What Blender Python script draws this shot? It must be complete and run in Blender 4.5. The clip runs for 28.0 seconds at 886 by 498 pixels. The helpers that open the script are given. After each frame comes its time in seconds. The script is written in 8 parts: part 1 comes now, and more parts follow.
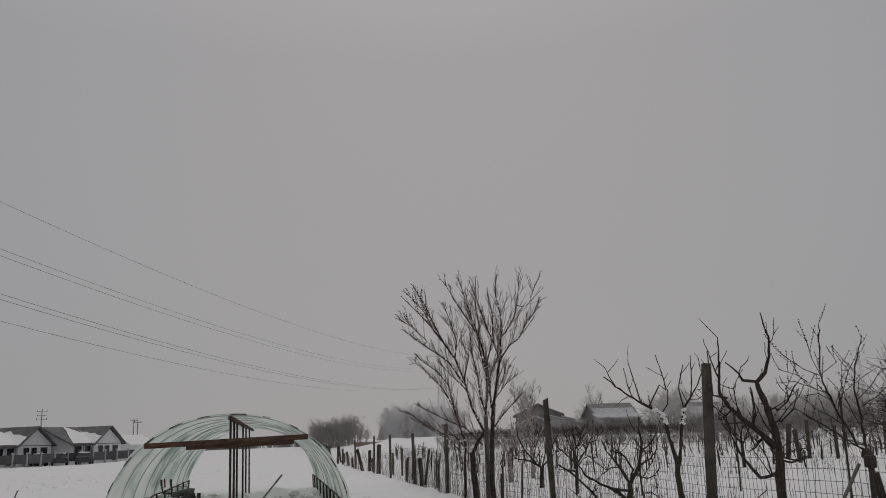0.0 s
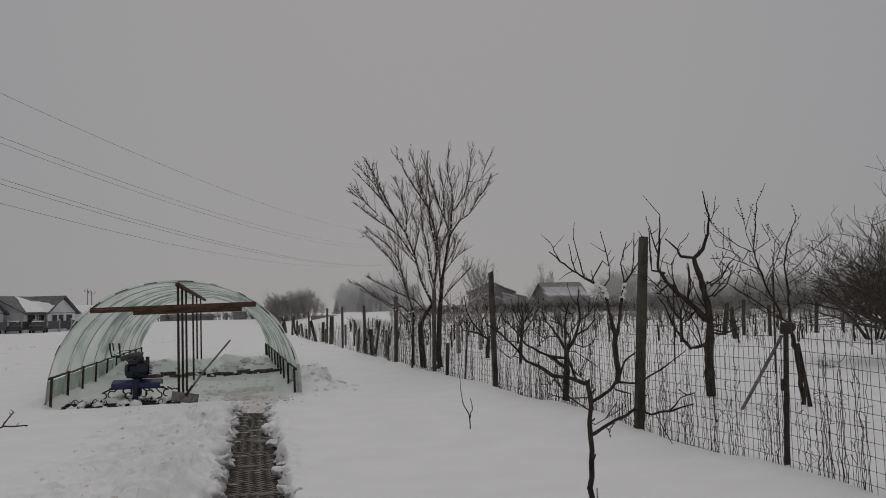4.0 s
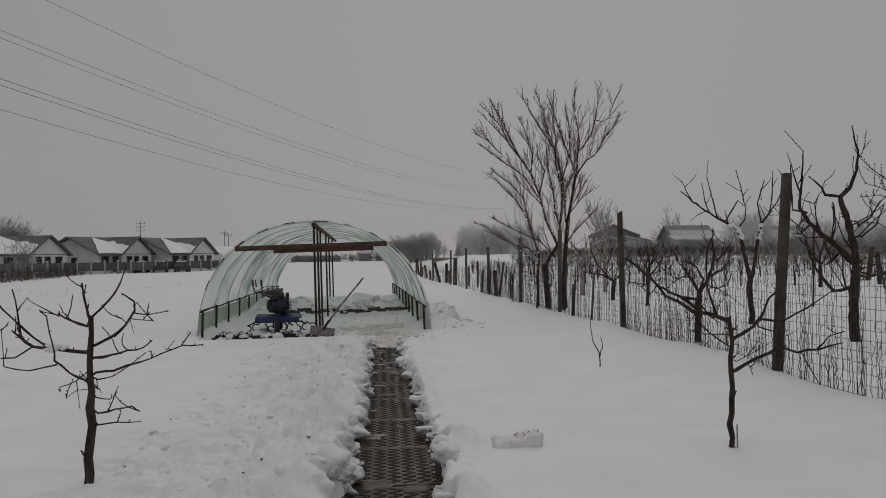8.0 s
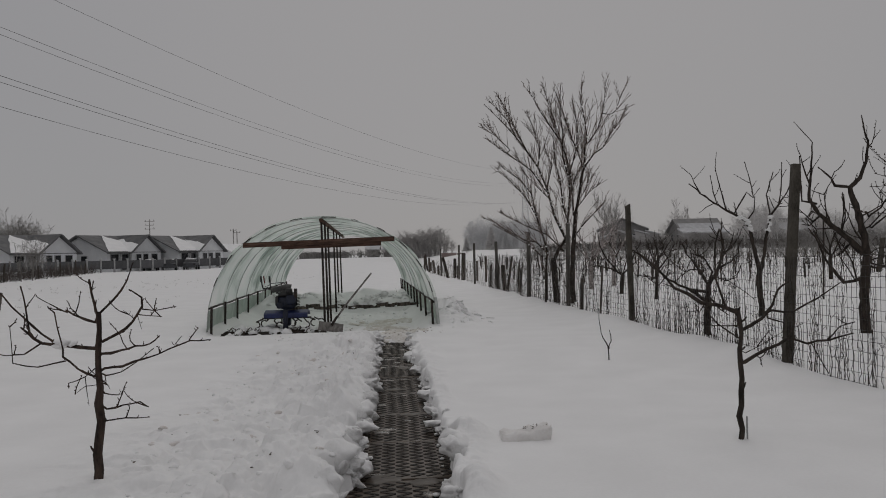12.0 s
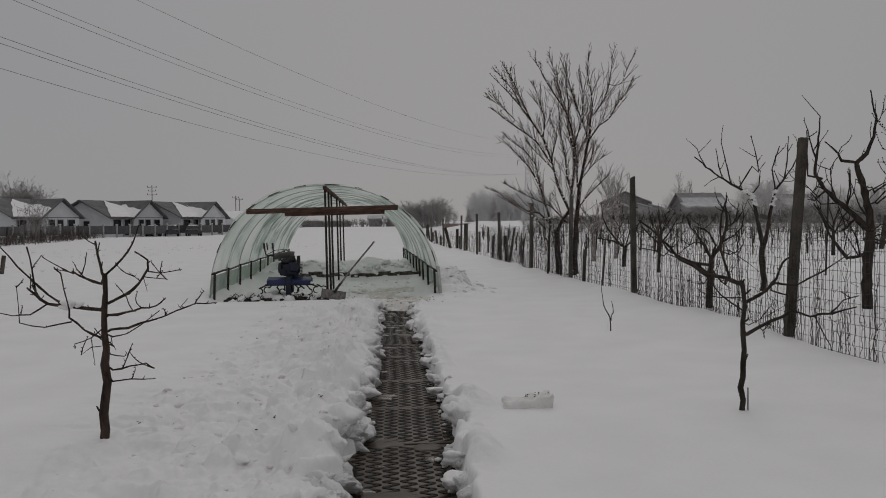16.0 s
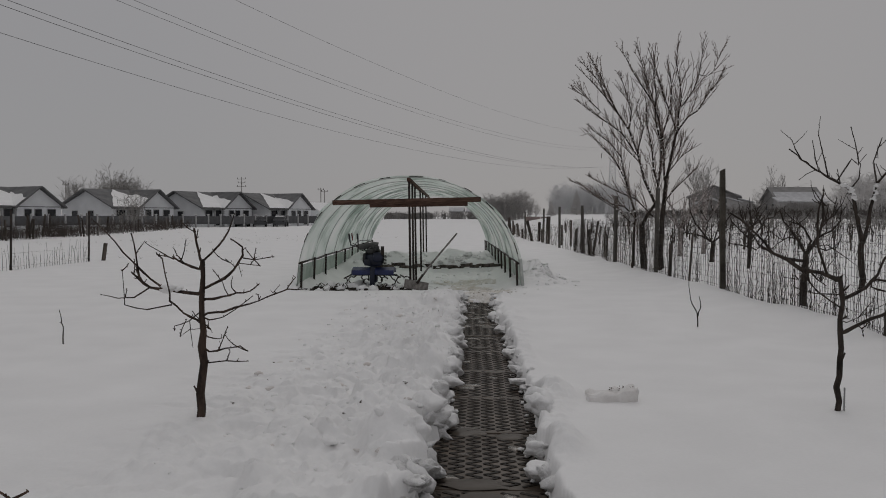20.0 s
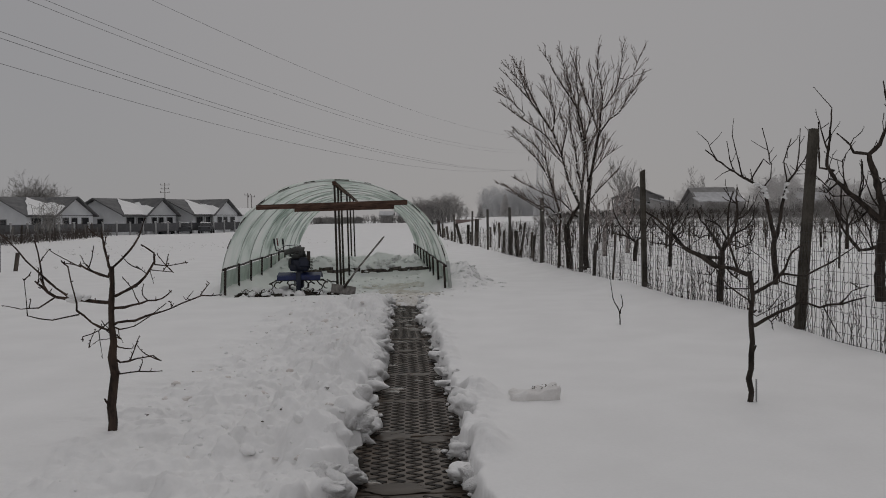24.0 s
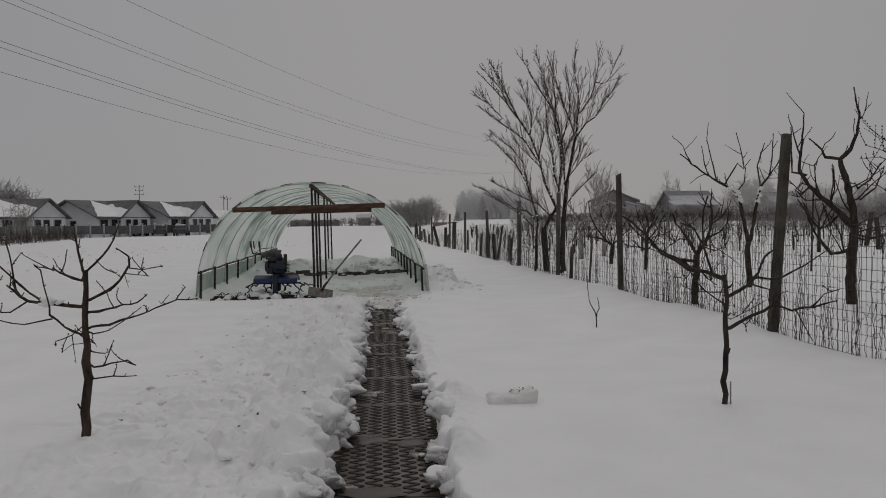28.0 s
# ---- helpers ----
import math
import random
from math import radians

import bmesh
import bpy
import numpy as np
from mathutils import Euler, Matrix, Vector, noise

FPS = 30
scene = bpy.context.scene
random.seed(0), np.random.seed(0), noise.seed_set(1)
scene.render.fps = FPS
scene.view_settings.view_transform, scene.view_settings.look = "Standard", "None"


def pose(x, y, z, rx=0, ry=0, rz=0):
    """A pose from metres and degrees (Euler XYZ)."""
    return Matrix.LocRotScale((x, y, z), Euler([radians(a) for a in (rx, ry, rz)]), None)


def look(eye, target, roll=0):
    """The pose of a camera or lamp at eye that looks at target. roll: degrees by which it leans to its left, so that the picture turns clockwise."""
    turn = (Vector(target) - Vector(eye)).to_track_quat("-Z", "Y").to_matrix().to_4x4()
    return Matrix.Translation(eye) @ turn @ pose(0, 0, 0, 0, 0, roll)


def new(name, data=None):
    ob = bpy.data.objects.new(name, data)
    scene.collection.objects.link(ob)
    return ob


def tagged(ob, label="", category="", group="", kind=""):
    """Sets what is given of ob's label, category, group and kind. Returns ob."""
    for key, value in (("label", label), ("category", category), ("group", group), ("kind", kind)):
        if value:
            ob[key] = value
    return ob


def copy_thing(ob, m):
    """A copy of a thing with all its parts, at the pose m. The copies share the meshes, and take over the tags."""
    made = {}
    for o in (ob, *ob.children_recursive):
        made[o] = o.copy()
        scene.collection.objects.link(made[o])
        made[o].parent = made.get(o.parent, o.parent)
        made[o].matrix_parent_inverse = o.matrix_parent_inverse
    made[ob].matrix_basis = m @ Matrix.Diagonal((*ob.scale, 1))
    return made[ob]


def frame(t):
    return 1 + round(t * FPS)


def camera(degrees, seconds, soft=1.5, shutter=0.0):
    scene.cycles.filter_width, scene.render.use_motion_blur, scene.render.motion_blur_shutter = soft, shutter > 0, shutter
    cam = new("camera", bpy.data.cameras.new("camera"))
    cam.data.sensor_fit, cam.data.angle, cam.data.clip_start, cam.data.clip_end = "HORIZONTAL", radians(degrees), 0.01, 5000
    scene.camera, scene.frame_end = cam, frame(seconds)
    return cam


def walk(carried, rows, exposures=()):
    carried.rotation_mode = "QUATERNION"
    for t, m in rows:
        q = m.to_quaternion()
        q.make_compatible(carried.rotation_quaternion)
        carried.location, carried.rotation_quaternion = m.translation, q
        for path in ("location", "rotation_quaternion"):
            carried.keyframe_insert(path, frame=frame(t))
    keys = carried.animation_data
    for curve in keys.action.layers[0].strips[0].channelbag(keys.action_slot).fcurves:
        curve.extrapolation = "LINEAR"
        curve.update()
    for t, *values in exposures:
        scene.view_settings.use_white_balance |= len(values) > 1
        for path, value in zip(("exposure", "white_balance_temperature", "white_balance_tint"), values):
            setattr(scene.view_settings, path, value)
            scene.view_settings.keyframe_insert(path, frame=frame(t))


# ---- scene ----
cam = camera(58.3, 28.0, soft=0.97)
PATH = [
    (0, (0.206, 0.573, 1.676), (0.375, 2.512, 2.136), -2.2),
    (0.5, (0.168, 0.579, 1.685), (0.314, 2.529, 2.108), -2.0),
    (1, (0.239, 0.597, 1.677), (0.387, 2.555, 2.055), -1.8),
    (1.5, (0.318, 0.619, 1.632), (0.482, 2.583, 1.969), -1.2),
    (2, (0.341, 0.597, 1.581), (0.585, 2.56, 1.88), -1.0),
    (2.5, (0.391, 0.626, 1.628), (0.679, 2.59, 1.872), -1.4),
    (3, (0.308, 0.57, 1.55), (0.588, 2.538, 1.769), -1.3),
    (3.5, (0.38, 0.587, 1.558), (0.653, 2.56, 1.744), -1.3),
    (5.5, (0.28, 0.534, 1.504), (0.518, 2.517, 1.603), -1.2),
    (6, (0.201, 0.505, 1.496), (0.213, 2.504, 1.573), -0.9),
    (6.5, (0.232, 0.522, 1.479), (0.226, 2.522, 1.524), -0.7),
    (7, (0.261, 0.518, 1.483), (0.255, 2.518, 1.518), -0.6),
    (8, (0.233, 0.492, 1.487), (0.2, 2.492, 1.507), -0.9),
    (9, (0.237, 0.488, 1.486), (0.18, 2.487, 1.5), -1.0),
    (10, (0.236, 0.5, 1.479), (0.158, 2.498, 1.497), -1.1),
    (11, (0.24, 0.513, 1.474), (0.173, 2.512, 1.493), -1.4),
    (12, (0.244, 0.508, 1.472), (0.19, 2.508, 1.481), -1.4),
    (12.5, (0.23, 0.506, 1.472), (0.172, 2.506, 1.472), -1.2),
    (14.5, (0.256, 0.524, 1.45), (0.192, 2.522, 1.395), -1.0),
    (15, (0.24, 0.516, 1.452), (0.182, 2.514, 1.393), -0.9),
    (16, (0.218, 0.508, 1.45), (0.158, 2.506, 1.385), -0.5),
    (16.5, (0.205, 0.506, 1.437), (0.125, 2.503, 1.367), -0.4),
    (17, (0.131, 0.446, 1.428), (-0.322, 2.393, 1.35), -1.0),
    (17.5, (0.2, 0.475, 1.441), (-0.232, 2.426, 1.358), -1.0),
    (18, (0.216, 0.472, 1.439), (-0.157, 2.435, 1.356), -1.0),
    (18.5, (0.205, 0.451, 1.441), (-0.149, 2.418, 1.353), -0.9),
    (19, (0.216, 0.465, 1.45), (-0.081, 2.442, 1.372), -0.7),
    (19.5, (0.213, 0.491, 1.434), (-0.04, 2.473, 1.354), -0.4),
    (20, (0.191, 0.47, 1.433), (-0.072, 2.451, 1.351), -0.0),
    (20.5, (0.192, 0.461, 1.419), (-0.086, 2.439, 1.332), -0.1),
    (22.5, (0.243, 0.491, 1.431), (-0.016, 2.472, 1.345), -1.2),
    (23, (0.249, 0.496, 1.429), (0.011, 2.48, 1.346), -1.2),
    (23.5, (0.227, 0.503, 1.422), (0.017, 2.49, 1.337), -1.1),
    (24, (0.263, 0.516, 1.418), (0.173, 2.513, 1.344), -0.8),
    (24.5, (0.267, 0.505, 1.415), (0.249, 2.504, 1.346), -0.5),
    (25, (0.258, 0.488, 1.436), (0.229, 2.487, 1.374), -0.5),
    (25.5, (0.255, 0.487, 1.434), (0.236, 2.487, 1.374), -0.4),
    (26, (0.253, 0.487, 1.432), (0.22, 2.486, 1.374), -0.3),
    (26.5, (0.257, 0.492, 1.427), (0.218, 2.491, 1.37), -0.4),
    (27, (0.262, 0.498, 1.422), (0.228, 2.497, 1.365), -0.5),
    (28, (0.261, 0.51, 1.425), (0.228, 2.509, 1.357), -0.7),
]
walk(cam, [(t, look(e, g, r)) for t, e, g, r in PATH],
     exposures=[(0, -0.10), (3, -0.17), (6, -0.21), (12, -0.24), (17, -0.26), (28, -0.25)])


# ---- world, sun, exposure ----
world = bpy.data.worlds.new("overcast_sky")
scene.world = world
world.use_nodes = True
wn, wl = world.node_tree.nodes, world.node_tree.links
for n_ in list(wn):
    wn.remove(n_)
w_out = wn.new("ShaderNodeOutputWorld")
w_bg = wn.new("ShaderNodeBackground")
w_sky = wn.new("ShaderNodeTexSky")
w_sky.sky_type = "NISHITA"
w_sky.sun_disc = False
w_sky.sun_elevation = radians(38)
w_sky.sun_rotation = radians(6)
w_cloud = wn.new("ShaderNodeMix")
w_cloud.data_type = "RGBA"
w_cloud.inputs[0].default_value = 0.985
w_tc = wn.new("ShaderNodeTexCoord")
w_sep = wn.new("ShaderNodeSeparateXYZ")
w_ramp = wn.new("ShaderNodeValToRGB")
w_ramp.color_ramp.elements[0].position = 0.0
w_ramp.color_ramp.elements[0].color = (3.35, 3.30, 3.37, 1)
w_ramp.color_ramp.elements[1].position = 0.45
w_ramp.color_ramp.elements[1].color = (3.36, 3.32, 3.43, 1)
w_top = w_ramp.color_ramp.elements.new(1.0)
w_top.color = (5.6, 5.5, 5.58, 1)
wl.new(w_tc.outputs["Generated"], w_sep.inputs[0])
wl.new(w_sep.outputs["Z"], w_ramp.inputs[0])
# the clouds are thinnest, and slightly warm, round the hidden sun
w_dot = wn.new("ShaderNodeVectorMath")
w_dot.operation = "DOT_PRODUCT"
w_dot.inputs[1].default_value = (0.10, 0.93, 0.36)
w_lobe = wn.new("ShaderNodeMapRange")
w_lobe.interpolation_type = "SMOOTHSTEP"
w_lobe.inputs[1].default_value, w_lobe.inputs[2].default_value = 0.80, 1.0
w_glow = wn.new("ShaderNodeMix")
w_glow.data_type, w_glow.blend_type = "RGBA", "ADD"
w_glow.inputs[7].default_value = (0.29, 0.23, 0.17, 1)
wl.new(w_tc.outputs["Generated"], w_dot.inputs[0])
wl.new(w_dot.outputs["Value"], w_lobe.inputs[0])
wl.new(w_lobe.outputs[0], w_glow.inputs[0])
wl.new(w_ramp.outputs[0], w_glow.inputs[6])
wl.new(w_sky.outputs[0], w_cloud.inputs[6])
wl.new(w_glow.outputs[2], w_cloud.inputs[7])
wl.new(w_cloud.outputs[2], w_bg.inputs[0])
w_bg.inputs[1].default_value = 0.1
wl.new(w_bg.outputs[0], w_out.inputs[0])

sun_data = bpy.data.lights.new("sun", "SUN")
sun_data.energy = 0.28
sun_data.angle = radians(35)
sun_data.color = (1.0, 0.97, 0.93)
sun = new("sun", sun_data)
sun.matrix_world = look((6, 66, 44), (0, 10, 0))


# ---- materials ----
def material(name, dark, light, scale=6.0, rough=0.8, bump=0.3, fine=60.0, metal=0.0, stretch=(1, 1, 1),
             depth=0.01, per_object=0.0, gloss_var=0.1, spread=(0.35, 0.7), spec=None):
    """Two colours mixed by broad and fine noise, with fine relief."""
    m = bpy.data.materials.new(name)
    m.use_nodes = True
    n, l = m.node_tree.nodes, m.node_tree.links
    b = n["Principled BSDF"]
    tc, mp = n.new("ShaderNodeTexCoord"), n.new("ShaderNodeMapping")
    mp.inputs["Scale"].default_value = stretch
    l.new(tc.outputs["Object"], mp.inputs[0])
    big, small = n.new("ShaderNodeTexNoise"), n.new("ShaderNodeTexNoise")
    big.inputs["Scale"].default_value, big.inputs["Detail"].default_value = scale, 6
    small.inputs["Scale"].default_value, small.inputs["Detail"].default_value = fine, 4
    for q in (big, small):
        l.new(mp.outputs[0], q.inputs["Vector"])
    add = n.new("ShaderNodeMath")
    add.operation = "MULTIPLY_ADD"
    l.new(small.outputs[0], add.inputs[0])
    add.inputs[1].default_value = 0.45
    l.new(big.outputs[0], add.inputs[2])
    rng = n.new("ShaderNodeMapRange")
    rng.inputs[1].default_value, rng.inputs[2].default_value = spread[0] + 0.2, spread[1] + 0.25
    l.new(add.outputs[0], rng.inputs[0])
    mix = n.new("ShaderNodeMix")
    mix.data_type = "RGBA"
    mix.inputs[6].default_value, mix.inputs[7].default_value = (*dark, 1), (*light, 1)
    l.new(rng.outputs[0], mix.inputs[0])
    col = mix.outputs[2]
    if per_object:
        info, hsv, mr = n.new("ShaderNodeObjectInfo"), n.new("ShaderNodeHueSaturation"), n.new("ShaderNodeMapRange")
        mr.inputs[3].default_value, mr.inputs[4].default_value = 1 - per_object, 1 + per_object
        l.new(info.outputs["Random"], mr.inputs[0])
        l.new(mr.outputs[0], hsv.inputs["Value"])
        l.new(col, hsv.inputs["Color"])
        col = hsv.outputs[0]
    l.new(col, b.inputs["Base Color"])
    rr = n.new("ShaderNodeMapRange")
    rr.inputs[3].default_value, rr.inputs[4].default_value = max(0, rough - gloss_var), min(1, rough + gloss_var)
    l.new(small.outputs[0], rr.inputs[0])
    l.new(rr.outputs[0], b.inputs["Roughness"])
    b.inputs["Metallic"].default_value = metal
    b.inputs["Specular IOR Level"].default_value = spec if spec is not None else 0.2 if rough > 0.7 else 0.5
    bp = n.new("ShaderNodeBump")
    bp.inputs["Strength"].default_value, bp.inputs["Distance"].default_value = bump, depth
    l.new(add.outputs[0], bp.inputs["Height"])
    l.new(bp.outputs[0], b.inputs["Normal"])
    return m


SNOW = material("snow", (0.83, 0.825, 0.82), (0.89, 0.885, 0.88), 1.3, 0.75, 0.35, 45, depth=0.009)
CLOD = material("packed_snow", (0.80, 0.795, 0.79), (0.89, 0.885, 0.88), 9, 0.7, 0.7, 55, depth=0.016)
DIRTY = material("dirty_snow", (0.30, 0.26, 0.20), (0.80, 0.79, 0.78), 14, 0.8, 0.5, 60, depth=0.01)
# slightly warmer and darker than the open snow
WARM_SNOW = material("warm_pale_snow", (0.74, 0.715, 0.695), (0.85, 0.84, 0.83), 7, 0.8, 0.5, 60, depth=0.01)
DARK_BRUSH = material("dark_bramble", (0.085, 0.076, 0.070), (0.19, 0.172, 0.16), 1.0, 0.95, 0.2, 12)
STAINED = material("earth_stained_snow", (0.66, 0.61, 0.58), (0.83, 0.81, 0.80), 18, 0.8, 0.5, 60, depth=0.01)
TRODDEN = material("trodden_snow", (0.56, 0.515, 0.45), (0.83, 0.82, 0.80), 5, 0.8, 0.6, 40, depth=0.015)
RUBBER = material("wet_rubber", (0.052, 0.040, 0.030), (0.125, 0.097, 0.073), 3.0, 0.44, 0.3, 120, depth=0.003, gloss_var=0.16, spec=0.26)
TREAD = material("tread_groove", (0.014, 0.011, 0.009), (0.036, 0.029, 0.023), 8, 0.6, 0.2, 120, depth=0.002, spec=0.12)
SLUSH = material("grey_slush", (0.055, 0.045, 0.036), (0.17, 0.145, 0.12), 11, 0.25, 0.5, 70, depth=0.006, gloss_var=0.2)
SOIL = material("wet_soil", (0.012, 0.010, 0.008), (0.05, 0.04, 0.03), 12, 0.75, 0.8, 60, depth=0.02)
SOIL_BROWN = material("brown_earth", (0.045, 0.034, 0.026), (0.16, 0.125, 0.10), 30, 0.85, 0.6, 90, depth=0.006)
BARK = material("bark", (0.016, 0.0135, 0.011), (0.072, 0.057, 0.048), 14, 0.85, 0.7, 90, depth=0.006, stretch=(1, 1, 0.3))
BARK_GREY = material("grey_bark", (0.045, 0.039, 0.035), (0.17, 0.150, 0.132), 10, 0.9, 0.6, 80, depth=0.006, stretch=(1, 1, 0.3))
BARK_WARM = material("warm_bark", (0.020, 0.013, 0.010), (0.15, 0.098, 0.072), 26, 0.8, 0.9, 120, depth=0.006, stretch=(1, 1, 0.4))
BARK_RED = material("reddish_bark", (0.017, 0.012, 0.010), (0.085, 0.059, 0.046), 14, 0.8, 0.6, 90, depth=0.005, stretch=(1, 1, 0.3))
TWIG_WARM = material("warm_twigs", (0.075, 0.056, 0.047), (0.28, 0.225, 0.20), 9, 0.9, 0.3, 60)
FAR_BOARD = material("dull_red_boards", (0.20, 0.155, 0.14), (0.29, 0.235, 0.22), 0.6, 0.9, 0.2, 10)
FROST_BARK = material("frosted_twigs", (0.07, 0.052, 0.044), (0.62, 0.57, 0.55), 12, 0.9, 0.3, 50)
# far twigs: haze is put into the colour as a pale grey
FAR_TWIG = material("haze_pale_twigs", (0.36, 0.345, 0.335), (0.52, 0.50, 0.485), 0.4, 0.95, 0.1, 8)
# near-white wood colour imitates haze in front of the poplars
FAR_WOOD = material("haze_pale_wood", (0.66, 0.66, 0.665), (0.78, 0.78, 0.785), 0.15, 0.95, 0.1, 4)
LICHEN = material("lichen_concrete", (0.034, 0.030, 0.024), (0.105, 0.095, 0.080), 7, 0.9, 0.7, 70, depth=0.008, stretch=(1, 1, 0.5))
OLD_WOOD = material("weathered_wood", (0.025, 0.021, 0.018), (0.13, 0.11, 0.095), 6, 0.9, 0.6, 60, depth=0.006, stretch=(3, 3, 0.4), per_object=0.4)
GREY_POST = material("grey_weathered_post", (0.055, 0.050, 0.045), (0.15, 0.14, 0.125), 6, 0.9, 0.6, 60, depth=0.006, stretch=(3, 3, 0.4))
PALE_STALK = material("pale_dead_stalks", (0.13, 0.115, 0.10), (0.30, 0.275, 0.25), 8, 0.95, 0.2, 50)
GREY_WOOD = material("silvered_wood", (0.10, 0.092, 0.085), (0.26, 0.245, 0.23), 6, 0.9, 0.5, 60, depth=0.005, stretch=(3, 3, 0.4))
RUST = material("rusty_beam", (0.040, 0.022, 0.016), (0.14, 0.085, 0.062), 9, 0.8, 0.5, 70, depth=0.006, stretch=(0.4, 3, 3))
DARK_STEEL = material("dark_rusted_steel", (0.012, 0.010, 0.009), (0.055, 0.038, 0.03), 12, 0.6, 0.4, 90, metal=0.3, depth=0.003)
WIRE = material("dull_wire", (0.018, 0.017, 0.016), (0.07, 0.066, 0.062), 20, 0.6, 0.1, 90, metal=0.4)
LINE_WIRE = material("dull_aluminium_wire", (0.08, 0.08, 0.082), (0.16, 0.16, 0.165), 3, 0.6, 0.1, 30, metal=0.2)
DRY_VINE = material("dead_bindweed", (0.03, 0.025, 0.02), (0.12, 0.10, 0.08), 12, 0.95, 0.3, 80)
LATTICE = material("galvanised_lattice", (0.022, 0.022, 0.023), (0.055, 0.056, 0.058), 2, 0.6, 0.2, 30, metal=0.3)
PORCELAIN = material("brown_porcelain", (0.03, 0.022, 0.018), (0.07, 0.05, 0.04), 10, 0.3, 0.1, 50)
BLUE = material("blue_paint", (0.006, 0.011, 0.055), (0.015, 0.028, 0.12), 6, 0.45, 0.2, 60, depth=0.002)
NAVY = material("navy_paint", (0.004, 0.006, 0.014), (0.014, 0.020, 0.045), 6, 0.62, 0.2, 60, depth=0.002)
RED = material("faded_red_paint", (0.10, 0.015, 0.012), (0.22, 0.04, 0.03), 9, 0.6, 0.2, 60)
SILENCER = material("dull_grey_steel", (0.06, 0.06, 0.058), (0.15, 0.148, 0.14), 9, 0.6, 0.2, 60, metal=0.2)
BLACK = material("black_plastic", (0.008, 0.008, 0.008), (0.03, 0.03, 0.03), 10, 0.55, 0.2, 80, depth=0.002)
RENDERED = material("pale_render", (0.68, 0.69, 0.705), (0.77, 0.78, 0.795), 0.8, 0.9, 0.2, 20, per_object=0.08)
ROOF = material("dark_roof", (0.12, 0.12, 0.122), (0.19, 0.19, 0.19), 1.2, 0.8, 0.4, 14, depth=0.03, per_object=0.15)
# far roofs and walls: contrast lost in haze is painted as paler greys
FAR_ROOF = material("haze_pale_roof", (0.22, 0.215, 0.21), (0.32, 0.31, 0.305), 1.0, 0.9, 0.3, 14, depth=0.03)
FAR_WALL = material("haze_pale_wall", (0.34, 0.33, 0.325), (0.43, 0.42, 0.415), 1.0, 0.9, 0.2, 14)
# twig colour lightened in place of haze: thicket, conifers, tall village tree
PALE_TWIG = material("haze_pale_thicket", (0.58, 0.565, 0.555), (0.72, 0.70, 0.69), 0.4, 0.95, 0.1, 8)
# roof snow greyed in its colour, as dimmed by haze
FAR_SNOW = material("haze_grey_roof_snow", (0.46, 0.46, 0.47), (0.60, 0.60, 0.61), 1.5, 0.9, 0.2, 14)
# hedges, far trees and utility poles: haze painted in as lighter grey
FAR_BRUSH = material("haze_pale_brush", (0.22, 0.21, 0.20), (0.40, 0.385, 0.37), 1.0, 0.95, 0.2, 12)
GLASS_DARK = material("dark_pane", (0.012, 0.013, 0.015), (0.03, 0.032, 0.036), 1, 0.12, 0.02, 10)
FENCE_DARK = material("dark_fence_panel", (0.075, 0.076, 0.079), (0.14, 0.14, 0.145), 0.7, 0.8, 0.2, 12, per_object=0.2)
PILLAR = material("pale_pillar", (0.30, 0.30, 0.30), (0.45, 0.45, 0.45), 2, 0.9, 0.2, 20)
CAR_PAINT = material("dark_car_paint", (0.03, 0.032, 0.036), (0.06, 0.063, 0.07), 1, 0.35, 0.02, 10)
TYRE = material("tyre_rubber", (0.012, 0.012, 0.012), (0.03, 0.03, 0.03), 5, 0.8, 0.2, 40)
BRUSH = material("dry_brush", (0.030, 0.025, 0.022), (0.15, 0.128, 0.115), 3, 0.95, 0.2, 20)
WHITE_HOSE = material("pale_hose", (0.45, 0.45, 0.44), (0.6, 0.6, 0.58), 12, 0.6, 0.1, 60)


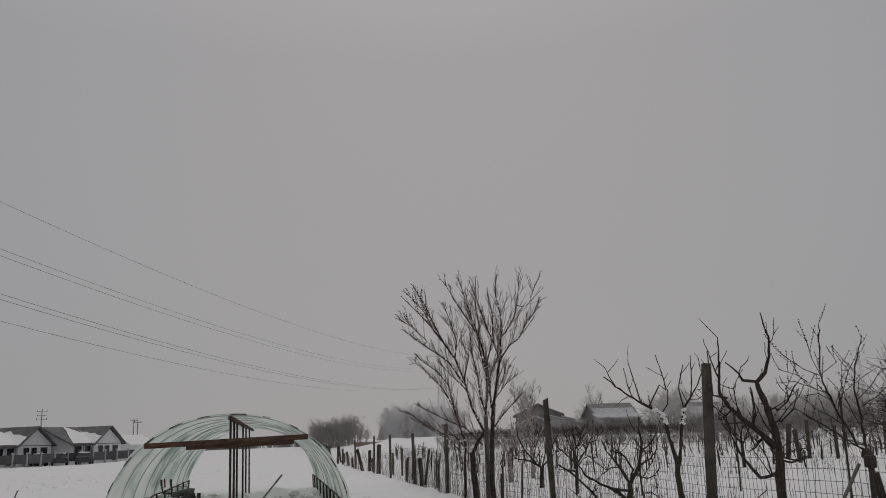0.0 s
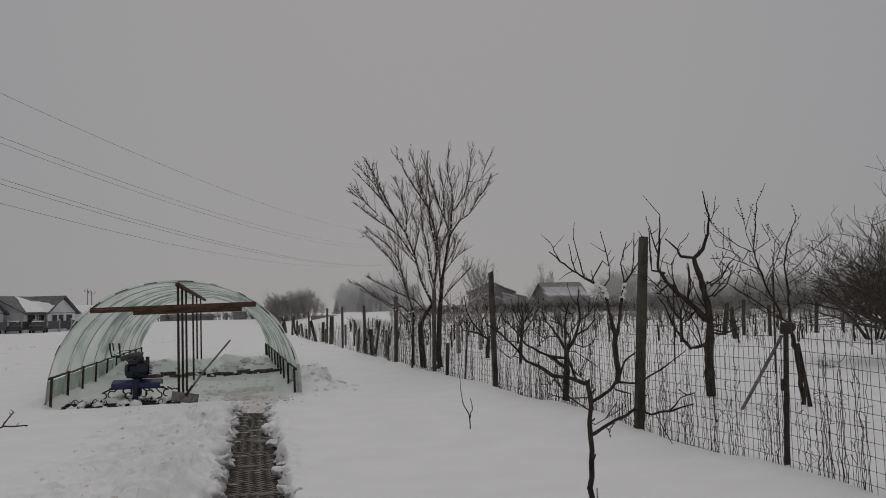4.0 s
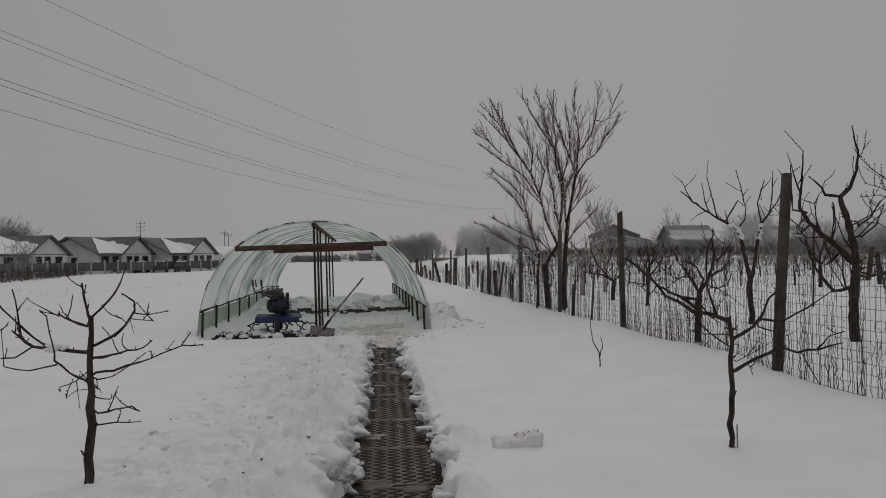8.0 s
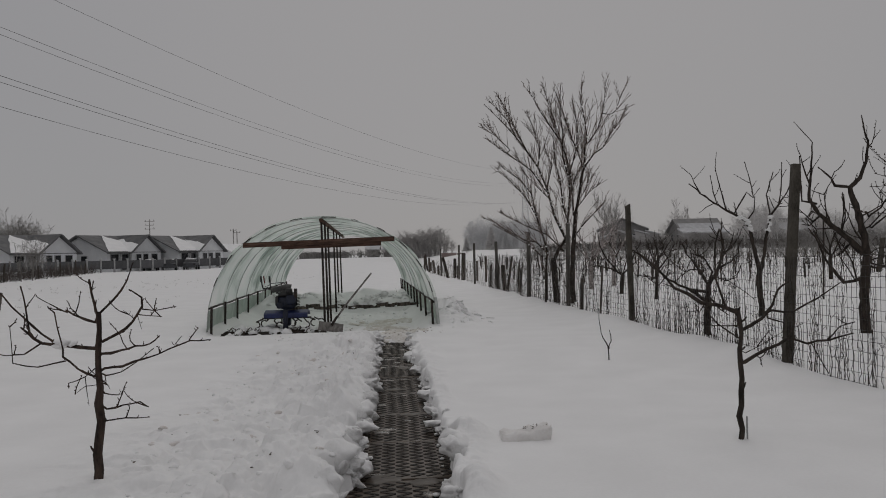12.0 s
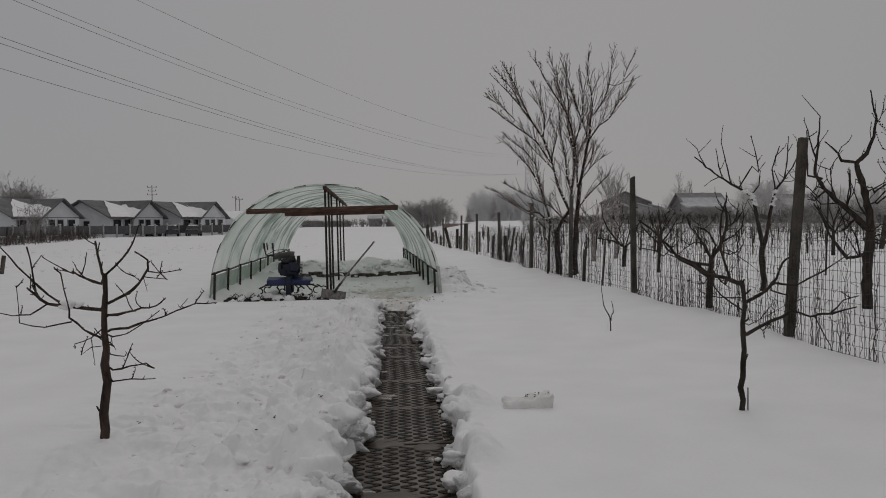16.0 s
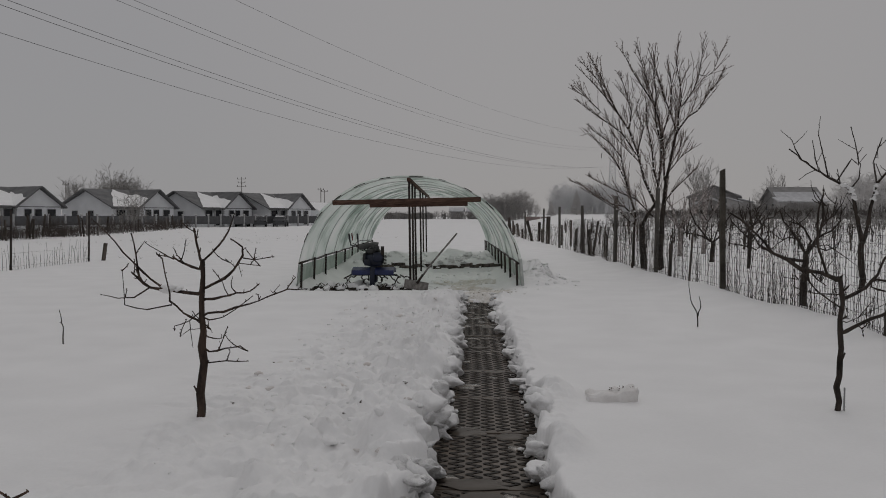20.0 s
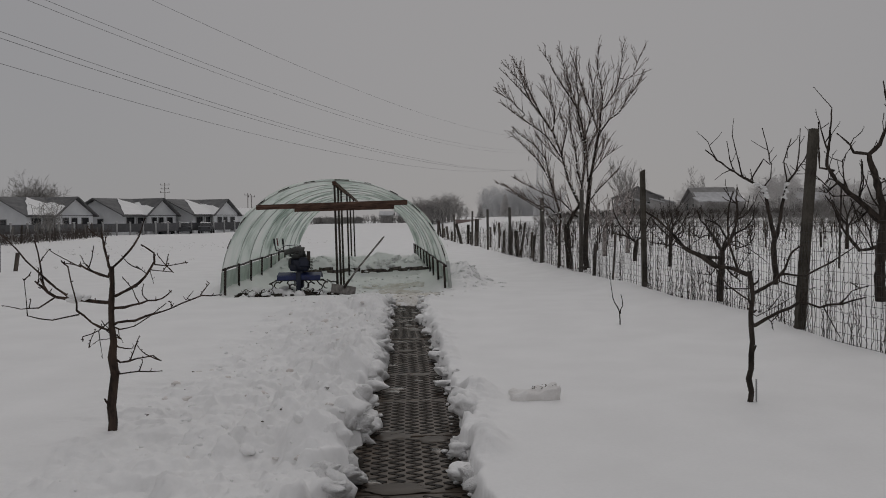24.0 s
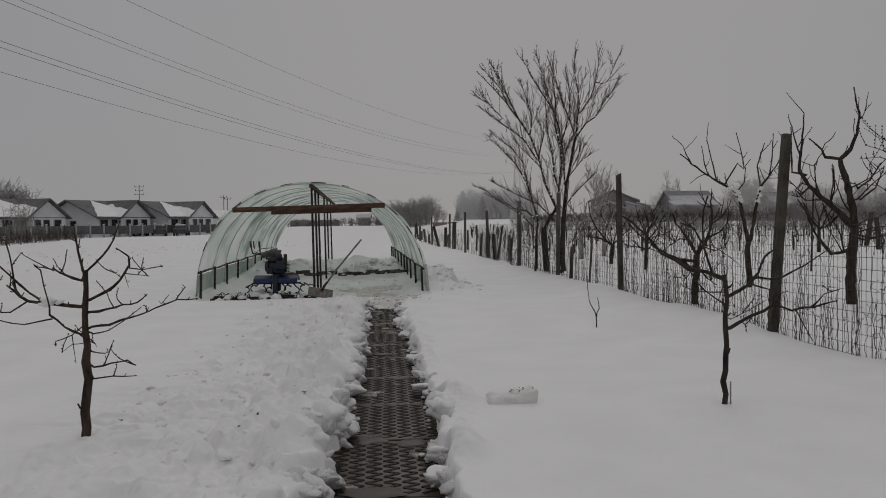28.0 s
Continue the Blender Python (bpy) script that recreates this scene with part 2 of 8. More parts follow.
def film_material():
    """Milky green greenhouse film, part see-through: highlights and shade of its folds coloured in as streaks."""
    m = bpy.data.materials.new("greenhouse_film")
    m.use_nodes = True
    n, l = m.node_tree.nodes, m.node_tree.links
    out, b = n["Material Output"], n["Principled BSDF"]
    tc = n.new("ShaderNodeTexCoord")

    def noise_at(scale, stretch, detail, turn=0.0):
        mp, nz = n.new("ShaderNodeMapping"), n.new("ShaderNodeTexNoise")
        mp.inputs["Scale"].default_value = stretch
        mp.inputs["Rotation"].default_value = (turn, 0, 0)
        nz.inputs["Scale"].default_value, nz.inputs["Detail"].default_value = scale, detail
        l.new(tc.outputs["Object"], mp.inputs[0])
        l.new(mp.outputs[0], nz.inputs["Vector"])
        return nz

    # streak paints the folds' light and dark bands; patch varies the green
    streak, patch = noise_at(1.0, (0.6, 3.2, 0.45), 5, 0.45), noise_at(1.1, (1, 0.6, 0.8), 4)
    add = n.new("ShaderNodeMath")
    add.operation = "MULTIPLY_ADD"
    add.inputs[1].default_value = 1.65
    l.new(patch.outputs[0], add.inputs[0])
    soft = n.new("ShaderNodeMath")
    soft.operation = "MULTIPLY"
    soft.inputs[1].default_value = 0.6
    l.new(streak.outputs[0], soft.inputs[0])
    l.new(soft.outputs[0], add.inputs[2])
    ramp = n.new("ShaderNodeValToRGB")
    ramp.color_ramp.elements[0].position, ramp.color_ramp.elements[0].color = 0.0, (0.28, 0.36, 0.31, 1)
    ramp.color_ramp.elements[1].position, ramp.color_ramp.elements[1].color = 1.0, (0.90, 0.92, 0.89, 1)
    mid = ramp.color_ramp.elements.new(0.42)
    mid.color = (0.68, 0.755, 0.70, 1)
    span = n.new("ShaderNodeMapRange")
    span.inputs[1].default_value, span.inputs[2].default_value = 0.86, 1.40
    l.new(add.outputs[0], span.inputs[0])
    l.new(span.outputs[0], ramp.inputs[0])
    l.new(ramp.outputs[0], b.inputs["Base Color"])
    b.inputs["Roughness"].default_value = 0.28
    bp = n.new("ShaderNodeBump")
    bp.inputs["Strength"].default_value, bp.inputs["Distance"].default_value = 0.45, 0.06
    l.new(streak.outputs[0], bp.inputs["Height"])
    l.new(bp.outputs[0], b.inputs["Normal"])
    tr, mix1 = n.new("ShaderNodeBsdfTranslucent"), n.new("ShaderNodeMixShader")
    l.new(ramp.outputs[0], tr.inputs[0])
    l.new(bp.outputs[0], tr.inputs["Normal"])
    mix1.inputs[0].default_value = 0.80
    l.new(b.outputs[0], mix1.inputs[1])
    l.new(tr.outputs[0], mix1.inputs[2])
    clear, mix2 = n.new("ShaderNodeBsdfTransparent"), n.new("ShaderNodeMixShader")
    clear.inputs[0].default_value = (0.95, 0.97, 0.95, 1)
    amt = n.new("ShaderNodeMapRange")
    amt.inputs[1].default_value, amt.inputs[2].default_value = 0.9, 1.4
    amt.inputs[3].default_value, amt.inputs[4].default_value = 0.04, 0.22
    l.new(add.outputs[0], amt.inputs[0])
    l.new(amt.outputs[0], mix2.inputs[0])
    l.new(mix1.outputs[0], mix2.inputs[1])
    l.new(clear.outputs[0], mix2.inputs[2])
    l.new(mix2.outputs[0], out.inputs[0])
    return m


HOOP_STEEL = material("galvanised_tube", (0.38, 0.40, 0.38), (0.55, 0.57, 0.55), 8, 0.5, 0.2, 60, metal=0.3)
# steel coloured close to the sky, so that haze is in the paint
HAZY = material("haze_pale_steel", (0.60, 0.60, 0.605), (0.68, 0.68, 0.685), 0.5, 0.9, 0.1, 6)
FILM = film_material()
SKIRT = material("pale_green_film", (0.30, 0.37, 0.32), (0.50, 0.575, 0.52), 3.0, 0.35, 0.4, 20, depth=0.02, spec=0.4)


def puddle_material():
    m = bpy.data.materials.new("meltwater")
    m.use_nodes = True
    n, l = m.node_tree.nodes, m.node_tree.links
    b = n["Principled BSDF"]
    b.inputs["Base Color"].default_value = (0.070, 0.057, 0.045, 1)
    b.inputs["Roughness"].default_value = 0.32
    b.inputs["Specular IOR Level"].default_value = 0.18
    b.inputs["IOR"].default_value = 1.33
    nz, bp = n.new("ShaderNodeTexNoise"), n.new("ShaderNodeBump")
    nz.inputs["Scale"].default_value = 30
    bp.inputs["Strength"].default_value, bp.inputs["Distance"].default_value = 0.1, 0.003
    l.new(nz.outputs[0], bp.inputs["Height"])
    l.new(bp.outputs[0], b.inputs["Normal"])
    return m


WATER = puddle_material()


# ---- mesh tools ----
class Geo:
    """Gathers vertices and faces of one mesh."""

    def __init__(self):
        self.v, self.f = [], []

    def tube(self, pts, r0, r1=None, sides=6, cap=True, knob=0.0):
        pts = [Vector(p) for p in pts]
        r1 = r0 if r1 is None else r1
        n, base = len(pts), len(self.v)
        d = (pts[-1] - pts[0]).normalized()
        ref = Vector((1, 0, 0)) if abs(d.x) < 0.8 else Vector((0, 1, 0))
        for i, p in enumerate(pts):
            d = (pts[min(i + 1, n - 1)] - pts[max(i - 1, 0)]).normalized()
            a = ref - d * ref.dot(d)
            a.normalize()
            b = d.cross(a)
            r = r0 + (r1 - r0) * i / max(1, n - 1)
            if knob:
                r *= 1 + knob * noise.noise(p * 9.0)
            for k in range(sides):
                w = math.tau * k / sides
                self.v.append(p + (a * math.cos(w) + b * math.sin(w)) * r)
        for i in range(n - 1):
            for k in range(sides):
                k2 = (k + 1) % sides
                o = base + i * sides
                self.f.append((o + k, o + k2, o + sides + k2, o + sides + k))
        if cap:
            self.f.append(tuple(base + k for k in reversed(range(sides))))
            self.f.append(tuple(base + (n - 1) * sides + k for k in range(sides)))
        return self

    def box(self, cx, cy, cz, sx, sy, sz, m=None, bevel=0.0):
        base = len(self.v)
        if bevel <= 0:
            for z in (-1, 1):
                for x, y in ((-1, -1), (1, -1), (1, 1), (-1, 1)):
                    p = Vector((cx + x * sx / 2, cy + y * sy / 2, cz + z * sz / 2))
                    self.v.append(m @ p if m else p)
            for f in ((3, 2, 1, 0), (4, 5, 6, 7), (0, 1, 5, 4), (1, 2, 6, 5), (2, 3, 7, 6), (3, 0, 4, 7)):
                self.f.append(tuple(base + i for i in f))
            return self
        bm = bmesh.new()
        bmesh.ops.create_cube(bm, size=1)
        bmesh.ops.scale(bm, vec=(sx, sy, sz), verts=bm.verts)
        bmesh.ops.bevel(bm, geom=bm.edges[:], offset=min(bevel, sx / 2.2, sy / 2.2, sz / 2.2), segments=2, affect="EDGES", profile=0.5)
        return self.bm(bm, (m or Matrix()) @ Matrix.Translation((cx, cy, cz)))

    def bm(self, bm, m=None):
        base = len(self.v)
        bm.verts.index_update()
        for q in bm.verts:
            self.v.append((m @ q.co) if m else q.co.copy())
        for q in bm.faces:
            self.f.append(tuple(base + w.index for w in q.verts))
        bm.free()
        return self

    def prism(self, profile, axis_from, axis_to, m=None):
        """A closed profile of (u, w) points, pushed along x from axis_from to axis_to."""
        base, n = len(self.v), len(profile)
        for x in (axis_from, axis_to):
            for u, w in profile:
                p = Vector((x, u, w))
                self.v.append(m @ p if m else p)
        for k in range(n):
            k2 = (k + 1) % n
            self.f.append((base + k, base + k2, base + n + k2, base + n + k))
        self.f.append(tuple(base + k for k in reversed(range(n))))
        self.f.append(tuple(base + n + k for k in range(n)))
        return self

    def clod(self, x, y, z, r, rnd, flat=0.7, sub=2):
        bm = bmesh.new()
        bmesh.ops.create_icosphere(bm, subdivisions=sub, radius=1)
        o = Vector((rnd.uniform(0, 99), rnd.uniform(0, 99), rnd.uniform(0, 99)))
        sx, sy = rnd.uniform(0.75, 1.4), rnd.uniform(0.75, 1.3)
        for q in bm.verts:
            d = 1 + 0.5 * noise.noise(q.co * 1.3 + o) + 0.22 * noise.noise(q.co * 3.5 + o)
            q.co = Vector((q.co.x * sx, q.co.y * sy, q.co.z * flat)) * d * r
        return self.bm(bm, pose(x, y, z, rnd.uniform(-20, 20), rnd.uniform(-20, 20), rnd.uniform(0, 360)))

    def chunk(self, rnd, flat=0.7, sub=3):
        """A broken lump of snow: blunt facets with a rough skin, radius about one."""
        planes = []
        for _ in range(11):
            n = Vector((rnd.gauss(0, 1), rnd.gauss(0, 1), rnd.gauss(0, 1))).normalized()
            planes.append((n, rnd.uniform(0.55, 0.95)))
        bm = bmesh.new()
        bmesh.ops.create_icosphere(bm, subdivisions=sub, radius=1)
        o = Vector((rnd.uniform(0, 99), rnd.uniform(0, 99), 0))
        for q in bm.verts:
            d = q.co.normalized()
            r = 1.15
            for n, h in planes:
                c = n.dot(d)
                if c > 0.05:
                    r = min(r, h / c)
            r *= 1 + 0.34 * noise.noise(d * 1.9 + o) + 0.20 * noise.noise(d * 4.5 + o) + 0.08 * noise.noise(d * 11 + o)
            q.co = Vector((d.x, d.y, d.z * flat)) * r
        return self.bm(bm)

    def mesh(self, name, mat, smooth=True):
        me = bpy.data.meshes.new(name)
        me.from_pydata([tuple(q) for q in self.v], [], self.f)
        me.materials.append(mat)
        if smooth:
            me.polygons.foreach_set("use_smooth", [True] * len(me.polygons))
        me.update()
        return me


def thing(name, m, label, category, group="", kind=""):
    ob = new(name)
    ob.empty_display_size = 0.2
    ob.matrix_world = m
    return tagged(ob, label, category, group, kind)


def part(name, geo, mat, parent, label="", smooth=True, kind="", at=None):
    me = geo if isinstance(geo, bpy.types.Mesh) else geo.mesh(name, mat, smooth)
    ob = new(name, me)
    ob.parent = parent
    if at is not None:
        ob.matrix_local = at
    return tagged(ob, label, "", "", kind)


def solo(name, geo, mat, m, label, category, group="", kind="", smooth=True):
    ob = new(name, geo.mesh(name, mat, smooth))
    ob.matrix_world = m
    return tagged(ob, label, category, group, kind)


# ---- smooth noise over arrays ----
def grid_noise(x, y, seed):
    xi, yi = np.floor(x).astype(np.int64), np.floor(y).astype(np.int64)
    fx, fy = x - xi, y - yi
    fx, fy = fx * fx * (3 - 2 * fx), fy * fy * (3 - 2 * fy)

    def h(a, b):
        q = (a * 374761393 + b * 668265263 + seed * 1442695041) & 0x7FFFFFFF
        q = ((q ^ (q >> 13)) * 1274126177) & 0x7FFFFFFF
        return ((q ^ (q >> 16)) & 0xFFFF) / 65535.0

    a, b, c, d = h(xi, yi), h(xi + 1, yi), h(xi, yi + 1), h(xi + 1, yi + 1)
    return (a + (b - a) * fx) * (1 - fy) + (c + (d - c) * fx) * fy - 0.5


def fbm(x, y, seed, octaves=4):
    s, amp = 0, 1.0
    for k in range(octaves):
        s = s + amp * grid_noise(x * 2 ** k + 17.3 * k, y * 2 ** k - 9.1 * k, seed + k)
        amp *= 0.5
    return s


def ramp(x, a, b):
    t = np.clip((x - a) / (b - a), 0, 1)
    return t * t * (3 - 2 * t)


# ---- snow ground with the dug path ----
def path_x(y):
    return 0.335 - 0.0900 * y


def fence_x(y):
    """The garden fence: straight beside the garden, bending a little to the left beyond it."""
    return 5.13 - 0.0975 * y - 0.047 * np.maximum(0, y - 14)


GH = pose(-2.64, 16.5, 0, 0, 0, 7)          # greenhouse: front centre, axis along local y
GH_W, GH_H, GH_L = 2.30, 2.25, 15.5          # half width, ridge height, length


def snow_height(x, y):
    z = 0.05 * fbm(x * 0.12, y * 0.12, 3, 3) + 0.007 * fbm(x * 0.9, y * 0.9, 8, 2)
    z = z + 0.25 * ramp(y, 60, 300) * fbm(x * 0.01, y * 0.01, 5, 2)
    d = x - path_x(y)
    rag_l = 0.10 * fbm(y * 1.7, y * 0 + 1.5, 21, 2) + 0.13 * fbm(y * 5, x * 5 + 1.5, 23, 2)
    rag_r = 0.07 * fbm(y * 1.6, y * 0 + 7.5, 22, 2) + 0.08 * fbm(y * 4, x * 4 + 7.5, 24, 2)
    notch = ramp(y, 5.56, 5.66) * (1 - ramp(y, 5.92, 6.02)) + ramp(y, 7.22, 7.32) * (1 - ramp(y, 7.52, 7.6))
    edge_l = np.interp(y, (4.5, 5.4, 5.56, 5.66, 5.92, 6.02, 6.5, 7.22, 7.32, 7.52, 7.6, 10, 12, 15), (0.50, 0.44, 0.44, 0.60, 0.60, 0.42, 0.40, 0.37, 0.54, 0.54, 0.38, 0.36, 0.38, 0.36)) + rag_l * (1 - notch)
    edge_r = np.interp(y, (4.5, 5.1, 6.0, 6.2, 6.35, 6.5, 7.0, 7.9, 9.3, 11.3, 12.7, 15.2), (0.34, 0.33, 0.34, 0.42, 0.46, 0.40, 0.37, 0.33, 0.31, 0.29, 0.24, 0.20)) + rag_r
    along = ramp(y, -3.0, -2.0) * (1 - ramp(y, 15.0, 15.6))
    # thrown-up snow on the left: soft lumps with creases between them
    heap = ramp(-d, 0.28, 0.62) * (1 - ramp(-d, 1.5, 2.9 + 0.6 * fbm(y * 0.7, y * 0, 48, 2))) * ramp(y, 2.0, 5.0) * (1 - ramp(y, 13.5, 16.3))
    wx, wy = x + 0.15 * fbm(x * 2.1, y * 2.1, 81, 3), y + 0.15 * fbm(x * 2.1, y * 2.1, 85, 3)
    lumps = 0.18 * np.abs(fbm(wx * 1.1, wy * 1.1, 36, 2)) + 0.17 * np.abs(fbm(wx * 2.6, wy * 2.6, 37, 2)) + 0.07 * np.abs(fbm(wx * 5.5, wy * 5.5, 38, 2)) + 0.075 * np.abs(fbm(x * 11, y * 11, 39, 3)) + 0.035 * fbm(x * 24, y * 24, 40, 2)
    shelf = 0.075 * ramp(fbm(wx * 1.9, wy * 1.9, 45, 3), -0.05, 0.02) + 0.05 * ramp(fbm(wx * 3.8, wy * 3.8, 46, 3), 0.0, 0.05)
    rough = 0.52 + 0.62 * (1 - ramp(-d, 0.5, 1.8))             # most broken next to the path
    z = z + heap * (-0.07 + 0.10 * fbm(x * 0.8, y * 0.8, 31, 3) + (lumps + shelf) * rough)
    bank = ramp(d, 0.26, 0.36) * (1 - ramp(d, 0.42, 0.70 + 0.3 * fbm(y * 0.9, y * 0, 44, 2))) * along * ramp(fbm(y * 1.1, y * 0 + 3.0, 47, 2), -0.35, 0.25)
    z = z + bank * (-0.02 + 0.45 * lumps + 0.35 * shelf)
    pile = np.exp(-(((d - 0.52) / 0.17) ** 2 + ((y - 7.0) / 0.28) ** 2)) + 0.7 * np.exp(-(((d - 0.45) / 0.13) ** 2 + ((y - 5.6) / 0.4) ** 2))
    z = z + pile * (0.05 + 0.9 * lumps)
    inside = (1 - ramp(-d, edge_l - 0.03, edge_l + 0.035)) * (1 - ramp(d, edge_r - 0.03, edge_r + 0.035)) * along
    z = z * (1 - inside) - 0.235 * inside
    # cleared ground inside the tunnel mouth, heaps at its right side and at the back of the cleared part
    c, s = math.cos(radians(7)), math.sin(radians(7))
    u, v = (x + 2.64) * c + (y - 16.5) * s, -(x + 2.64) * s + (y - 16.5) * c
    mouth = (1 - ramp(np.abs(u + 0.1), 1.95, 2.25)) * ramp(v, -0.9, -0.1) * (1 - ramp(v, 5.6, 6.0))
    z = z + mouth * (-0.10 + 0.10 * fbm(x * 2.5, y * 2.5, 51, 4))
    back = (1 - ramp(np.abs(u), 1.9, 2.3)) * ramp(v, 5.8, 6.1) * (1 - ramp(v, 7.5, 9.5))
    z = z + back * (0.30 + 0.28 * fbm(x * 1.9, y * 1.9, 55, 4))
    side = np.exp(-(((u - 2.85) / 0.42) ** 2 + ((v - 2.2) / 1.7) ** 2))
    z = z + side * (0.30 + 0.38 * fbm(x * 2.4, y * 2.4, 61, 4) + 0.16 * fbm(x * 7, y * 7, 62, 3))
    drift = np.exp(-((np.abs(u) - 2.45) / 0.35) ** 2) * ramp(v, -0.3, 0.5) * (1 - ramp(v, 14, 16))
    z = z + drift * 0.10
    z = z + 1.75 * ramp(y, 48, 130) * ramp(x - (5.13 - 0.0975 * y), -2, 9)
    z = z + 0.9 * ramp(y, 95, 150) * ramp(x, -36, -31) * (1 - ramp(x - (5.13 - 0.0975 * y), -2, 9))
    # ground raised at the two young trees, to fit their feet to the camera's view
    for mx, my in ((-2.20, 5.67), (2.27, 6.5)):
        z = z + 0.05 * np.exp(-((x - mx) ** 2 + (y - my) ** 2) / 0.7)
    # a soft bank along the garden fence
    f = x - fence_x(y)
    z = z + 0.10 * np.exp(-(f / 0.5) ** 2) * ramp(y, 3, 6) * (1 - ramp(y, 50, 80)) * (0.7 + fbm(x, y * 0.7, 71, 2))
    return z


def spaced(stops):
    out = []
    for a, b, step in stops:
        out.extend(np.arange(a, b, step))
    return np.array(out + [stops[-1][1]])


def build_ground():
    xs = spaced([(-1500, -300, 150), (-300, -60, 20), (-60, -14, 3), (-14, -5.5, 0.4), (-5.5, -3.2, 0.1), (-3.2, -2.4, 0.045), (-2.4, 0.75, 0.019), (0.75, 1.2, 0.05), (1.2, 6, 0.15),
                 (6, 14, 0.5), (14, 60, 3), (60, 300, 20), (300, 1500, 150)])
    ys = spaced([(-300, -20, 40), (-20, -3.2, 1.2), (-3.2, 3.5, 0.12), (3.5, 4.6, 0.04), (4.6, 8.6, 0.019), (8.6, 12, 0.027), (12, 18.5, 0.05), (18.5, 28, 0.11), (28, 60, 0.6), (60, 200, 6),
                 (200, 600, 40), (600, 2400, 200)])
    gx, gy = np.meshgrid(xs, ys)
    gz = snow_height(gx, gy)
    nx, ny = len(xs), len(ys)
    me = bpy.data.meshes.new("ground")
    me.vertices.add(nx * ny)
    me.vertices.foreach_set("co", np.stack([gx, gy, gz], -1).astype(np.float32).ravel())
    i = np.arange(nx * ny).reshape(ny, nx)
    quads = np.stack([i[:-1, :-1], i[:-1, 1:], i[1:, 1:], i[1:, :-1]], -1).reshape(-1, 4)
    me.loops.add(quads.size)
    me.loops.foreach_set("vertex_index", quads.astype(np.int32).ravel())
    me.polygons.add(len(quads))
    me.polygons.foreach_set("loop_start", np.arange(0, quads.size, 4, dtype=np.int32))
    me.polygons.foreach_set("use_smooth", np.ones(len(quads), dtype=bool))
    me.materials.append(SNOW)
    me.update(calc_edges=True)
    me.validate()
    return tagged(new("ground", me), "deep snow over flat garden and field", "snow ground", kind="structure")


build_ground()


FIELD_X, FIELD_Y = np.arange(-130, 131, 1.0), np.arange(18, 401, 1.0)
FIELD = snow_height(*np.meshgrid(FIELD_X, FIELD_Y))
NEAR = snow_height(*np.meshgrid(np.arange(-3, 1.55, 0.025), np.arange(3, 18.1, 0.025)))


def ground_z(x, y):
    """Snow level, by the path and beyond the garden from tables."""
    if y > 27.5 and -129 < x < 129 and y < 399:
        i, j = int(x + 130), int(y - 18)
        u, v = x + 130 - i, y - 18 - j
        a, b, c, d = FIELD[j, i], FIELD[j, i + 1], FIELD[j + 1, i], FIELD[j + 1, i + 1]
        return float((a + (b - a) * u) * (1 - v) + (c + (d - c) * u) * v)
    if -2.9 < x < 1.4 and 3.1 < y < 17.9:
        i, j = int((x + 3) / 0.025), int((y - 3) / 0.025)
        u, v = (x + 3) / 0.025 - i, (y - 3) / 0.025 - j
        a, b, c, d = NEAR[j, i], NEAR[j, i + 1], NEAR[j + 1, i], NEAR[j + 1, i + 1]
        return float((a + (b - a) * u) * (1 - v) + (c + (d - c) * u) * v)
    return float(snow_height(np.array([float(x)]), np.array([float(y)]))[0])


# ---- greenhouse tunnel ----
def arch(w, h, a):
    """A point of the hoop, a from 0 (left foot) to 1 (right foot)."""
    q = math.pi * (1 - a)
    cx, sz = math.cos(q), math.sin(q)
    return (w * math.copysign(abs(cx) ** 0.92, cx), h * abs(sz) ** 0.92)


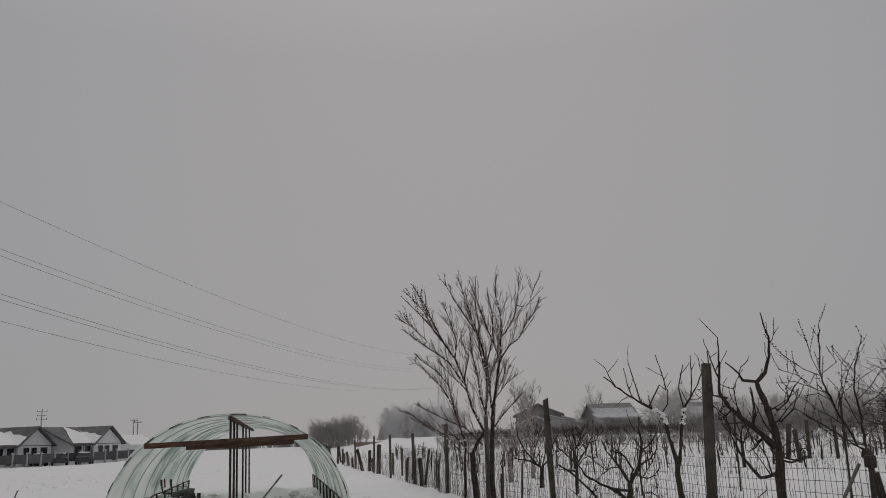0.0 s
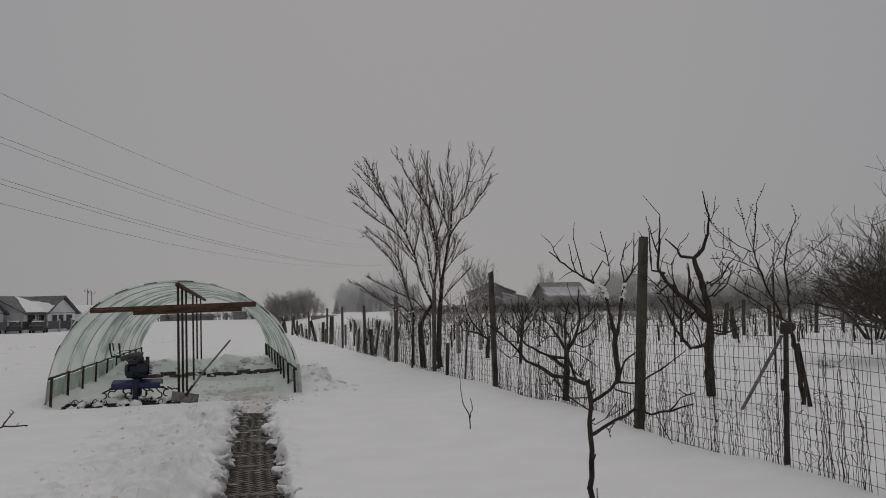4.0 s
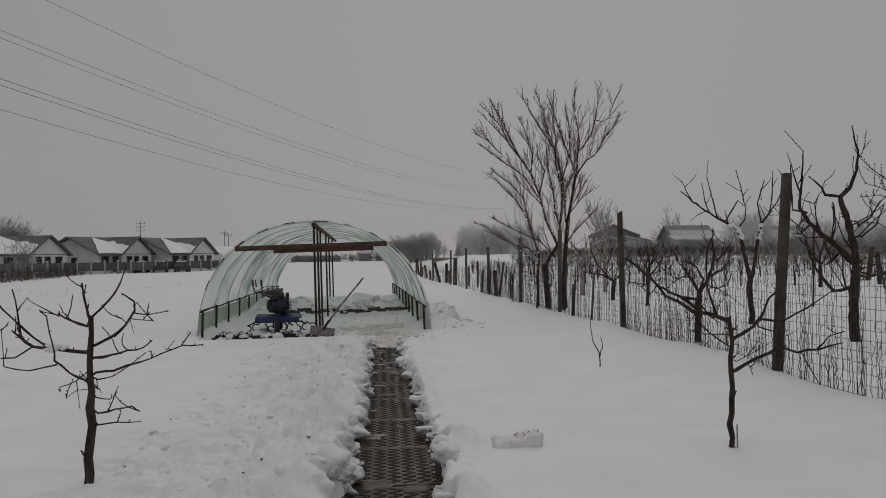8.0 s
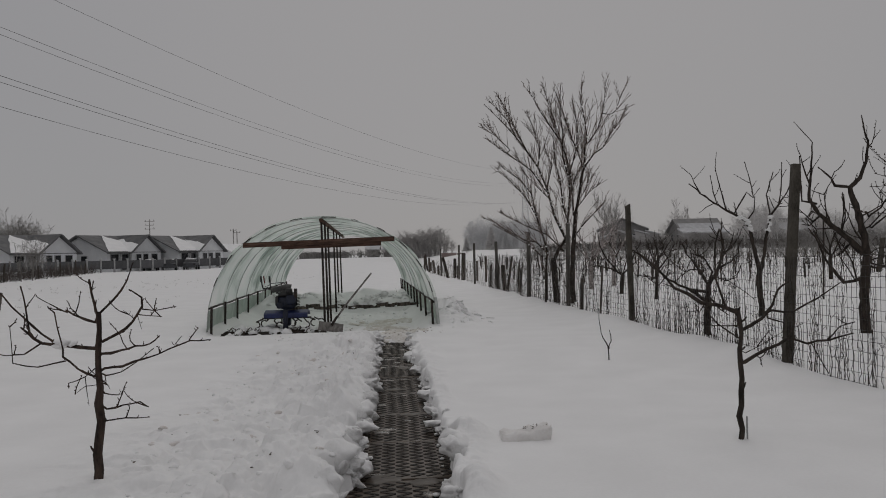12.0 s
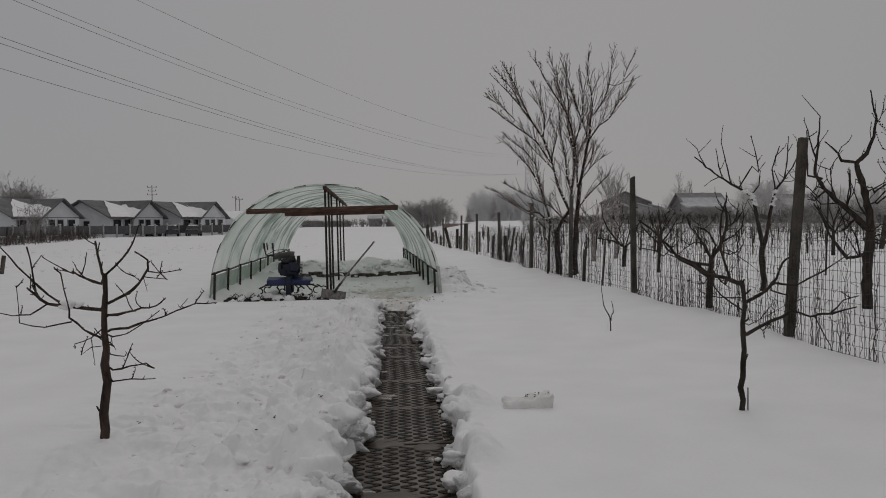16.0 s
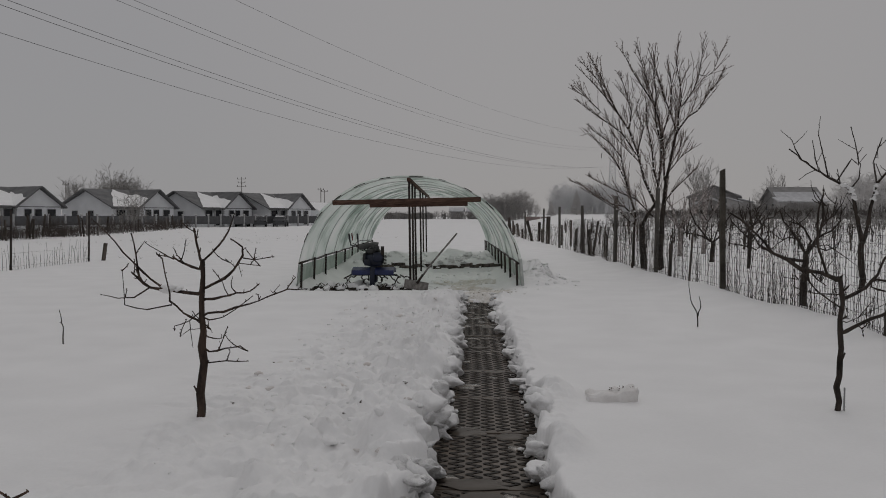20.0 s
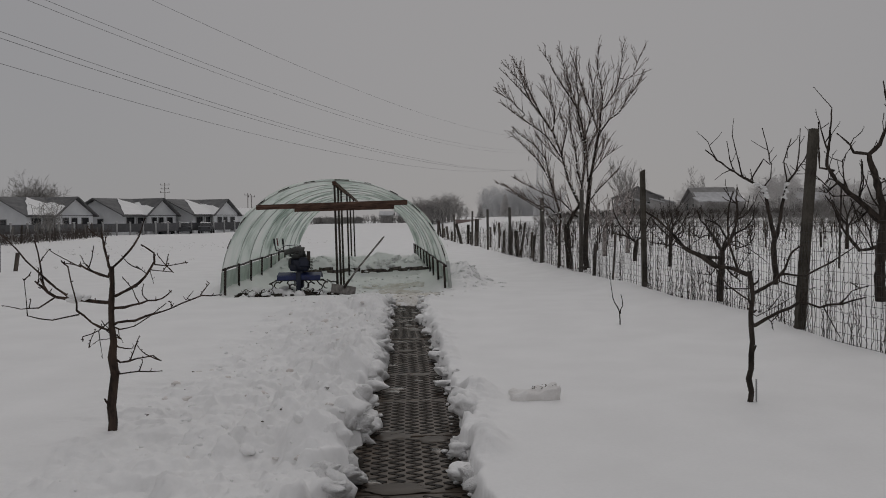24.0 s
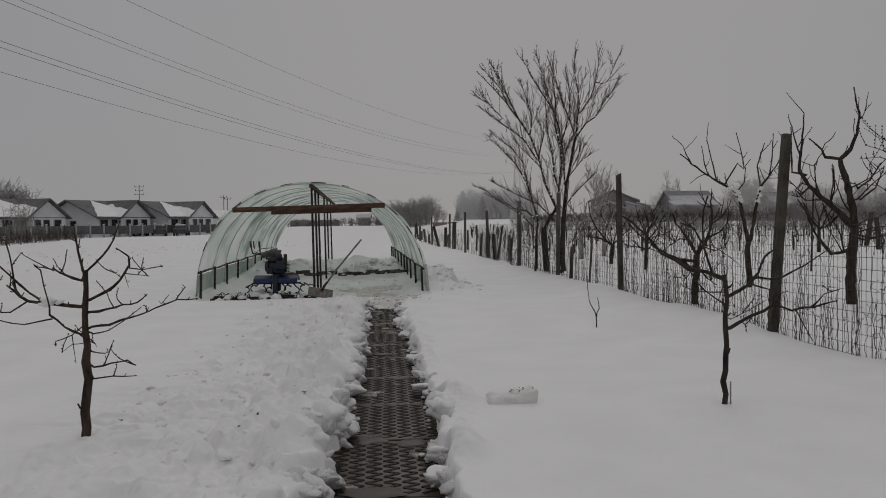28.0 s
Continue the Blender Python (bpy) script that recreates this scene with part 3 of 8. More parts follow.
def build_greenhouse():
    g = thing("greenhouse_tunnel", GH, "open-ended hoop greenhouse of wrinkled pale green film in snow", "greenhouse")
    hoops = [1.65 * k for k in range(10)]
    rail_z = 0.47
    # film: sags between hoops, hangs in diagonal folds
    na, nv = 96, 220
    film = Geo()
    a0 = 0.056
    for j in range(nv + 1):
        v = GH_L * j / nv - 0.08
        k = (v / 1.65) % 1.0
        sag = 0.025 * math.sin(math.pi * k) ** 2
        for i in range(na + 1):
            a = a0 + (1 - 2 * a0) * i / na
            x, z = arch(GH_W, GH_H, a)
            side = min(a, 1 - a) * 2
            fold = 0.030 * math.sin(15 * v + 7 * side + 9 * noise.noise(Vector((v * 0.9, a * 4, 2)))) * (0.35 + 0.9 * noise.noise(Vector((v * 1.7, a * 3, 7))))
            fold += 0.10 * noise.noise(Vector((v * 1.3 + a * 7, a * 4, 1))) + 0.05 * noise.noise(Vector((v * 3.4 - side * 3, side * 1.5, 9))) + 0.018 * noise.noise(Vector((v * 6, a * 14, 4)))
            sc = 1 + (0.012 - sag * (0.3 + 0.9 * math.sin(math.pi * a)) + fold * 0.55) / 2.3
            film.v.append(Vector((x * sc, v + 0.02 * noise.noise(Vector((a * 20, v, 3))), z * sc)))
    for j in range(nv):
        for i in range(na):
            o = j * (na + 1) + i
            film.f.append((o, o + 1, o + na + 2, o + na + 1))
    cover = part("film_cover", film, FILM, g, "wrinkled milky green plastic film, its fold shading coloured in as streaks")
    cover.visible_shadow = False
    for sgn, nm in ((-1, "left"), (1, "right")):
        sk = Geo()
        for j in range(nv + 1):
            v = GH_L * j / nv - 0.06
            for i in range(7):
                z = rail_z * i / 6 - 0.05
                w = 0.03 * noise.noise(Vector((v * 2.5, z * 3, 11 + sgn)))
                sk.v.append(Vector((sgn * (GH_W * 0.985 + 0.05 * (1 - i / 6) + w), v, z)))
        for j in range(nv):
            for i in range(6):
                o = j * 7 + i
                sk.f.append((o, o + 1, o + 8, o + 7))
        part("film_skirt", sk, SKIRT, g, "pale film skirt tucked into the snow")
        part("side_rail", Geo().tube([(sgn * GH_W * 0.975, v, rail_z + 0.012 * math.sin(v * 2)) for v in np.linspace(-0.05, GH_L - 0.6, 14)], 0.022, sides=6), DARK_STEEL, g)
        for v in hoops:
            lean = 0.02 * math.sin(v * 7)
            part("side_stake", Geo().box(0, 0, 0.2, 0.045, 0.04, 0.62, bevel=0.006), DARK_STEEL, g, at=pose(sgn * GH_W * 0.965 + lean, v, 0, 0, sgn * -2, 0))
    hoop = Geo().tube([(arch(GH_W, GH_H, a)[0], 0, arch(GH_W, GH_H, a)[1] - 0.02) for a in np.linspace(0, 1, 41)], 0.012, sides=6).mesh("hoop", HOOP_STEEL)
    for v in hoops:
        part("hoop", hoop, HOOP_STEEL, g, at=pose(0, v, 0))
    part("ridge_pole", Geo().box(0, GH_L / 2 - 0.2, GH_H - 0.07, 0.075, GH_L - 0.2, 0.075, bevel=0.01), RUST, g, "rusty square ridge tube")
    for v, dx in ((0.05, 0.0), (1.0, 0.02), (2.9, -0.01), (5.4, 0.02), (8.0, 0.0), (10.6, 0.01)):
        part("ridge_prop", Geo().tube([(dx + 0.03, v, -0.15), (dx, v, GH_H - 0.1)], 0.025, 0.022, sides=8), DARK_STEEL, g, "thin rusted steel prop")
    beam = Geo().box(0, 0, 0, 3.02, 0.07, 0.10, bevel=0.012)
    part("cross_beam", beam, RUST, g, "rust-brown beam across the tunnel mouth", at=pose(-0.04, -0.09, 1.745, 0, -1.3, 0))
    part("cross_board", Geo().box(0, 0, 0, 2.0, 0.05, 0.09, bevel=0.01), RUST, g, "reddish timber board below the beam", at=pose(0.20, -0.05, 1.675, 0, -1.0, 0))
    rnd = random.Random(5)
    for a in np.linspace(0.12, 0.88, 11):
        x, z = arch(GH_W, GH_H, a)
        x2, z2 = arch(GH_W, GH_H, min(0.95, a + rnd.uniform(0.018, 0.036)))
        part("film_clip", Geo().tube([(x, -0.02, z), ((x + x2) / 2, -0.02, (z + z2) / 2 + 0.004), (x2, -0.02, z2)], 0.009, sides=6), DARK_STEEL, g)
    part("corner_post", Geo().box(0, 0, 0.2, 0.06, 0.06, 0.75, bevel=0.012), HOOP_STEEL, g, "weathered grey corner post", at=pose(GH_W + 0.03, -0.05, 0, 0, -5, 0))
    return g


build_greenhouse()

# ---- fence line ----
def square_post(name, x, y, h, w, mat, label, lean=(0, 0), turn=0.0, top_cut=0.0, group="fence posts"):
    geo = Geo()
    n = 7
    for k in range(n + 1):
        z = -0.3 + (h + 0.3) * k / n
        s = w / 2 * (1.0 - 0.06 * k / n)
        for dx, dy in ((-1, -1), (1, -1), (1, 1), (-1, 1)):
            jx, jy = 0.06 * w * noise.noise(Vector((x + dx, y + dy, z * 2.2))), 0.06 * w * noise.noise(Vector((y - dy, x + dx, z * 2.5)))
            geo.v.append(Vector((dx * s + jx, dy * s + jy, z + (top_cut * dx if k == n else 0))))
    for k in range(n):
        for q in range(4):
            q2 = (q + 1) % 4
            geo.f.append((4 * k + q, 4 * k + q2, 4 * k + 4 + q2, 4 * k + 4 + q))
    geo.f.append((4 * n, 4 * n + 1, 4 * n + 2, 4 * n + 3))
    return solo(name, geo, mat, pose(x, y, ground_z(x, y), lean[0], lean[1], turn), label, "post", group, smooth=False)


square_post("concrete_post", 4.14, 10.3, 2.42, 0.098, LICHEN, "tall lichen-stained square concrete post standing in the snow at the fence", (0, 4.0), 4)
square_post("concrete_post", 3.49, 16.15, 2.26, 0.092, LICHEN, "tall dark square concrete post at the wire fence", (0.5, -1.0), 5, 0.02)


# ---- rubber mats on the path ----
def mat_meshes():
    base = Geo().box(0, 0, 0, 0.82, 1.17, 0.018, bevel=0.006)
    zig = Geo()
    for c in range(7):
        x0 = -0.339 + 0.113 * c
        pts = []
        for k in range(21):
            pts.append((x0 + (0.045 if k % 2 else -0.045), -0.54 + 1.08 * k / 20))
        for (ax, ay), (bx, by) in zip(pts, pts[1:]):
            o = len(zig.v)
            d = Vector((bx - ax, by - ay, 0)).normalized()
            s = Vector((-d.y, d.x, 0)) * 0.0095
            a, b = Vector((ax, ay, 0)) - d * 0.004, Vector((bx, by, 0)) + d * 0.004
            for p in (a - s, a + s, b + s, b - s):
                zig.v.append(p + Vector((0, 0, 0.008)))
            for p in (a - s * 1.3, a + s * 1.3, b + s * 1.3, b - s * 1.3):
                zig.v.append(p + Vector((0, 0, 0.013)))
            zig.f += [(o + 4, o + 5, o + 6, o + 7), (o, o + 1, o + 5, o + 4), (o + 1, o + 2, o + 6, o + 5), (o + 2, o + 3, o + 7, o + 6), (o + 3, o, o + 4, o + 7)]
    return base.mesh("mat_sheet", RUBBER), zig.mesh("tread", TREAD, False)


def build_mats():
    sheet, tread = mat_meshes()
    rnd = random.Random(2)
    first = thing("rubber_mat", pose(0, 0, 0), "wet black rubber mat with zigzag tread lying on the path", "mat", "mats along the path")
    part("mat_sheet", sheet, RUBBER, first)
    part("tread", tread, TREAD, first)
    y, k = -1.46, 0
    while y < 15.2:
        m = pose(path_x(y) + rnd.uniform(-0.02, 0.02), y, -0.185 + 0.004 * (k % 2), rnd.uniform(-0.5, 0.5), rnd.uniform(-0.6, 0.6), 5.6 + rnd.uniform(-1, 1))
        if k == 0:
            first.matrix_basis = m
        else:
            copy_thing(first, m)
        y += 1.19
        k += 1


build_mats()


def blob(geo, x, y, z, rx, ry, rnd, h=0.006):
    """A flat puddle or slush patch with a ragged rim."""
    o, n = len(geo.v), 22
    ph = rnd.uniform(0, 99)
    geo.v.append(Vector((x, y, z + h)))
    for ring, zz in ((0.75, h * 0.9), (1.0, -0.004)):
        for k in range(n):
            w = math.tau * k / n
            q = ring * (1 + 0.55 * noise.noise(Vector((math.cos(w) * 1.6 + ph, math.sin(w) * 1.6, ph))) + 0.2 * noise.noise(Vector((math.cos(w) * 5, math.sin(w) * 5 + ph, 3))))
            geo.v.append(Vector((x + rx * q * math.cos(w), y + ry * q * math.sin(w), z + zz)))
    for k in range(n):
        k2 = (k + 1) % n
        geo.f.append((o, o + 1 + k, o + 1 + k2))
        geo.f.append((o + 1 + k, o + 1 + n + k, o + 1 + n + k2, o + 1 + k2))


def build_path_wet():
    rnd = random.Random(11)
    water, slush = Geo(), Geo()
    for y, dx, rx, ry in ((4.8, 0.02, 0.33, 0.24), (5.15, -0.08, 0.22, 0.10), (6.3, -0.14, 0.13, 0.13), (6.2, 0.14, 0.10, 0.10), (8.6, 0.1, 0.12, 0.07),
                          (10.1, -0.05, 0.12, 0.07), (11.9, 0.05, 0.10, 0.08), (3.6, 0.0, 0.3, 0.3)):
        blob(water, path_x(y) + dx, y, -0.1670, rx, ry, rnd, 0.003)
    for _ in range(44):
        y = 4.2 + 11 * rnd.random() ** 0.7
        blob(slush, path_x(y) + rnd.uniform(-0.3, 0.3), y, -0.172, rnd.uniform(0.02, 0.09) * (1.5 if y > 9 else 1), rnd.uniform(0.02, 0.07), rnd, 0.008)
    for y in (6.35, 7.75, 9.2, 10.6, 12.0, 13.1, 14.0, 14.9):
        for _ in range(rnd.choice((0, 0, 1))):
            blob(slush, path_x(y) + rnd.uniform(-0.25, 0.25), y + rnd.uniform(-0.05, 0.05), -0.172, rnd.uniform(0.05, 0.16), rnd.uniform(0.02, 0.05), rnd, 0.008)
    solo("puddle", water, WATER, pose(0, 0, 0), "shallow meltwater puddles on the rubber mats", "puddle", kind="stuff")
    solo("slush", slush, SLUSH, pose(0, 0, 0), "thin grey slush smeared over the mats", "slush", kind="stuff")
    soil = Geo()
    rows = np.arange(-1.9, 15.0, 0.06)
    for y in rows:
        for k in range(17):
            x = path_x(y) - 0.64 + 0.08 * k
            soil.v.append(Vector((x, y, -0.205 + 0.012 * noise.noise(Vector((x * 9, y * 9, 1))))))
    for j in range(len(rows) - 1):
        for k in range(16):
            o = j * 17 + k
            soil.f.append((o, o + 1, o + 18, o + 17))
    for y, d, r in ((5.6, -0.40, 0.07), (5.75, -0.43, 0.08), (6.6, -0.41, 0.06), (7.6, -0.37, 0.05), (5.25, 0.38, 0.07), (5.4, 0.42, 0.06), (4.9, -0.42, 0.09), (4.7, -0.4, 0.07)):
        soil.clod(path_x(y) + d, y, -0.17, r, rnd, 0.5)
    solo("bare_soil", soil, SOIL, pose(0, 0, 0), "dark wet soil showing beside the mats", "soil", kind="stuff")


build_path_wet()


def build_clods():
    rnd = random.Random(7)
    kinds = [Geo().chunk(random.Random(100 + k), 0.6 + 0.06 * (k % 6), 3).mesh("snow_chunk", CLOD) for k in range(16)]
    rest = Geo()

    def put(parent, x, y, z, r):
        m = pose(x, y, z, rnd.uniform(-40, 40), rnd.uniform(-40, 40), rnd.uniform(0, 360)) @ Matrix.Diagonal((r * rnd.uniform(0.8, 1.5), r * rnd.uniform(0.8, 1.3), r * rnd.uniform(0.6, 1.0), 1))
        part("snow_chunk", rnd.choice(kinds), CLOD, parent, at=parent.matrix_world.inverted() @ m)

    def edge(y, side):
        """Where the snow wall stands beside the mats, from the path's middle."""
        d = 0.16
        while d < 0.6 and ground_z(path_x(y) + side * d, y) < -0.12:
            d += 0.02
        return d

    for side, label in ((-1, "bank of broken snow lumps shovelled beside the path"), (1, "low bank of snow lumps along the path edge")):
        bank = thing("snow_bank", pose(path_x(8) + side * 0.5, 8, 0), label, "snow bank")
        y = 4.4
        while y < 15.3:
            if side < 0 and (5.50 < y < 6.02 or 7.20 < y < 7.62):       # bare soil shows under the cut edge
                y += 0.08
                continue
            e = edge(y, side)
            crowd = noise.noise(Vector((y * 1.5, side * 3.0, 0.5)))
            for _ in range((3 if crowd > -0.1 else 2) if side < 0 else (2 if crowd > 0.0 else 1)):
                r = 0.018 + ((0.115 if crowd > 0.0 else 0.075) if side < 0 else 0.05) * rnd.random() ** 1.6
                up = rnd.random()
                d = e - 0.035 + 0.09 * up
                z = -0.17 + r * 0.4 + (0.16 if side < 0 else 0.12) * up
                yy = y + rnd.uniform(-0.04, 0.04)
                put(bank, path_x(yy) + side * d, yy, z, r)
            y += rnd.uniform(0.06, 0.11) * (1 if y < 10 else 1.3) * (1 if side < 0 or y > 8 else 1.8)
        y = 4.5
        while y < 15.2:                      # crumbs that rolled onto the mats
            d = edge(y, side) - rnd.uniform(0.02, 0.10)
            r = 0.008 + 0.020 * rnd.random() ** 2
            rest.clod(path_x(y) + side * d, y, -0.168 + r * 0.4, r, rnd, 0.7, 1)
            y += rnd.uniform(0.08, 0.45)
    for _ in range(420):                     # small thrown lumps sunk in the heap
        y = rnd.uniform(4.4, 15.3)
        x = path_x(y) - 0.36 - 1.7 * rnd.random() ** 1.6
        r = 0.010 + 0.035 * rnd.random() ** 3
        rest.clod(x, y, ground_z(x, y) - r * 0.25, r, rnd, rnd.uniform(0.5, 0.8), 2 if r > 0.025 and y < 9 else 1)
    pile = thing("snow_heap", pose(0.25, 17.9, 0), "heap of broken snow beside the greenhouse wall", "snow heap")
    for _ in range(130):                     # heaps by the tunnel mouth
        u, v = rnd.gauss(2.85, 0.24), rnd.gauss(2.0, 1.2)
        p = GH @ Vector((u, v, 0))
        r = 0.025 + 0.095 * rnd.random() ** 2
        put(pile, p.x, p.y, ground_z(p.x, p.y) - r * 0.4, r)
    heap_back = thing("snow_heap", GH @ pose(0, 6.3, 0), "ridge of broken snow behind the dug bed", "snow heap")
    for _ in range(130):
        p = GH @ Vector((rnd.uniform(-1.9, 2.0), rnd.gauss(6.3, 0.25), 0))
        put(heap_back, p.x, p.y, ground_z(p.x, p.y), 0.03 + 0.10 * rnd.random() ** 2)
    for _ in range(260):                     # trodden snow in the mouth
        p = GH @ Vector((rnd.uniform(-1.8, 1.9), rnd.uniform(-0.6, 5.6), 0))
        r = 0.02 + 0.05 * rnd.random() ** 2
        rest.clod(p.x, p.y, ground_z(p.x, p.y), r, rnd, 0.5, 1)
    solo("snow_clods", rest, CLOD, pose(0, 0, 0), "broken lumps of shovelled snow", "snow lumps", kind="stuff")
    # bigger slabs on the edges
    for x_off, y, r, fl in ((0.42, 6.81, 0.13, 0.75), (0.39, 6.50, 0.12, 0.8), (0.29, 7.86, 0.11, 0.3), (0.31, 5.70, 0.10, 0.45), (0.29, 5.25, 0.10, 0.5), (0.28, 9.33, 0.11, 0.6), (0.19, 12.66, 0.13, 0.55),
                            (0.23, 11.26, 0.08, 0.6), (0.30, 8.43, 0.07, 0.6), (-0.31, 6.34, 0.08, 0.85), (-0.35, 6.62, 0.085, 0.8), (-0.50, 4.95, 0.17, 0.8), (-0.36, 7.70, 0.12, 0.55),
                            (-0.38, 8.0, 0.14, 0.7), (-0.50, 6.2, 0.15, 0.8), (-0.36, 12.06, 0.10, 0.7), (-0.32, 10.0, 0.10, 0.7), (-0.40, 9.0, 0.12, 0.7), (-0.50, 5.30, 0.13, 0.8)):
        q = Geo().chunk(random.Random(int(y * 37)), fl)
        q.v = [w * r for w in q.v]
        solo("snow_slab", q, CLOD, pose(path_x(y) + x_off, y, max(-0.10, ground_z(path_x(y) + x_off, y) - r * 0.35)),
             "loose slab of packed snow beside the path", "snow slab", "slabs along the path")
    b = Geo()
    bm = bmesh.new()
    bmesh.ops.create_cube(bm, size=1)
    bmesh.ops.subdivide_edges(bm, edges=bm.edges[:], cuts=9, use_grid_fill=True)
    for q in bm.verts:
        n_ = 1 + 0.10 * noise.noise(q.co * 2.2) + 0.05 * noise.noise(q.co * 7)
        lift = (0.05 * q.co.x + 0.035 * noise.noise(Vector((q.co.x * 5, q.co.y * 3, 4)))) * (q.co.z + 0.5)
        q.co = Vector((q.co.x * 0.39, q.co.y * 0.20 + 0.03 * noise.noise(q.co * 4), q.co.z * 0.48 + lift)) * n_
    b.bm(bm)
    block = thing("snow_block", pose(0.70, 6.86, ground_z(0.7, 6.86) - 0.175, 2, -2, 4), "cut block of snow with a dirty top on smooth snow", "snow block")
    part("block", b, WARM_SNOW, block)
    dirt = Geo()
    for k in range(26):
        u = rnd.uniform(-0.01, 0.18)
        dirt.clod(u, 0.03 + rnd.gauss(0, 0.02), 0.252 + 0.12 * u + rnd.uniform(-0.012, 0.002), rnd.uniform(0.003, 0.008), rnd, 0.6, 1)
    part("dirt_crust", dirt, SOIL_BROWN, block, "brown dirt crust", kind="stuff")
    specks = Geo()
    for _ in range(46):
        y = rnd.uniform(5, 15)
        x = path_x(y) - rnd.uniform(0.5, 2.2)
        z = ground_z(x, y)
        specks.clod(x, y, z + 0.002, rnd.uniform(0.004, 0.012), rnd, 0.5, 1)
        if rnd.random() < 0.3:
            specks.tube([(x, y, z), (x + rnd.gauss(0, 0.015), y, z + 0.01), (x + rnd.gauss(0, 0.025), y, z + 0.016)], 0.003, 0.002, sides=4)
    stained = Geo()
    for _ in range(55):
        y = 4.8 + 9.5 * rnd.random()
        x = path_x(y) - 0.45 - 1.7 * rnd.random() ** 1.3
        r = rnd.uniform(0.015, 0.05)
        stained.clod(x, y, ground_z(x, y) - r * 0.3, r, rnd, 0.5, 2)
    solo("stained_snow", stained, STAINED, pose(0, 0, 0), "earth-stained lumps in the shovelled snow", "snow lumps", kind="stuff")
    solo("dirt_specks", specks, SOIL_BROWN, pose(0, 0, 0), "brown crumbs of earth on the heaped snow", "dirt", kind="stuff")


build_clods()


# ---- things in the tunnel mouth ----
def build_tiller():
    p = Vector((-3.45, 16.85, 0))
    t = thing("motor_tiller", pose(p.x, p.y, ground_z(p.x, p.y) + 0.08, 0, 0, 6), "navy blue walk-behind motor tiller parked in the snow", "tiller")
    guard = Geo().prism([(-0.30, 0.26), (-0.26, 0.31), (0.0, 0.36), (0.26, 0.31), (0.30, 0.24), (0.28, 0.235), (0.0, 0.335), (-0.28, 0.25)], -0.44, 0.44)
    guard.box(0, -0.29, 0.255, 0.88, 0.03, 0.085, bevel=0.01)
    part("tine_guard", guard, BLUE, t, "dark blue steel mudguard", smooth=False)
    part("gearbox", Geo().box(0, 0.0, 0.24, 0.14, 0.24, 0.42, bevel=0.03), NAVY, t)
    eng = Geo().box(0.02, 0.02, 0.50, 0.32, 0.36, 0.24, bevel=0.05).box(0.10, -0.12, 0.57, 0.20, 0.2, 0.20, bevel=0.04).box(-0.12, -0.10, 0.46, 0.14, 0.2, 0.13, bevel=0.03).tube([(-0.18, 0, 0.54), (0.20, 0, 0.54)], 0.10, sides=16)
    part("engine", eng, NAVY, t, "dark navy engine block")
    part("fuel_tank", Geo().box(-0.02, 0.05, 0.68, 0.30, 0.26, 0.12, bevel=0.05), BLACK, t, "black fuel tank")
    for k in range(7):
        part("cooling_fin", Geo().box(0.23, -0.02, 0.43 + 0.03 * k, 0.06, 0.22, 0.008), DARK_STEEL, t)
    part("pull_starter", Geo().tube([(-0.17, 0.0, 0.54), (-0.23, 0.0, 0.54)], 0.13, 0.10, sides=16), BLACK, t)
    part("throttle_cable", Geo().tube([(0.1, 0.1, 0.74), (-0.1, 0.25, 0.92), (-0.35, 0.36, 0.90), (-0.46, 0.44, 0.84)], 0.007, sides=5), BLACK, t)
    part("silencer", Geo().tube([(0.06, 0.2, 0.80), (-0.02, 0.2, 0.82), (-0.34, 0.24, 0.76)], 0.075, 0.055, sides=12), SILENCER, t, "dull grey cylindrical silencer")
    part("red_lever", Geo().tube([(-0.52, 0.5, 0.90), (-0.54, 0.5, 1.06)], 0.014, sides=6), RED, t, "red-brown control lever")
    part("tank_cap", Geo().tube([(-0.06, 0.02, 0.73), (-0.06, 0.02, 0.77)], 0.04, sides=12), BLACK, t)
    part("exhaust", Geo().tube([(0.17, -0.14, 0.6), (0.2, -0.2, 0.66), (0.2, -0.2, 0.80)], 0.04, 0.035, sides=10), DARK_STEEL, t)
    part("air_filter", Geo().tube([(0.06, -0.12, 0.70), (0.06, -0.12, 0.80)], 0.065, sides=14), BLACK, t)
    for sx in (-1, 1):
        bar = part("handlebar", Geo().tube([(0.06 * sx - 0.06, 0.12, 0.62), (-0.25 + 0.04 * sx, 0.35, 0.76), (-0.47 + 0.08 * sx, 0.45, 0.80), (-0.50 + 0.09 * sx, 0.5, 0.95)], 0.016, sides=8), BLACK, t)
        part("grip", Geo().tube([(-0.50 + 0.09 * sx, 0.5, 0.93), (-0.51 + 0.09 * sx, 0.52, 1.05)], 0.021, sides=8), BLACK, bar, "black rubber grip")
    part("control_lever", Geo().tube([(-0.3, 0.3, 0.76), (-0.5, 0.38, 0.84)], 0.009, sides=6), DARK_STEEL, t)
    part("depth_skid", Geo().box(0.0, -0.16, 0.08, 0.06, 0.05, 0.34, bevel=0.01), DARK_STEEL, t)
    for k, x in enumerate((-0.58, -0.44, -0.28, -0.13, 0.13, 0.24, 0.42, 0.56, 0.70)):
        sg, c = (-1 if k % 2 else 1), 0.055 + 0.01 * (k % 3)
        hook = [(x + sg * c * math.cos(w), -0.26 + 0.05 * (k % 3), 0.085 + 0.02 * math.sin(k * 1.9) + c * math.sin(w)) for w in np.linspace(1.9 + 0.9 * math.sin(k * 2.7), -1.5 + 0.9 * math.sin(k * 4.1), 10)]
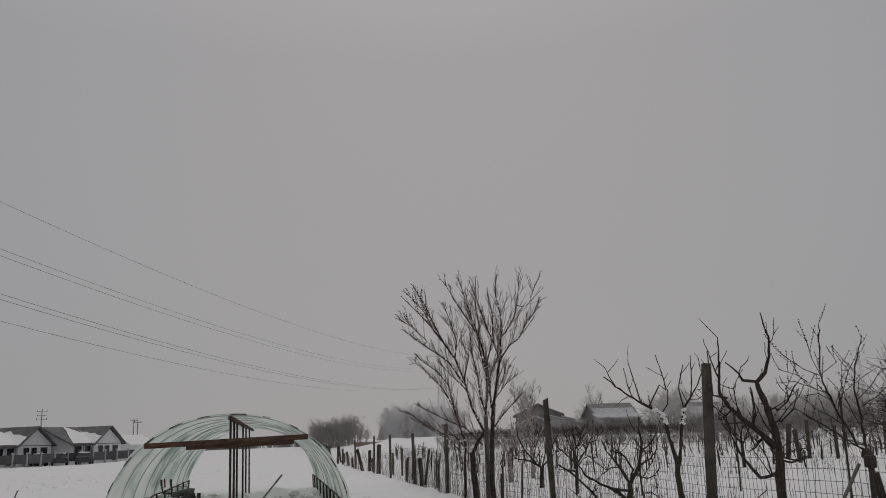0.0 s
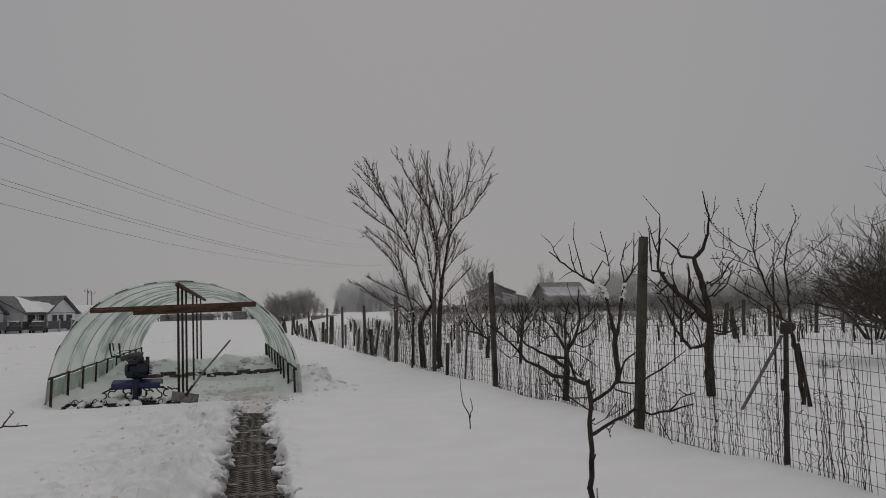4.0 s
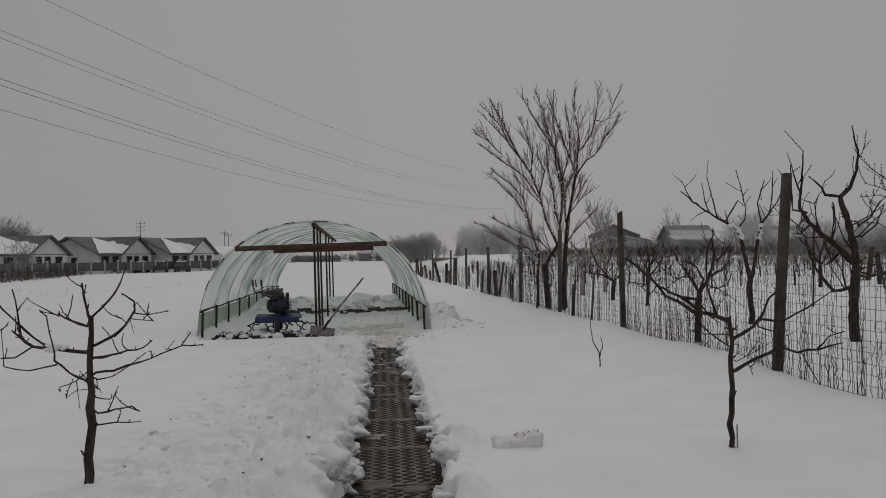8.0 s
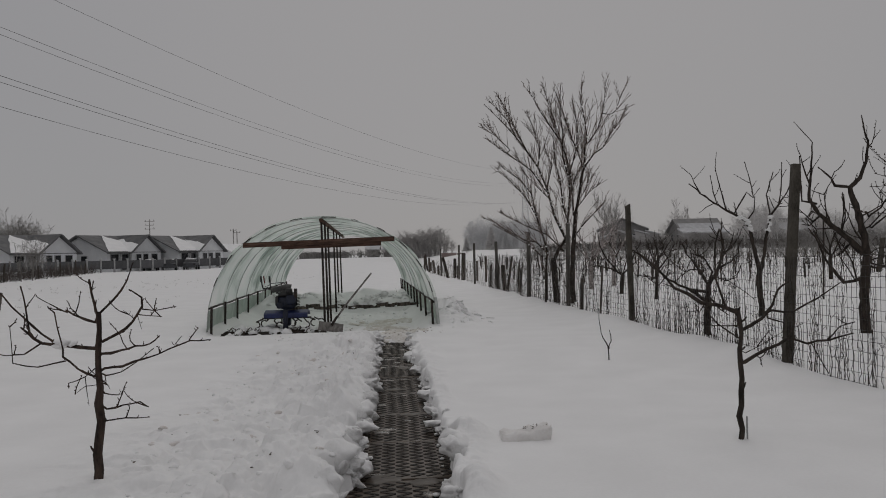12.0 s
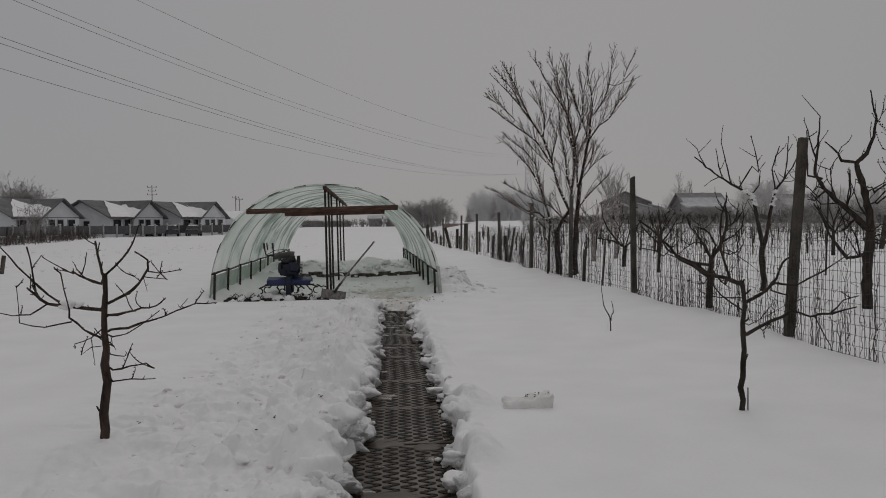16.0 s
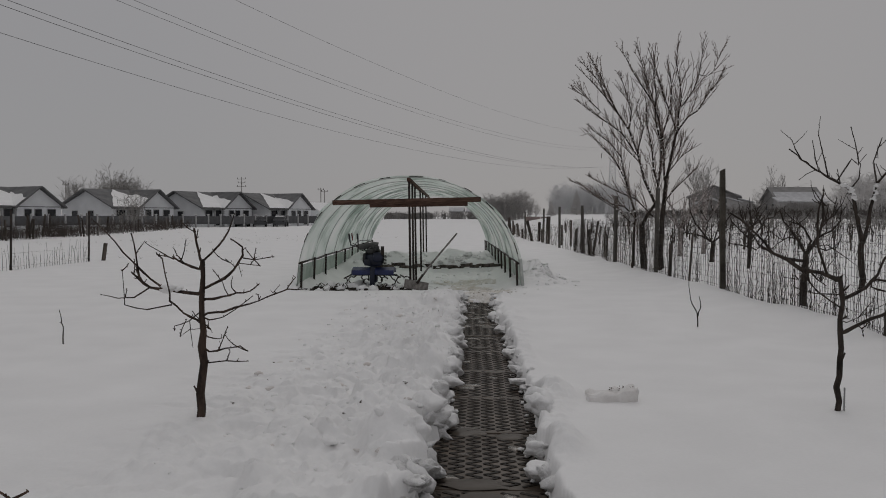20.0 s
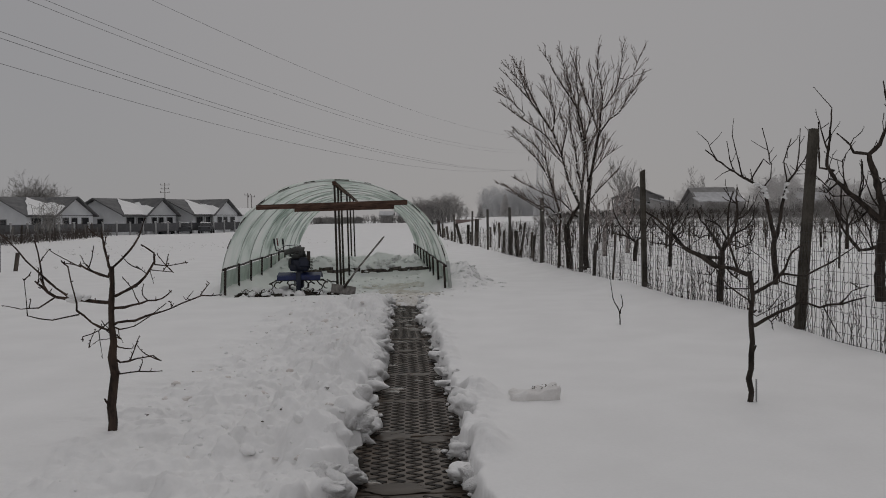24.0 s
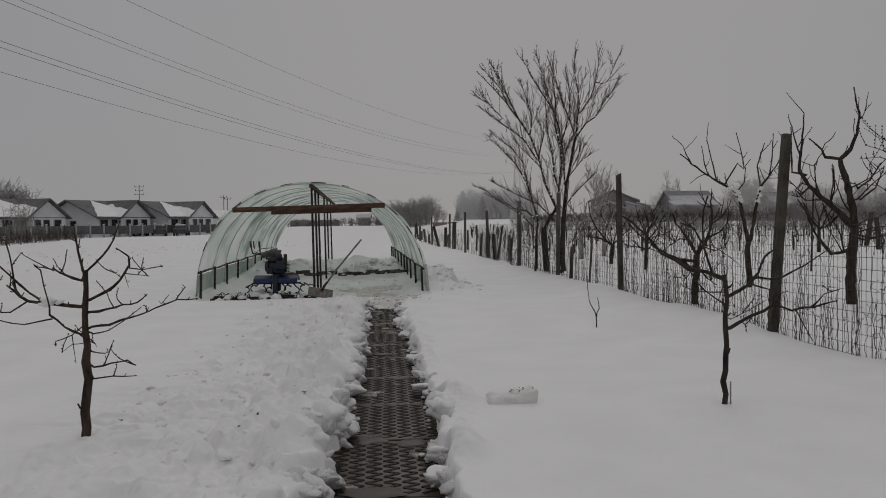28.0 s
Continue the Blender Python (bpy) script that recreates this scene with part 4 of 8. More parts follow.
        part("tine", Geo().tube([(x * 0.8, -0.1, 0.20)] + hook, 0.015, 0.010, sides=6), DARK_STEEL, t, "curled black steel tine")
    part("front_bracket", Geo().box(0.0, -0.33, 0.16, 0.10, 0.08, 0.42, bevel=0.02), NAVY, t)
    part("axle", Geo().tube([(-0.50, -0.1, 0.20), (0.50, -0.1, 0.20)], 0.018, sides=8), DARK_STEEL, t)


build_tiller()


def build_shovel():
    s = thing("snow_shovel", pose(-2.42, 16.02, 0.0), "wooden-handled snow shovel with grey blade stuck in snow", "shovel")
    bl = Geo()
    n, m = 10, 6
    for lay in (0, 0.012):
        for j in range(m + 1):
            for i in range(n + 1):
                x = -0.24 + 0.48 * i / n
                w = j / m
                bl.v.append(Vector((x, -0.06 + 0.11 * w + lay + 0.05 * (2 * i / n - 1) ** 2 * -0.6, -0.04 + 0.17 * w + 0.01 * math.sin(w * 3))))
    L = (n + 1) * (m + 1)
    for j in range(m):
        for i in range(n):
            o = j * (n + 1) + i
            bl.f.append((o, o + 1, o + n + 2, o + n + 1))
            bl.f.append((L + o, L + o + n + 1, L + o + n + 2, L + o + 1))
    for i in range(n):
        bl.f.append((i, L + i, L + i + 1, i + 1))
        o = m * (n + 1) + i
        bl.f.append((o, o + 1, L + o + 1, L + o))
    part("blade", bl, GREY_WOOD, s, "grey scuffed blade", at=pose(0, 0, 0.02, 0, 10, 12))
    part("socket", Geo().tube([(0.02, 0.02, 0.1), (0.13, 0.08, 0.27)], 0.028, 0.024, sides=8), DARK_STEEL, s)
    part("handle", Geo().tube([(0.04, 0.03, 0.13), (0.30, 0.18, 0.5), (0.77, 0.47, 1.09)], 0.02, 0.018, sides=8), GREY_WOOD, s, "long weathered wooden handle")


build_shovel()


def build_mouth_clutter():
    rnd = random.Random(21)
    for k in range(13):
        u = -1.15 + 0.27 * k
        p = GH @ Vector((u, 5.9 + rnd.uniform(-0.02, 0.02), 0))
        L, q = rnd.uniform(0.2, 0.5), Geo()
        w = [rnd.uniform(0.6, 1.1) for _ in range(5)]
        q.prism([(-L / 2, -0.06)] + [(-L / 2 + L * i / 4, 0.055 * w[i] - 0.01) for i in range(5)] + [(L / 2, -0.06)], -0.03, 0.03, Matrix.Rotation(radians(90), 4, "Z"))
        geo = q
        solo("edging_board", geo, OLD_WOOD, pose(p.x, p.y, ground_z(p.x, p.y) + 0.02, rnd.uniform(-6, 6), rnd.uniform(-4, 4), 7 + rnd.uniform(-4, 4)),
             "dark short board edging the dug bed", "board", "boards across the bed")
    g, s = Geo(), Geo()
    for k in range(170):
        p = GH @ Vector((rnd.uniform(-1.95, 0.05) if k < 110 else rnd.uniform(-2.0, -1.0), rnd.gauss(0.02, 0.13), 0))
        z = ground_z(p.x, p.y) + 0.02
        s.clod(p.x, p.y, z, rnd.uniform(0.04, 0.10), rnd, 0.55, 1)
        if k % 9 == 0:
            a = rnd.uniform(0, 6.3)
            r = rnd.uniform(0.04, 0.08)
            g.tube([(p.x, p.y, z), (p.x + 0.02, p.y, z + 0.08), (p.x + 0.02 + r * math.cos(a), p.y, z + 0.12), (p.x + 1.6 * r * math.cos(a), p.y, z + 0.06),
                    (p.x + 2.2 * r * math.cos(a), p.y, z + 0.09)], 0.012, 0.007, sides=5)
    w = Geo()
    for k in range(46):
        p = GH @ Vector((rnd.uniform(-1.9, 0.1), rnd.gauss(0.3, 0.28), 0))
        w.clod(p.x, p.y, ground_z(p.x, p.y) + 0.04, rnd.uniform(0.04, 0.12), rnd, 0.7, 1)
    for k in range(16):
        p = GH @ Vector((rnd.uniform(-1.75, -0.75), rnd.uniform(0.25, 0.9), 0))
        w.clod(p.x, p.y, ground_z(p.x, p.y) + 0.02, rnd.uniform(0.10, 0.19), rnd, 0.75, 2)
    solo("snow_on_soil", w, CLOD, Matrix(), "lumps of snow fallen over the dark soil", "snow lumps", kind="stuff")
    solo("clods_of_soil", s, SOIL, pose(0, 0, 0), "dark soil clods at the tunnel mouth", "soil", kind="stuff")
    solo("withered_stalks", g, DRY_VINE, pose(0, 0, 0), "curled withered plant stalks in the bed", "dead plants", kind="stuff")
    d = Geo()
    for k in range(14):
        p = GH @ Vector((rnd.uniform(0.4, 1.7), rnd.uniform(0.0, 1.6), 0))
        d.clod(p.x, p.y, ground_z(p.x, p.y) + 0.01, rnd.uniform(0.015, 0.045), rnd, 0.35, 1)
    for k in range(110):
        x, y = -0.95 + rnd.gauss(0, 0.3), 15.6 + rnd.gauss(0, 0.45)
        d.clod(x, y, ground_z(x, y) + 0.002, rnd.uniform(0.006, 0.026), rnd, 0.6, 1)
    for cx, cy, rx, ry, seed in ((-0.98, 15.75, 0.55, 0.7, 1), (-1.35, 16.9, 0.6, 0.8, 2), (-1.7, 18.6, 0.8, 1.0, 3)):
        q, n = Geo(), 26
        for j in range(n + 1):
            for i in range(n + 1):
                x, y = cx + rx * (2 * i / n - 1), cy + ry * (2 * j / n - 1)
                q.v.append(Vector((x, y, ground_z(x, y) + 0.007 + 0.012 * noise.noise(Vector((x * 8, y * 8, seed))))))
        for j in range(n):
            for i in range(n):
                u, v = 2 * (i + 0.5) / n - 1, 2 * (j + 0.5) / n - 1
                if u * u + v * v < 0.75 + 0.9 * noise.noise(Vector((u * 2.2, v * 2.2, seed * 5))) + 0.3 * noise.noise(Vector((u * 7, v * 7, seed))):
                    o = j * (n + 1) + i
                    q.f.append((o, o + 1, o + n + 2, o + n + 1))
        solo("trodden_snow", q, TRODDEN, Matrix(), "brownish trodden snow at the greenhouse mouth", "snow", kind="stuff")
    solo("dirty_crumbs", d, DIRTY, pose(0, 0, 0), "brownish trodden snow crumbs", "dirt", kind="stuff")


build_mouth_clutter()


# ---- wire fence beside the garden ----
def build_fence():
    rnd = random.Random(31)
    f = thing("wire_fence", pose(fence_x(7.5), 7.5, 0), "rusty welded wire fence with dead climbing stalks along the garden", "fence")
    inv = f.matrix_world.inverted()
    spans = [(4.2, 7.5), (7.5, 10.3), (10.3, 13.2), (13.2, 16.15), (16.15, 20.9), (20.9, 26), (26, 32)]

    def at(y, z, off=0.0):
        x = fence_x(y) + off
        return inv @ Vector((x, y, z))

    for a, b in spans:
        g, v = Geo(), Geo()
        near = b < 17
        hgt = 1.32
        base_z = [ground_z(fence_x(q), q) for q in (a, b)]
        n = int((b - a) / (0.082 if near else 0.11))
        for k in range(n + 1):
            y = a + (b - a) * k / n
            z0 = base_z[0] + (base_z[1] - base_z[0]) * k / n - 0.06
            w = 0.012 * noise.noise(Vector((y * 3, 1, 5)))
            g.tube([at(y, z0, w), at(y + 0.012 * rnd.uniform(-1, 1), z0 + hgt * 0.5, 0.02 * noise.noise(Vector((y * 0.9, 4, 2)))), at(y, z0 + hgt, w)], 0.0024 if near else 0.0030, sides=3, cap=False)
        for k in range(13):
            z = 0.02 + hgt * k / 12 - 0.06
            g.tube([at(y, base_z[0] + (base_z[1] - base_z[0]) * (y - a) / (b - a) + z + 0.015 * noise.noise(Vector((y * 0.8, k, 1))), 0.003) for y in np.linspace(a, b, 10)], 0.0024 if near else 0.0030, sides=3, cap=False)
        for k in range(int((b - a) * (22 if near else 10))):
            y = rnd.uniform(a, b)
            h = rnd.uniform(0.85, 1.3) * (1 if rnd.random() < 0.7 else 0.5)
            z0 = ground_z(fence_x(y), y) - 0.03
            pts = []
            yy, off, n_ = y, 0.0, 13
            for q in range(n_):
                pts.append(at(yy, z0 + h * q / (n_ - 1), off))
                yy += rnd.uniform(-0.022, 0.022) + 0.3 * (y - yy)
                off = rnd.uniform(-0.014, 0.014)
            v.tube(pts, rnd.uniform(0.0022, 0.0044), 0.002, sides=4, cap=False)
            for q in range(rnd.randint(0, 3)):
                s0 = pts[rnd.randint(2, 11)]
                v.tube([s0, s0 + Vector((rnd.uniform(-0.03, 0.03), rnd.uniform(-0.09, 0.09), rnd.uniform(0.0, 0.08))),
                        s0 + Vector((rnd.uniform(-0.04, 0.04), rnd.uniform(-0.12, 0.12), rnd.uniform(-0.02, 0.12)))], 0.003, 0.002, sides=3, cap=False)
        if 10.5 < b < 17:                       # low dead weeds matted at the foot of the mesh
            for k in range(int((b - a) * 12)):
                y = rnd.uniform(a, b)
                p = at(y, ground_z(fence_x(y), y) - 0.03, rnd.uniform(-0.03, 0.12))
                h = 0.08 + 0.42 * rnd.random() ** 1.6
                q = p + Vector((rnd.gauss(0, 0.02), rnd.gauss(0, 0.06), h * 0.6))
                v.tube([p, q, q + Vector((rnd.gauss(0, 0.03), rnd.gauss(0, 0.09), h * 0.4))], rnd.uniform(0.0025, 0.0045), 0.002, sides=3, cap=False)
        part("wire_panel", g, WIRE, f, "welded wire mesh", kind="")
        part("bindweed", v, BARK, f, "dead climbing stalks on the mesh", kind="stuff")


build_fence()
post = square_post("steel_post", 4.455, 7.5, 1.27, 0.036, DARK_STEEL, "dark rusted steel fence post with a clamp", (0, 3.2), 10)
part("clamp", Geo().box(-0.02, 0, 0.72, 0.06, 0.05, 0.11, bevel=0.01), DARK_STEEL, post)
part("cap", Geo().box(0, 0, 1.24, 0.085, 0.07, 0.11, bevel=0.012), DARK_STEEL, post)
square_post("short_stake", 4.62, 6.2, 0.65, 0.035, DARK_STEEL, "thin dark iron stake at the fence foot", (2, 1))


def build_stakes():
    rnd = random.Random(41)
    for y, off, h, lean in ((20.7, 0.04, 2.08, 1), (25.0, 0.02, 2.0, 1), (30.4, 0.09, 1.82, -2), (35.5, 0.01, 1.82, 0), (42.9, 0.33, 1.8, 1), (49.8, 0.19, 1.71, -1)):
        square_post("fence_post", fence_x(y) + off, y, h, 0.105, GREY_POST, "tall weathered grey wooden post in the old fence", (rnd.uniform(-2, 2), lean), rnd.uniform(-10, 10))
    stakes = [(18.1, 0.03, 1.04, 2, 0.035), (19.5, 0.03, 0.75, 1, 0.075), (23.1, 0.09, 0.94, 1, 0.07), (26.8, 0.15, 0.75, 2, 0.06), (27.0, 0.13, 0.85, 1, 0.055), (29.3, 0.12, 0.96, -3, 0.12),
              (29.8, 0.32, 1.26, 9, 0.065), (32.2, 0.11, 0.89, 3, 0.07), (34.4, 0.73, 0.94, -7, 0.06), (38.4, 1.0, 1.22, 2, 0.09), (39.8, 0.81, 0.99, 0, 0.08)]
    stakes += [(40.8, 0.26, 1.37, 0, 0.17), (44.3, 0.45, 0.7, 0, 0.09), (45.9, 0.5, 1.09, 0, 0.16), (46.2, 0.16, 1.21, -14, 0.15), (51.8, 0.24, 0.59, -8, 0.12), (56.1, 0.46, 0.89, -10, 0.12)]
    y = 57.0
    while y < 84:
        stakes.append((y, rnd.uniform(0.2, 1.2), rnd.uniform(0.6, 1.35), rnd.uniform(-10, 6), rnd.uniform(0.10, 0.17)))
        y += rnd.uniform(0.8, 2.6)
    for y, off, h, lean, w in stakes:
        square_post("fence_stake", fence_x(y) + off, y, h, w, OLD_WOOD, "dark wooden stake in the old fence", (rnd.uniform(-4, 4), lean), rnd.uniform(0, 90), rnd.uniform(0, 0.03), "old fence stakes")
    net = Geo()
    for _ in range(260):                     # sagging old netting and dead bindweed between the stakes
        y = 20.9 + 34 * rnd.random()
        x, z = fence_x(y) + rnd.uniform(-0.02, 0.15), 0.0
        p = Vector((x, y, ground_z(x, y) - 0.03))
        h = rnd.uniform(0.3, 1.05)
        net.tube([p, p + Vector((rnd.gauss(0, 0.03), rnd.gauss(0, 0.1), h * 0.5)), p + Vector((rnd.gauss(0, 0.05), rnd.gauss(0, 0.2), h))], 0.006, 0.004, sides=3, cap=False)
    solo("dead_bindweed", net, PALE_STALK, Matrix(), "pale dead stalks hanging in the old fence", "dead plants", kind="stuff")
    ring = Geo().tube([(0.13 * math.sin(k * 0.9) * (1 + 0.1 * k / 6), 0, 0.55 - 0.085 * k / 2) for k in range(11)], 0.022, 0.016, sides=6)
    solo("pale_hose", ring, WHITE_HOSE, pose(fence_x(23.9) + 0.05, 23.9, ground_z(2.3, 23.9) + 0.30), "coiled pale hose hung on the old fence", "hose")


build_stakes()


# ---- trees ----
class Tree:
    """A pruned fruit tree: limbs drawn as bent lines in one plane and swung in depth, with kinks and spurs."""

    def __init__(self, seed, spur=0.0, swing=1.0, kink=0.1, at=(0, 1e6), stout=1.0):
        self.rnd, self.spur, self.swing, self.kink = random.Random(seed), spur, swing, kink
        self.bx, self.by, self.stout = at[0] - 0.2, at[1] - 0.46, stout
        self.parts, self.lines, self.seen, self.knob = [], [], [], 0.45

    def limb(self, line, r0, r1, swing=0.0):
        rnd, g = self.rnd, Geo()
        (x0, z0), y0 = line[0], 0.0
        pts, mine = [], []
        if self.seen:                                 # spring from the nearest point of the limbs drawn before
            sx, sz, sy, at = min(self.seen, key=lambda q: (q[0] - x0) ** 2 + (q[1] - z0) ** 2)
            y0 = sy
            if (sx - x0) ** 2 + (sz - z0) ** 2 > 1e-4:
                pts.append(at.copy())
        for k, ((ax, az), (bx, bz)) in enumerate(zip(line, line[1:])):
            n = max(2, int(math.hypot(bx - ax, bz - az) / 0.09))
            for q in range(n + (k == len(line) - 2)):
                w = q / n
                x, z = ax + (bx - ax) * w, az + (bz - az) * w
                j = self.kink * min(r0, 0.03) if pts else 0
                y = y0 + swing * self.swing * abs(x - x0)
                flat = (x, z, y)
                f = y / self.by                       # scaled about the eye, so a swung limb keeps its outline in view
                x, z = x + (self.bx + x) * f, z + (z - 1.43) * f
                pts.append(Vector((x + rnd.uniform(-j, j) * 2, y + rnd.uniform(-j, j), z + rnd.uniform(-j, j) * 2)))
                mine.append((*flat, pts[-1]))
        self.seen += mine
        r0, r1 = r0 * self.stout, r1 * self.stout
        g.tube(pts, r0, r1, sides=8 if r0 > 0.02 else 6, knob=self.knob)
        for k in range(1, len(pts)):
            if rnd.random() < self.spur:
                p = pts[k]
                d = Vector((rnd.uniform(-1, 1), rnd.uniform(-1, 1), rnd.uniform(-0.2, 1))).normalized()
                L = rnd.uniform(0.8, 2.2) * min(0.06, max(r0 * 1.3, 0.012))
                w = min(r1 * 0.8, 0.009) + 0.001
                g.tube([p, p + d * L * 0.6, p + d * L + Vector((0, 0, L * 0.25))], w, w * 0.55, sides=5)
        if rnd.random() < 0.6 and r1 < 0.01:
            p = pts[-1]
            g.tube([p - Vector((0, 0, 0.004)), p + (p - pts[-2]).normalized() * r1 * 4], r1 * 1.5, r1 * 0.8, sides=5)
        self.parts.append(g)
        self.lines.append((g, pts, r0))

    def sprout(self, n, lo, hi, r=0.005, skip=1):
        """Thin upright shoots on the limbs, each with a bud or two."""
        rnd = self.rnd
        for _ in range(n):
            g, pts, r0 = rnd.choice(self.lines[skip:])
            k = rnd.randint(len(pts) // 3, len(pts) - 1)
            w = rnd.uniform(0, math.tau)
            d = Vector((math.cos(w) * 0.7, math.sin(w) * 0.7, rnd.uniform(0.1, 1.0))).normalized()
            L = rnd.uniform(lo, hi)
            line = [pts[k]]
            for q in range(5):
                d = (d + Vector((rnd.gauss(0, 0.16), rnd.gauss(0, 0.16), 0.12))).normalized()
                line.append(line[-1] + d * L / 5)
            g.tube(line, r, r * 0.55, sides=5)
            for q in line[1:]:
                e = q + Vector((rnd.gauss(0, 1), rnd.gauss(0, 1), rnd.gauss(0.3, 0.6))).normalized() * r * 2.6
                g.tube([q, e], r * 0.9, r * 0.5, sides=4)

    def finish(self, name, m, mat, label, group="", snow=()):
        ob = thing(name, m, label, "tree", group)
        part("trunk", self.parts[0], mat, ob)
        for g in self.parts[1:]:
            part("branch", g, mat, ob)
        for x, y, z, r in snow:
            part("snow_cap", Geo().clod(x, y, z, r, self.rnd, 0.6, 2), SNOW, ob, "clump of snow lodged on the branch")
        return ob


def left_tree():
    t = Tree(3, 0.45, 0.7, kink=0.24, at=(-2.20, 5.67), stout=0.84)
    t.limb([(0.00, -0.03), (0.02, 0.27), (0.03, 0.70), (0.02, 1.08)], 0.04, 0.022, 0)
    t.limb([(0.02, 1.07), (0.00, 1.14), (-0.02, 1.29)], 0.016, 0.008, 0.1)
    t.limb([(-0.01, 1.25), (0.00, 1.29)], 0.007, 0.004, 0)
    t.limb([(0.04, 1.09), (0.15, 1.19), (0.22, 1.30), (0.26, 1.41)], 0.01, 0.005, 0.3)
    t.limb([(0.01, 0.86), (-0.18, 0.88), (-0.36, 0.90), (-0.44, 0.96), (-0.50, 1.01)], 0.019, 0.006, 0.5)
    t.limb([(-0.44, 0.97), (-0.46, 1.13), (-0.49, 1.28)], 0.01, 0.006, 0.3)
    t.limb([(-0.28, 0.91), (-0.41, 1.01), (-0.55, 1.15), (-0.69, 1.30)], 0.011, 0.005, 0.6)
    t.limb([(-0.36, 0.90), (-0.48, 0.83), (-0.60, 0.82), (-0.72, 0.85)], 0.007, 0.003, 0.5)
    t.limb([(-0.00, 0.67), (-0.12, 0.73), (-0.21, 0.81), (-0.22, 0.90), (-0.27, 1.10), (-0.30, 1.13)], 0.012, 0.005, -0.5)
    t.limb([(-0.20, 0.78), (-0.38, 0.74), (-0.55, 0.77), (-0.56, 1.01)], 0.007, 0.003, -0.7)
    t.limb([(0.00, 1.03), (-0.09, 1.06), (-0.18, 1.11)], 0.012, 0.006, 0.5)
    t.limb([(-0.12, 1.10), (-0.10, 1.16), (-0.09, 1.23)], 0.006, 0.003, 0.2)
    t.limb([(-0.18, 1.10), (-0.24, 1.12), (-0.30, 1.13)], 0.006, 0.004, 0.2)
    t.limb([(0.05, 0.90), (0.17, 0.96), (0.25, 1.03), (0.32, 1.13), (0.31, 1.19), (0.25, 1.24)], 0.014, 0.005, 0.5)
    t.limb([(0.32, 1.11), (0.40, 1.10), (0.53, 1.12)], 0.006, 0.004, 0.2)
    t.limb([(0.31, 1.07), (0.44, 1.06)], 0.005, 0.003, 0.3)
    t.limb([(0.29, 1.06), (0.31, 0.98)], 0.004, 0.002, 0)
    t.limb([(0.26, 1.05), (0.20, 1.10)], 0.004, 0.002, 0.1)
    t.limb([(0.05, 0.82), (0.17, 0.84), (0.27, 0.87), (0.37, 0.88), (0.42, 0.93)], 0.013, 0.004, -0.5)
    t.limb([(0.21, 0.85), (0.17, 0.94), (0.11, 1.02)], 0.006, 0.003, -0.2)
    t.limb([(0.06, 0.73), (0.18, 0.74), (0.35, 0.79), (0.49, 0.84), (0.63, 0.90), (0.76, 0.90)], 0.013, 0.004, -0.8)
    t.limb([(0.63, 0.90), (0.66, 0.94), (0.69, 0.98)], 0.005, 0.003, 0)
    t.limb([(0.53, 0.87), (0.58, 0.93)], 0.004, 0.002, 0.1)
    t.limb([(0.07, 0.68), (0.17, 0.70), (0.27, 0.76), (0.39, 0.85)], 0.007, 0.003, 0.6)
    t.limb([(0.00, 0.73), (-0.07, 0.67), (-0.18, 0.63), (-0.18, 0.60)], 0.006, 0.003, 0.6)
    t.limb([(-0.07, 0.67), (-0.05, 0.49)], 0.004, 0.002, 0.1)
    t.limb([(0.01, 0.62), (-0.07, 0.61), (-0.14, 0.56)], 0.004, 0.002, 0.4)
    t.limb([(0.06, 0.56), (0.15, 0.55), (0.16, 0.57)], 0.006, 0.003, 0.4)
    t.limb([(0.06, 0.68), (0.07, 0.63), (0.09, 0.60)], 0.004, 0.003, 0.1)
    t.limb([(0.07, 0.46), (0.18, 0.48), (0.29, 0.50), (0.35, 0.47)], 0.009, 0.004, -0.5)
    t.limb([(0.14, 0.48), (0.17, 0.55), (0.20, 0.63)], 0.005, 0.003, -0.2)
    t.limb([(0.07, 0.38), (0.19, 0.40), (0.35, 0.40)], 0.008, 0.004, 0.4)
    t.sprout(22, 0.06, 0.2, 0.0045)
    t.finish("young_fruit_tree", pose(-2.20, 5.67, ground_z(-2.20, 5.67)), BARK_RED, "pruned young fruit tree with bare spreading branches in snow",
             snow=[(-0.25, 0.06, 0.895, 0.04), (-0.27, 0.05, 0.87, 0.03), (-0.17, 0.05, 0.89, 0.025)])


left_tree()


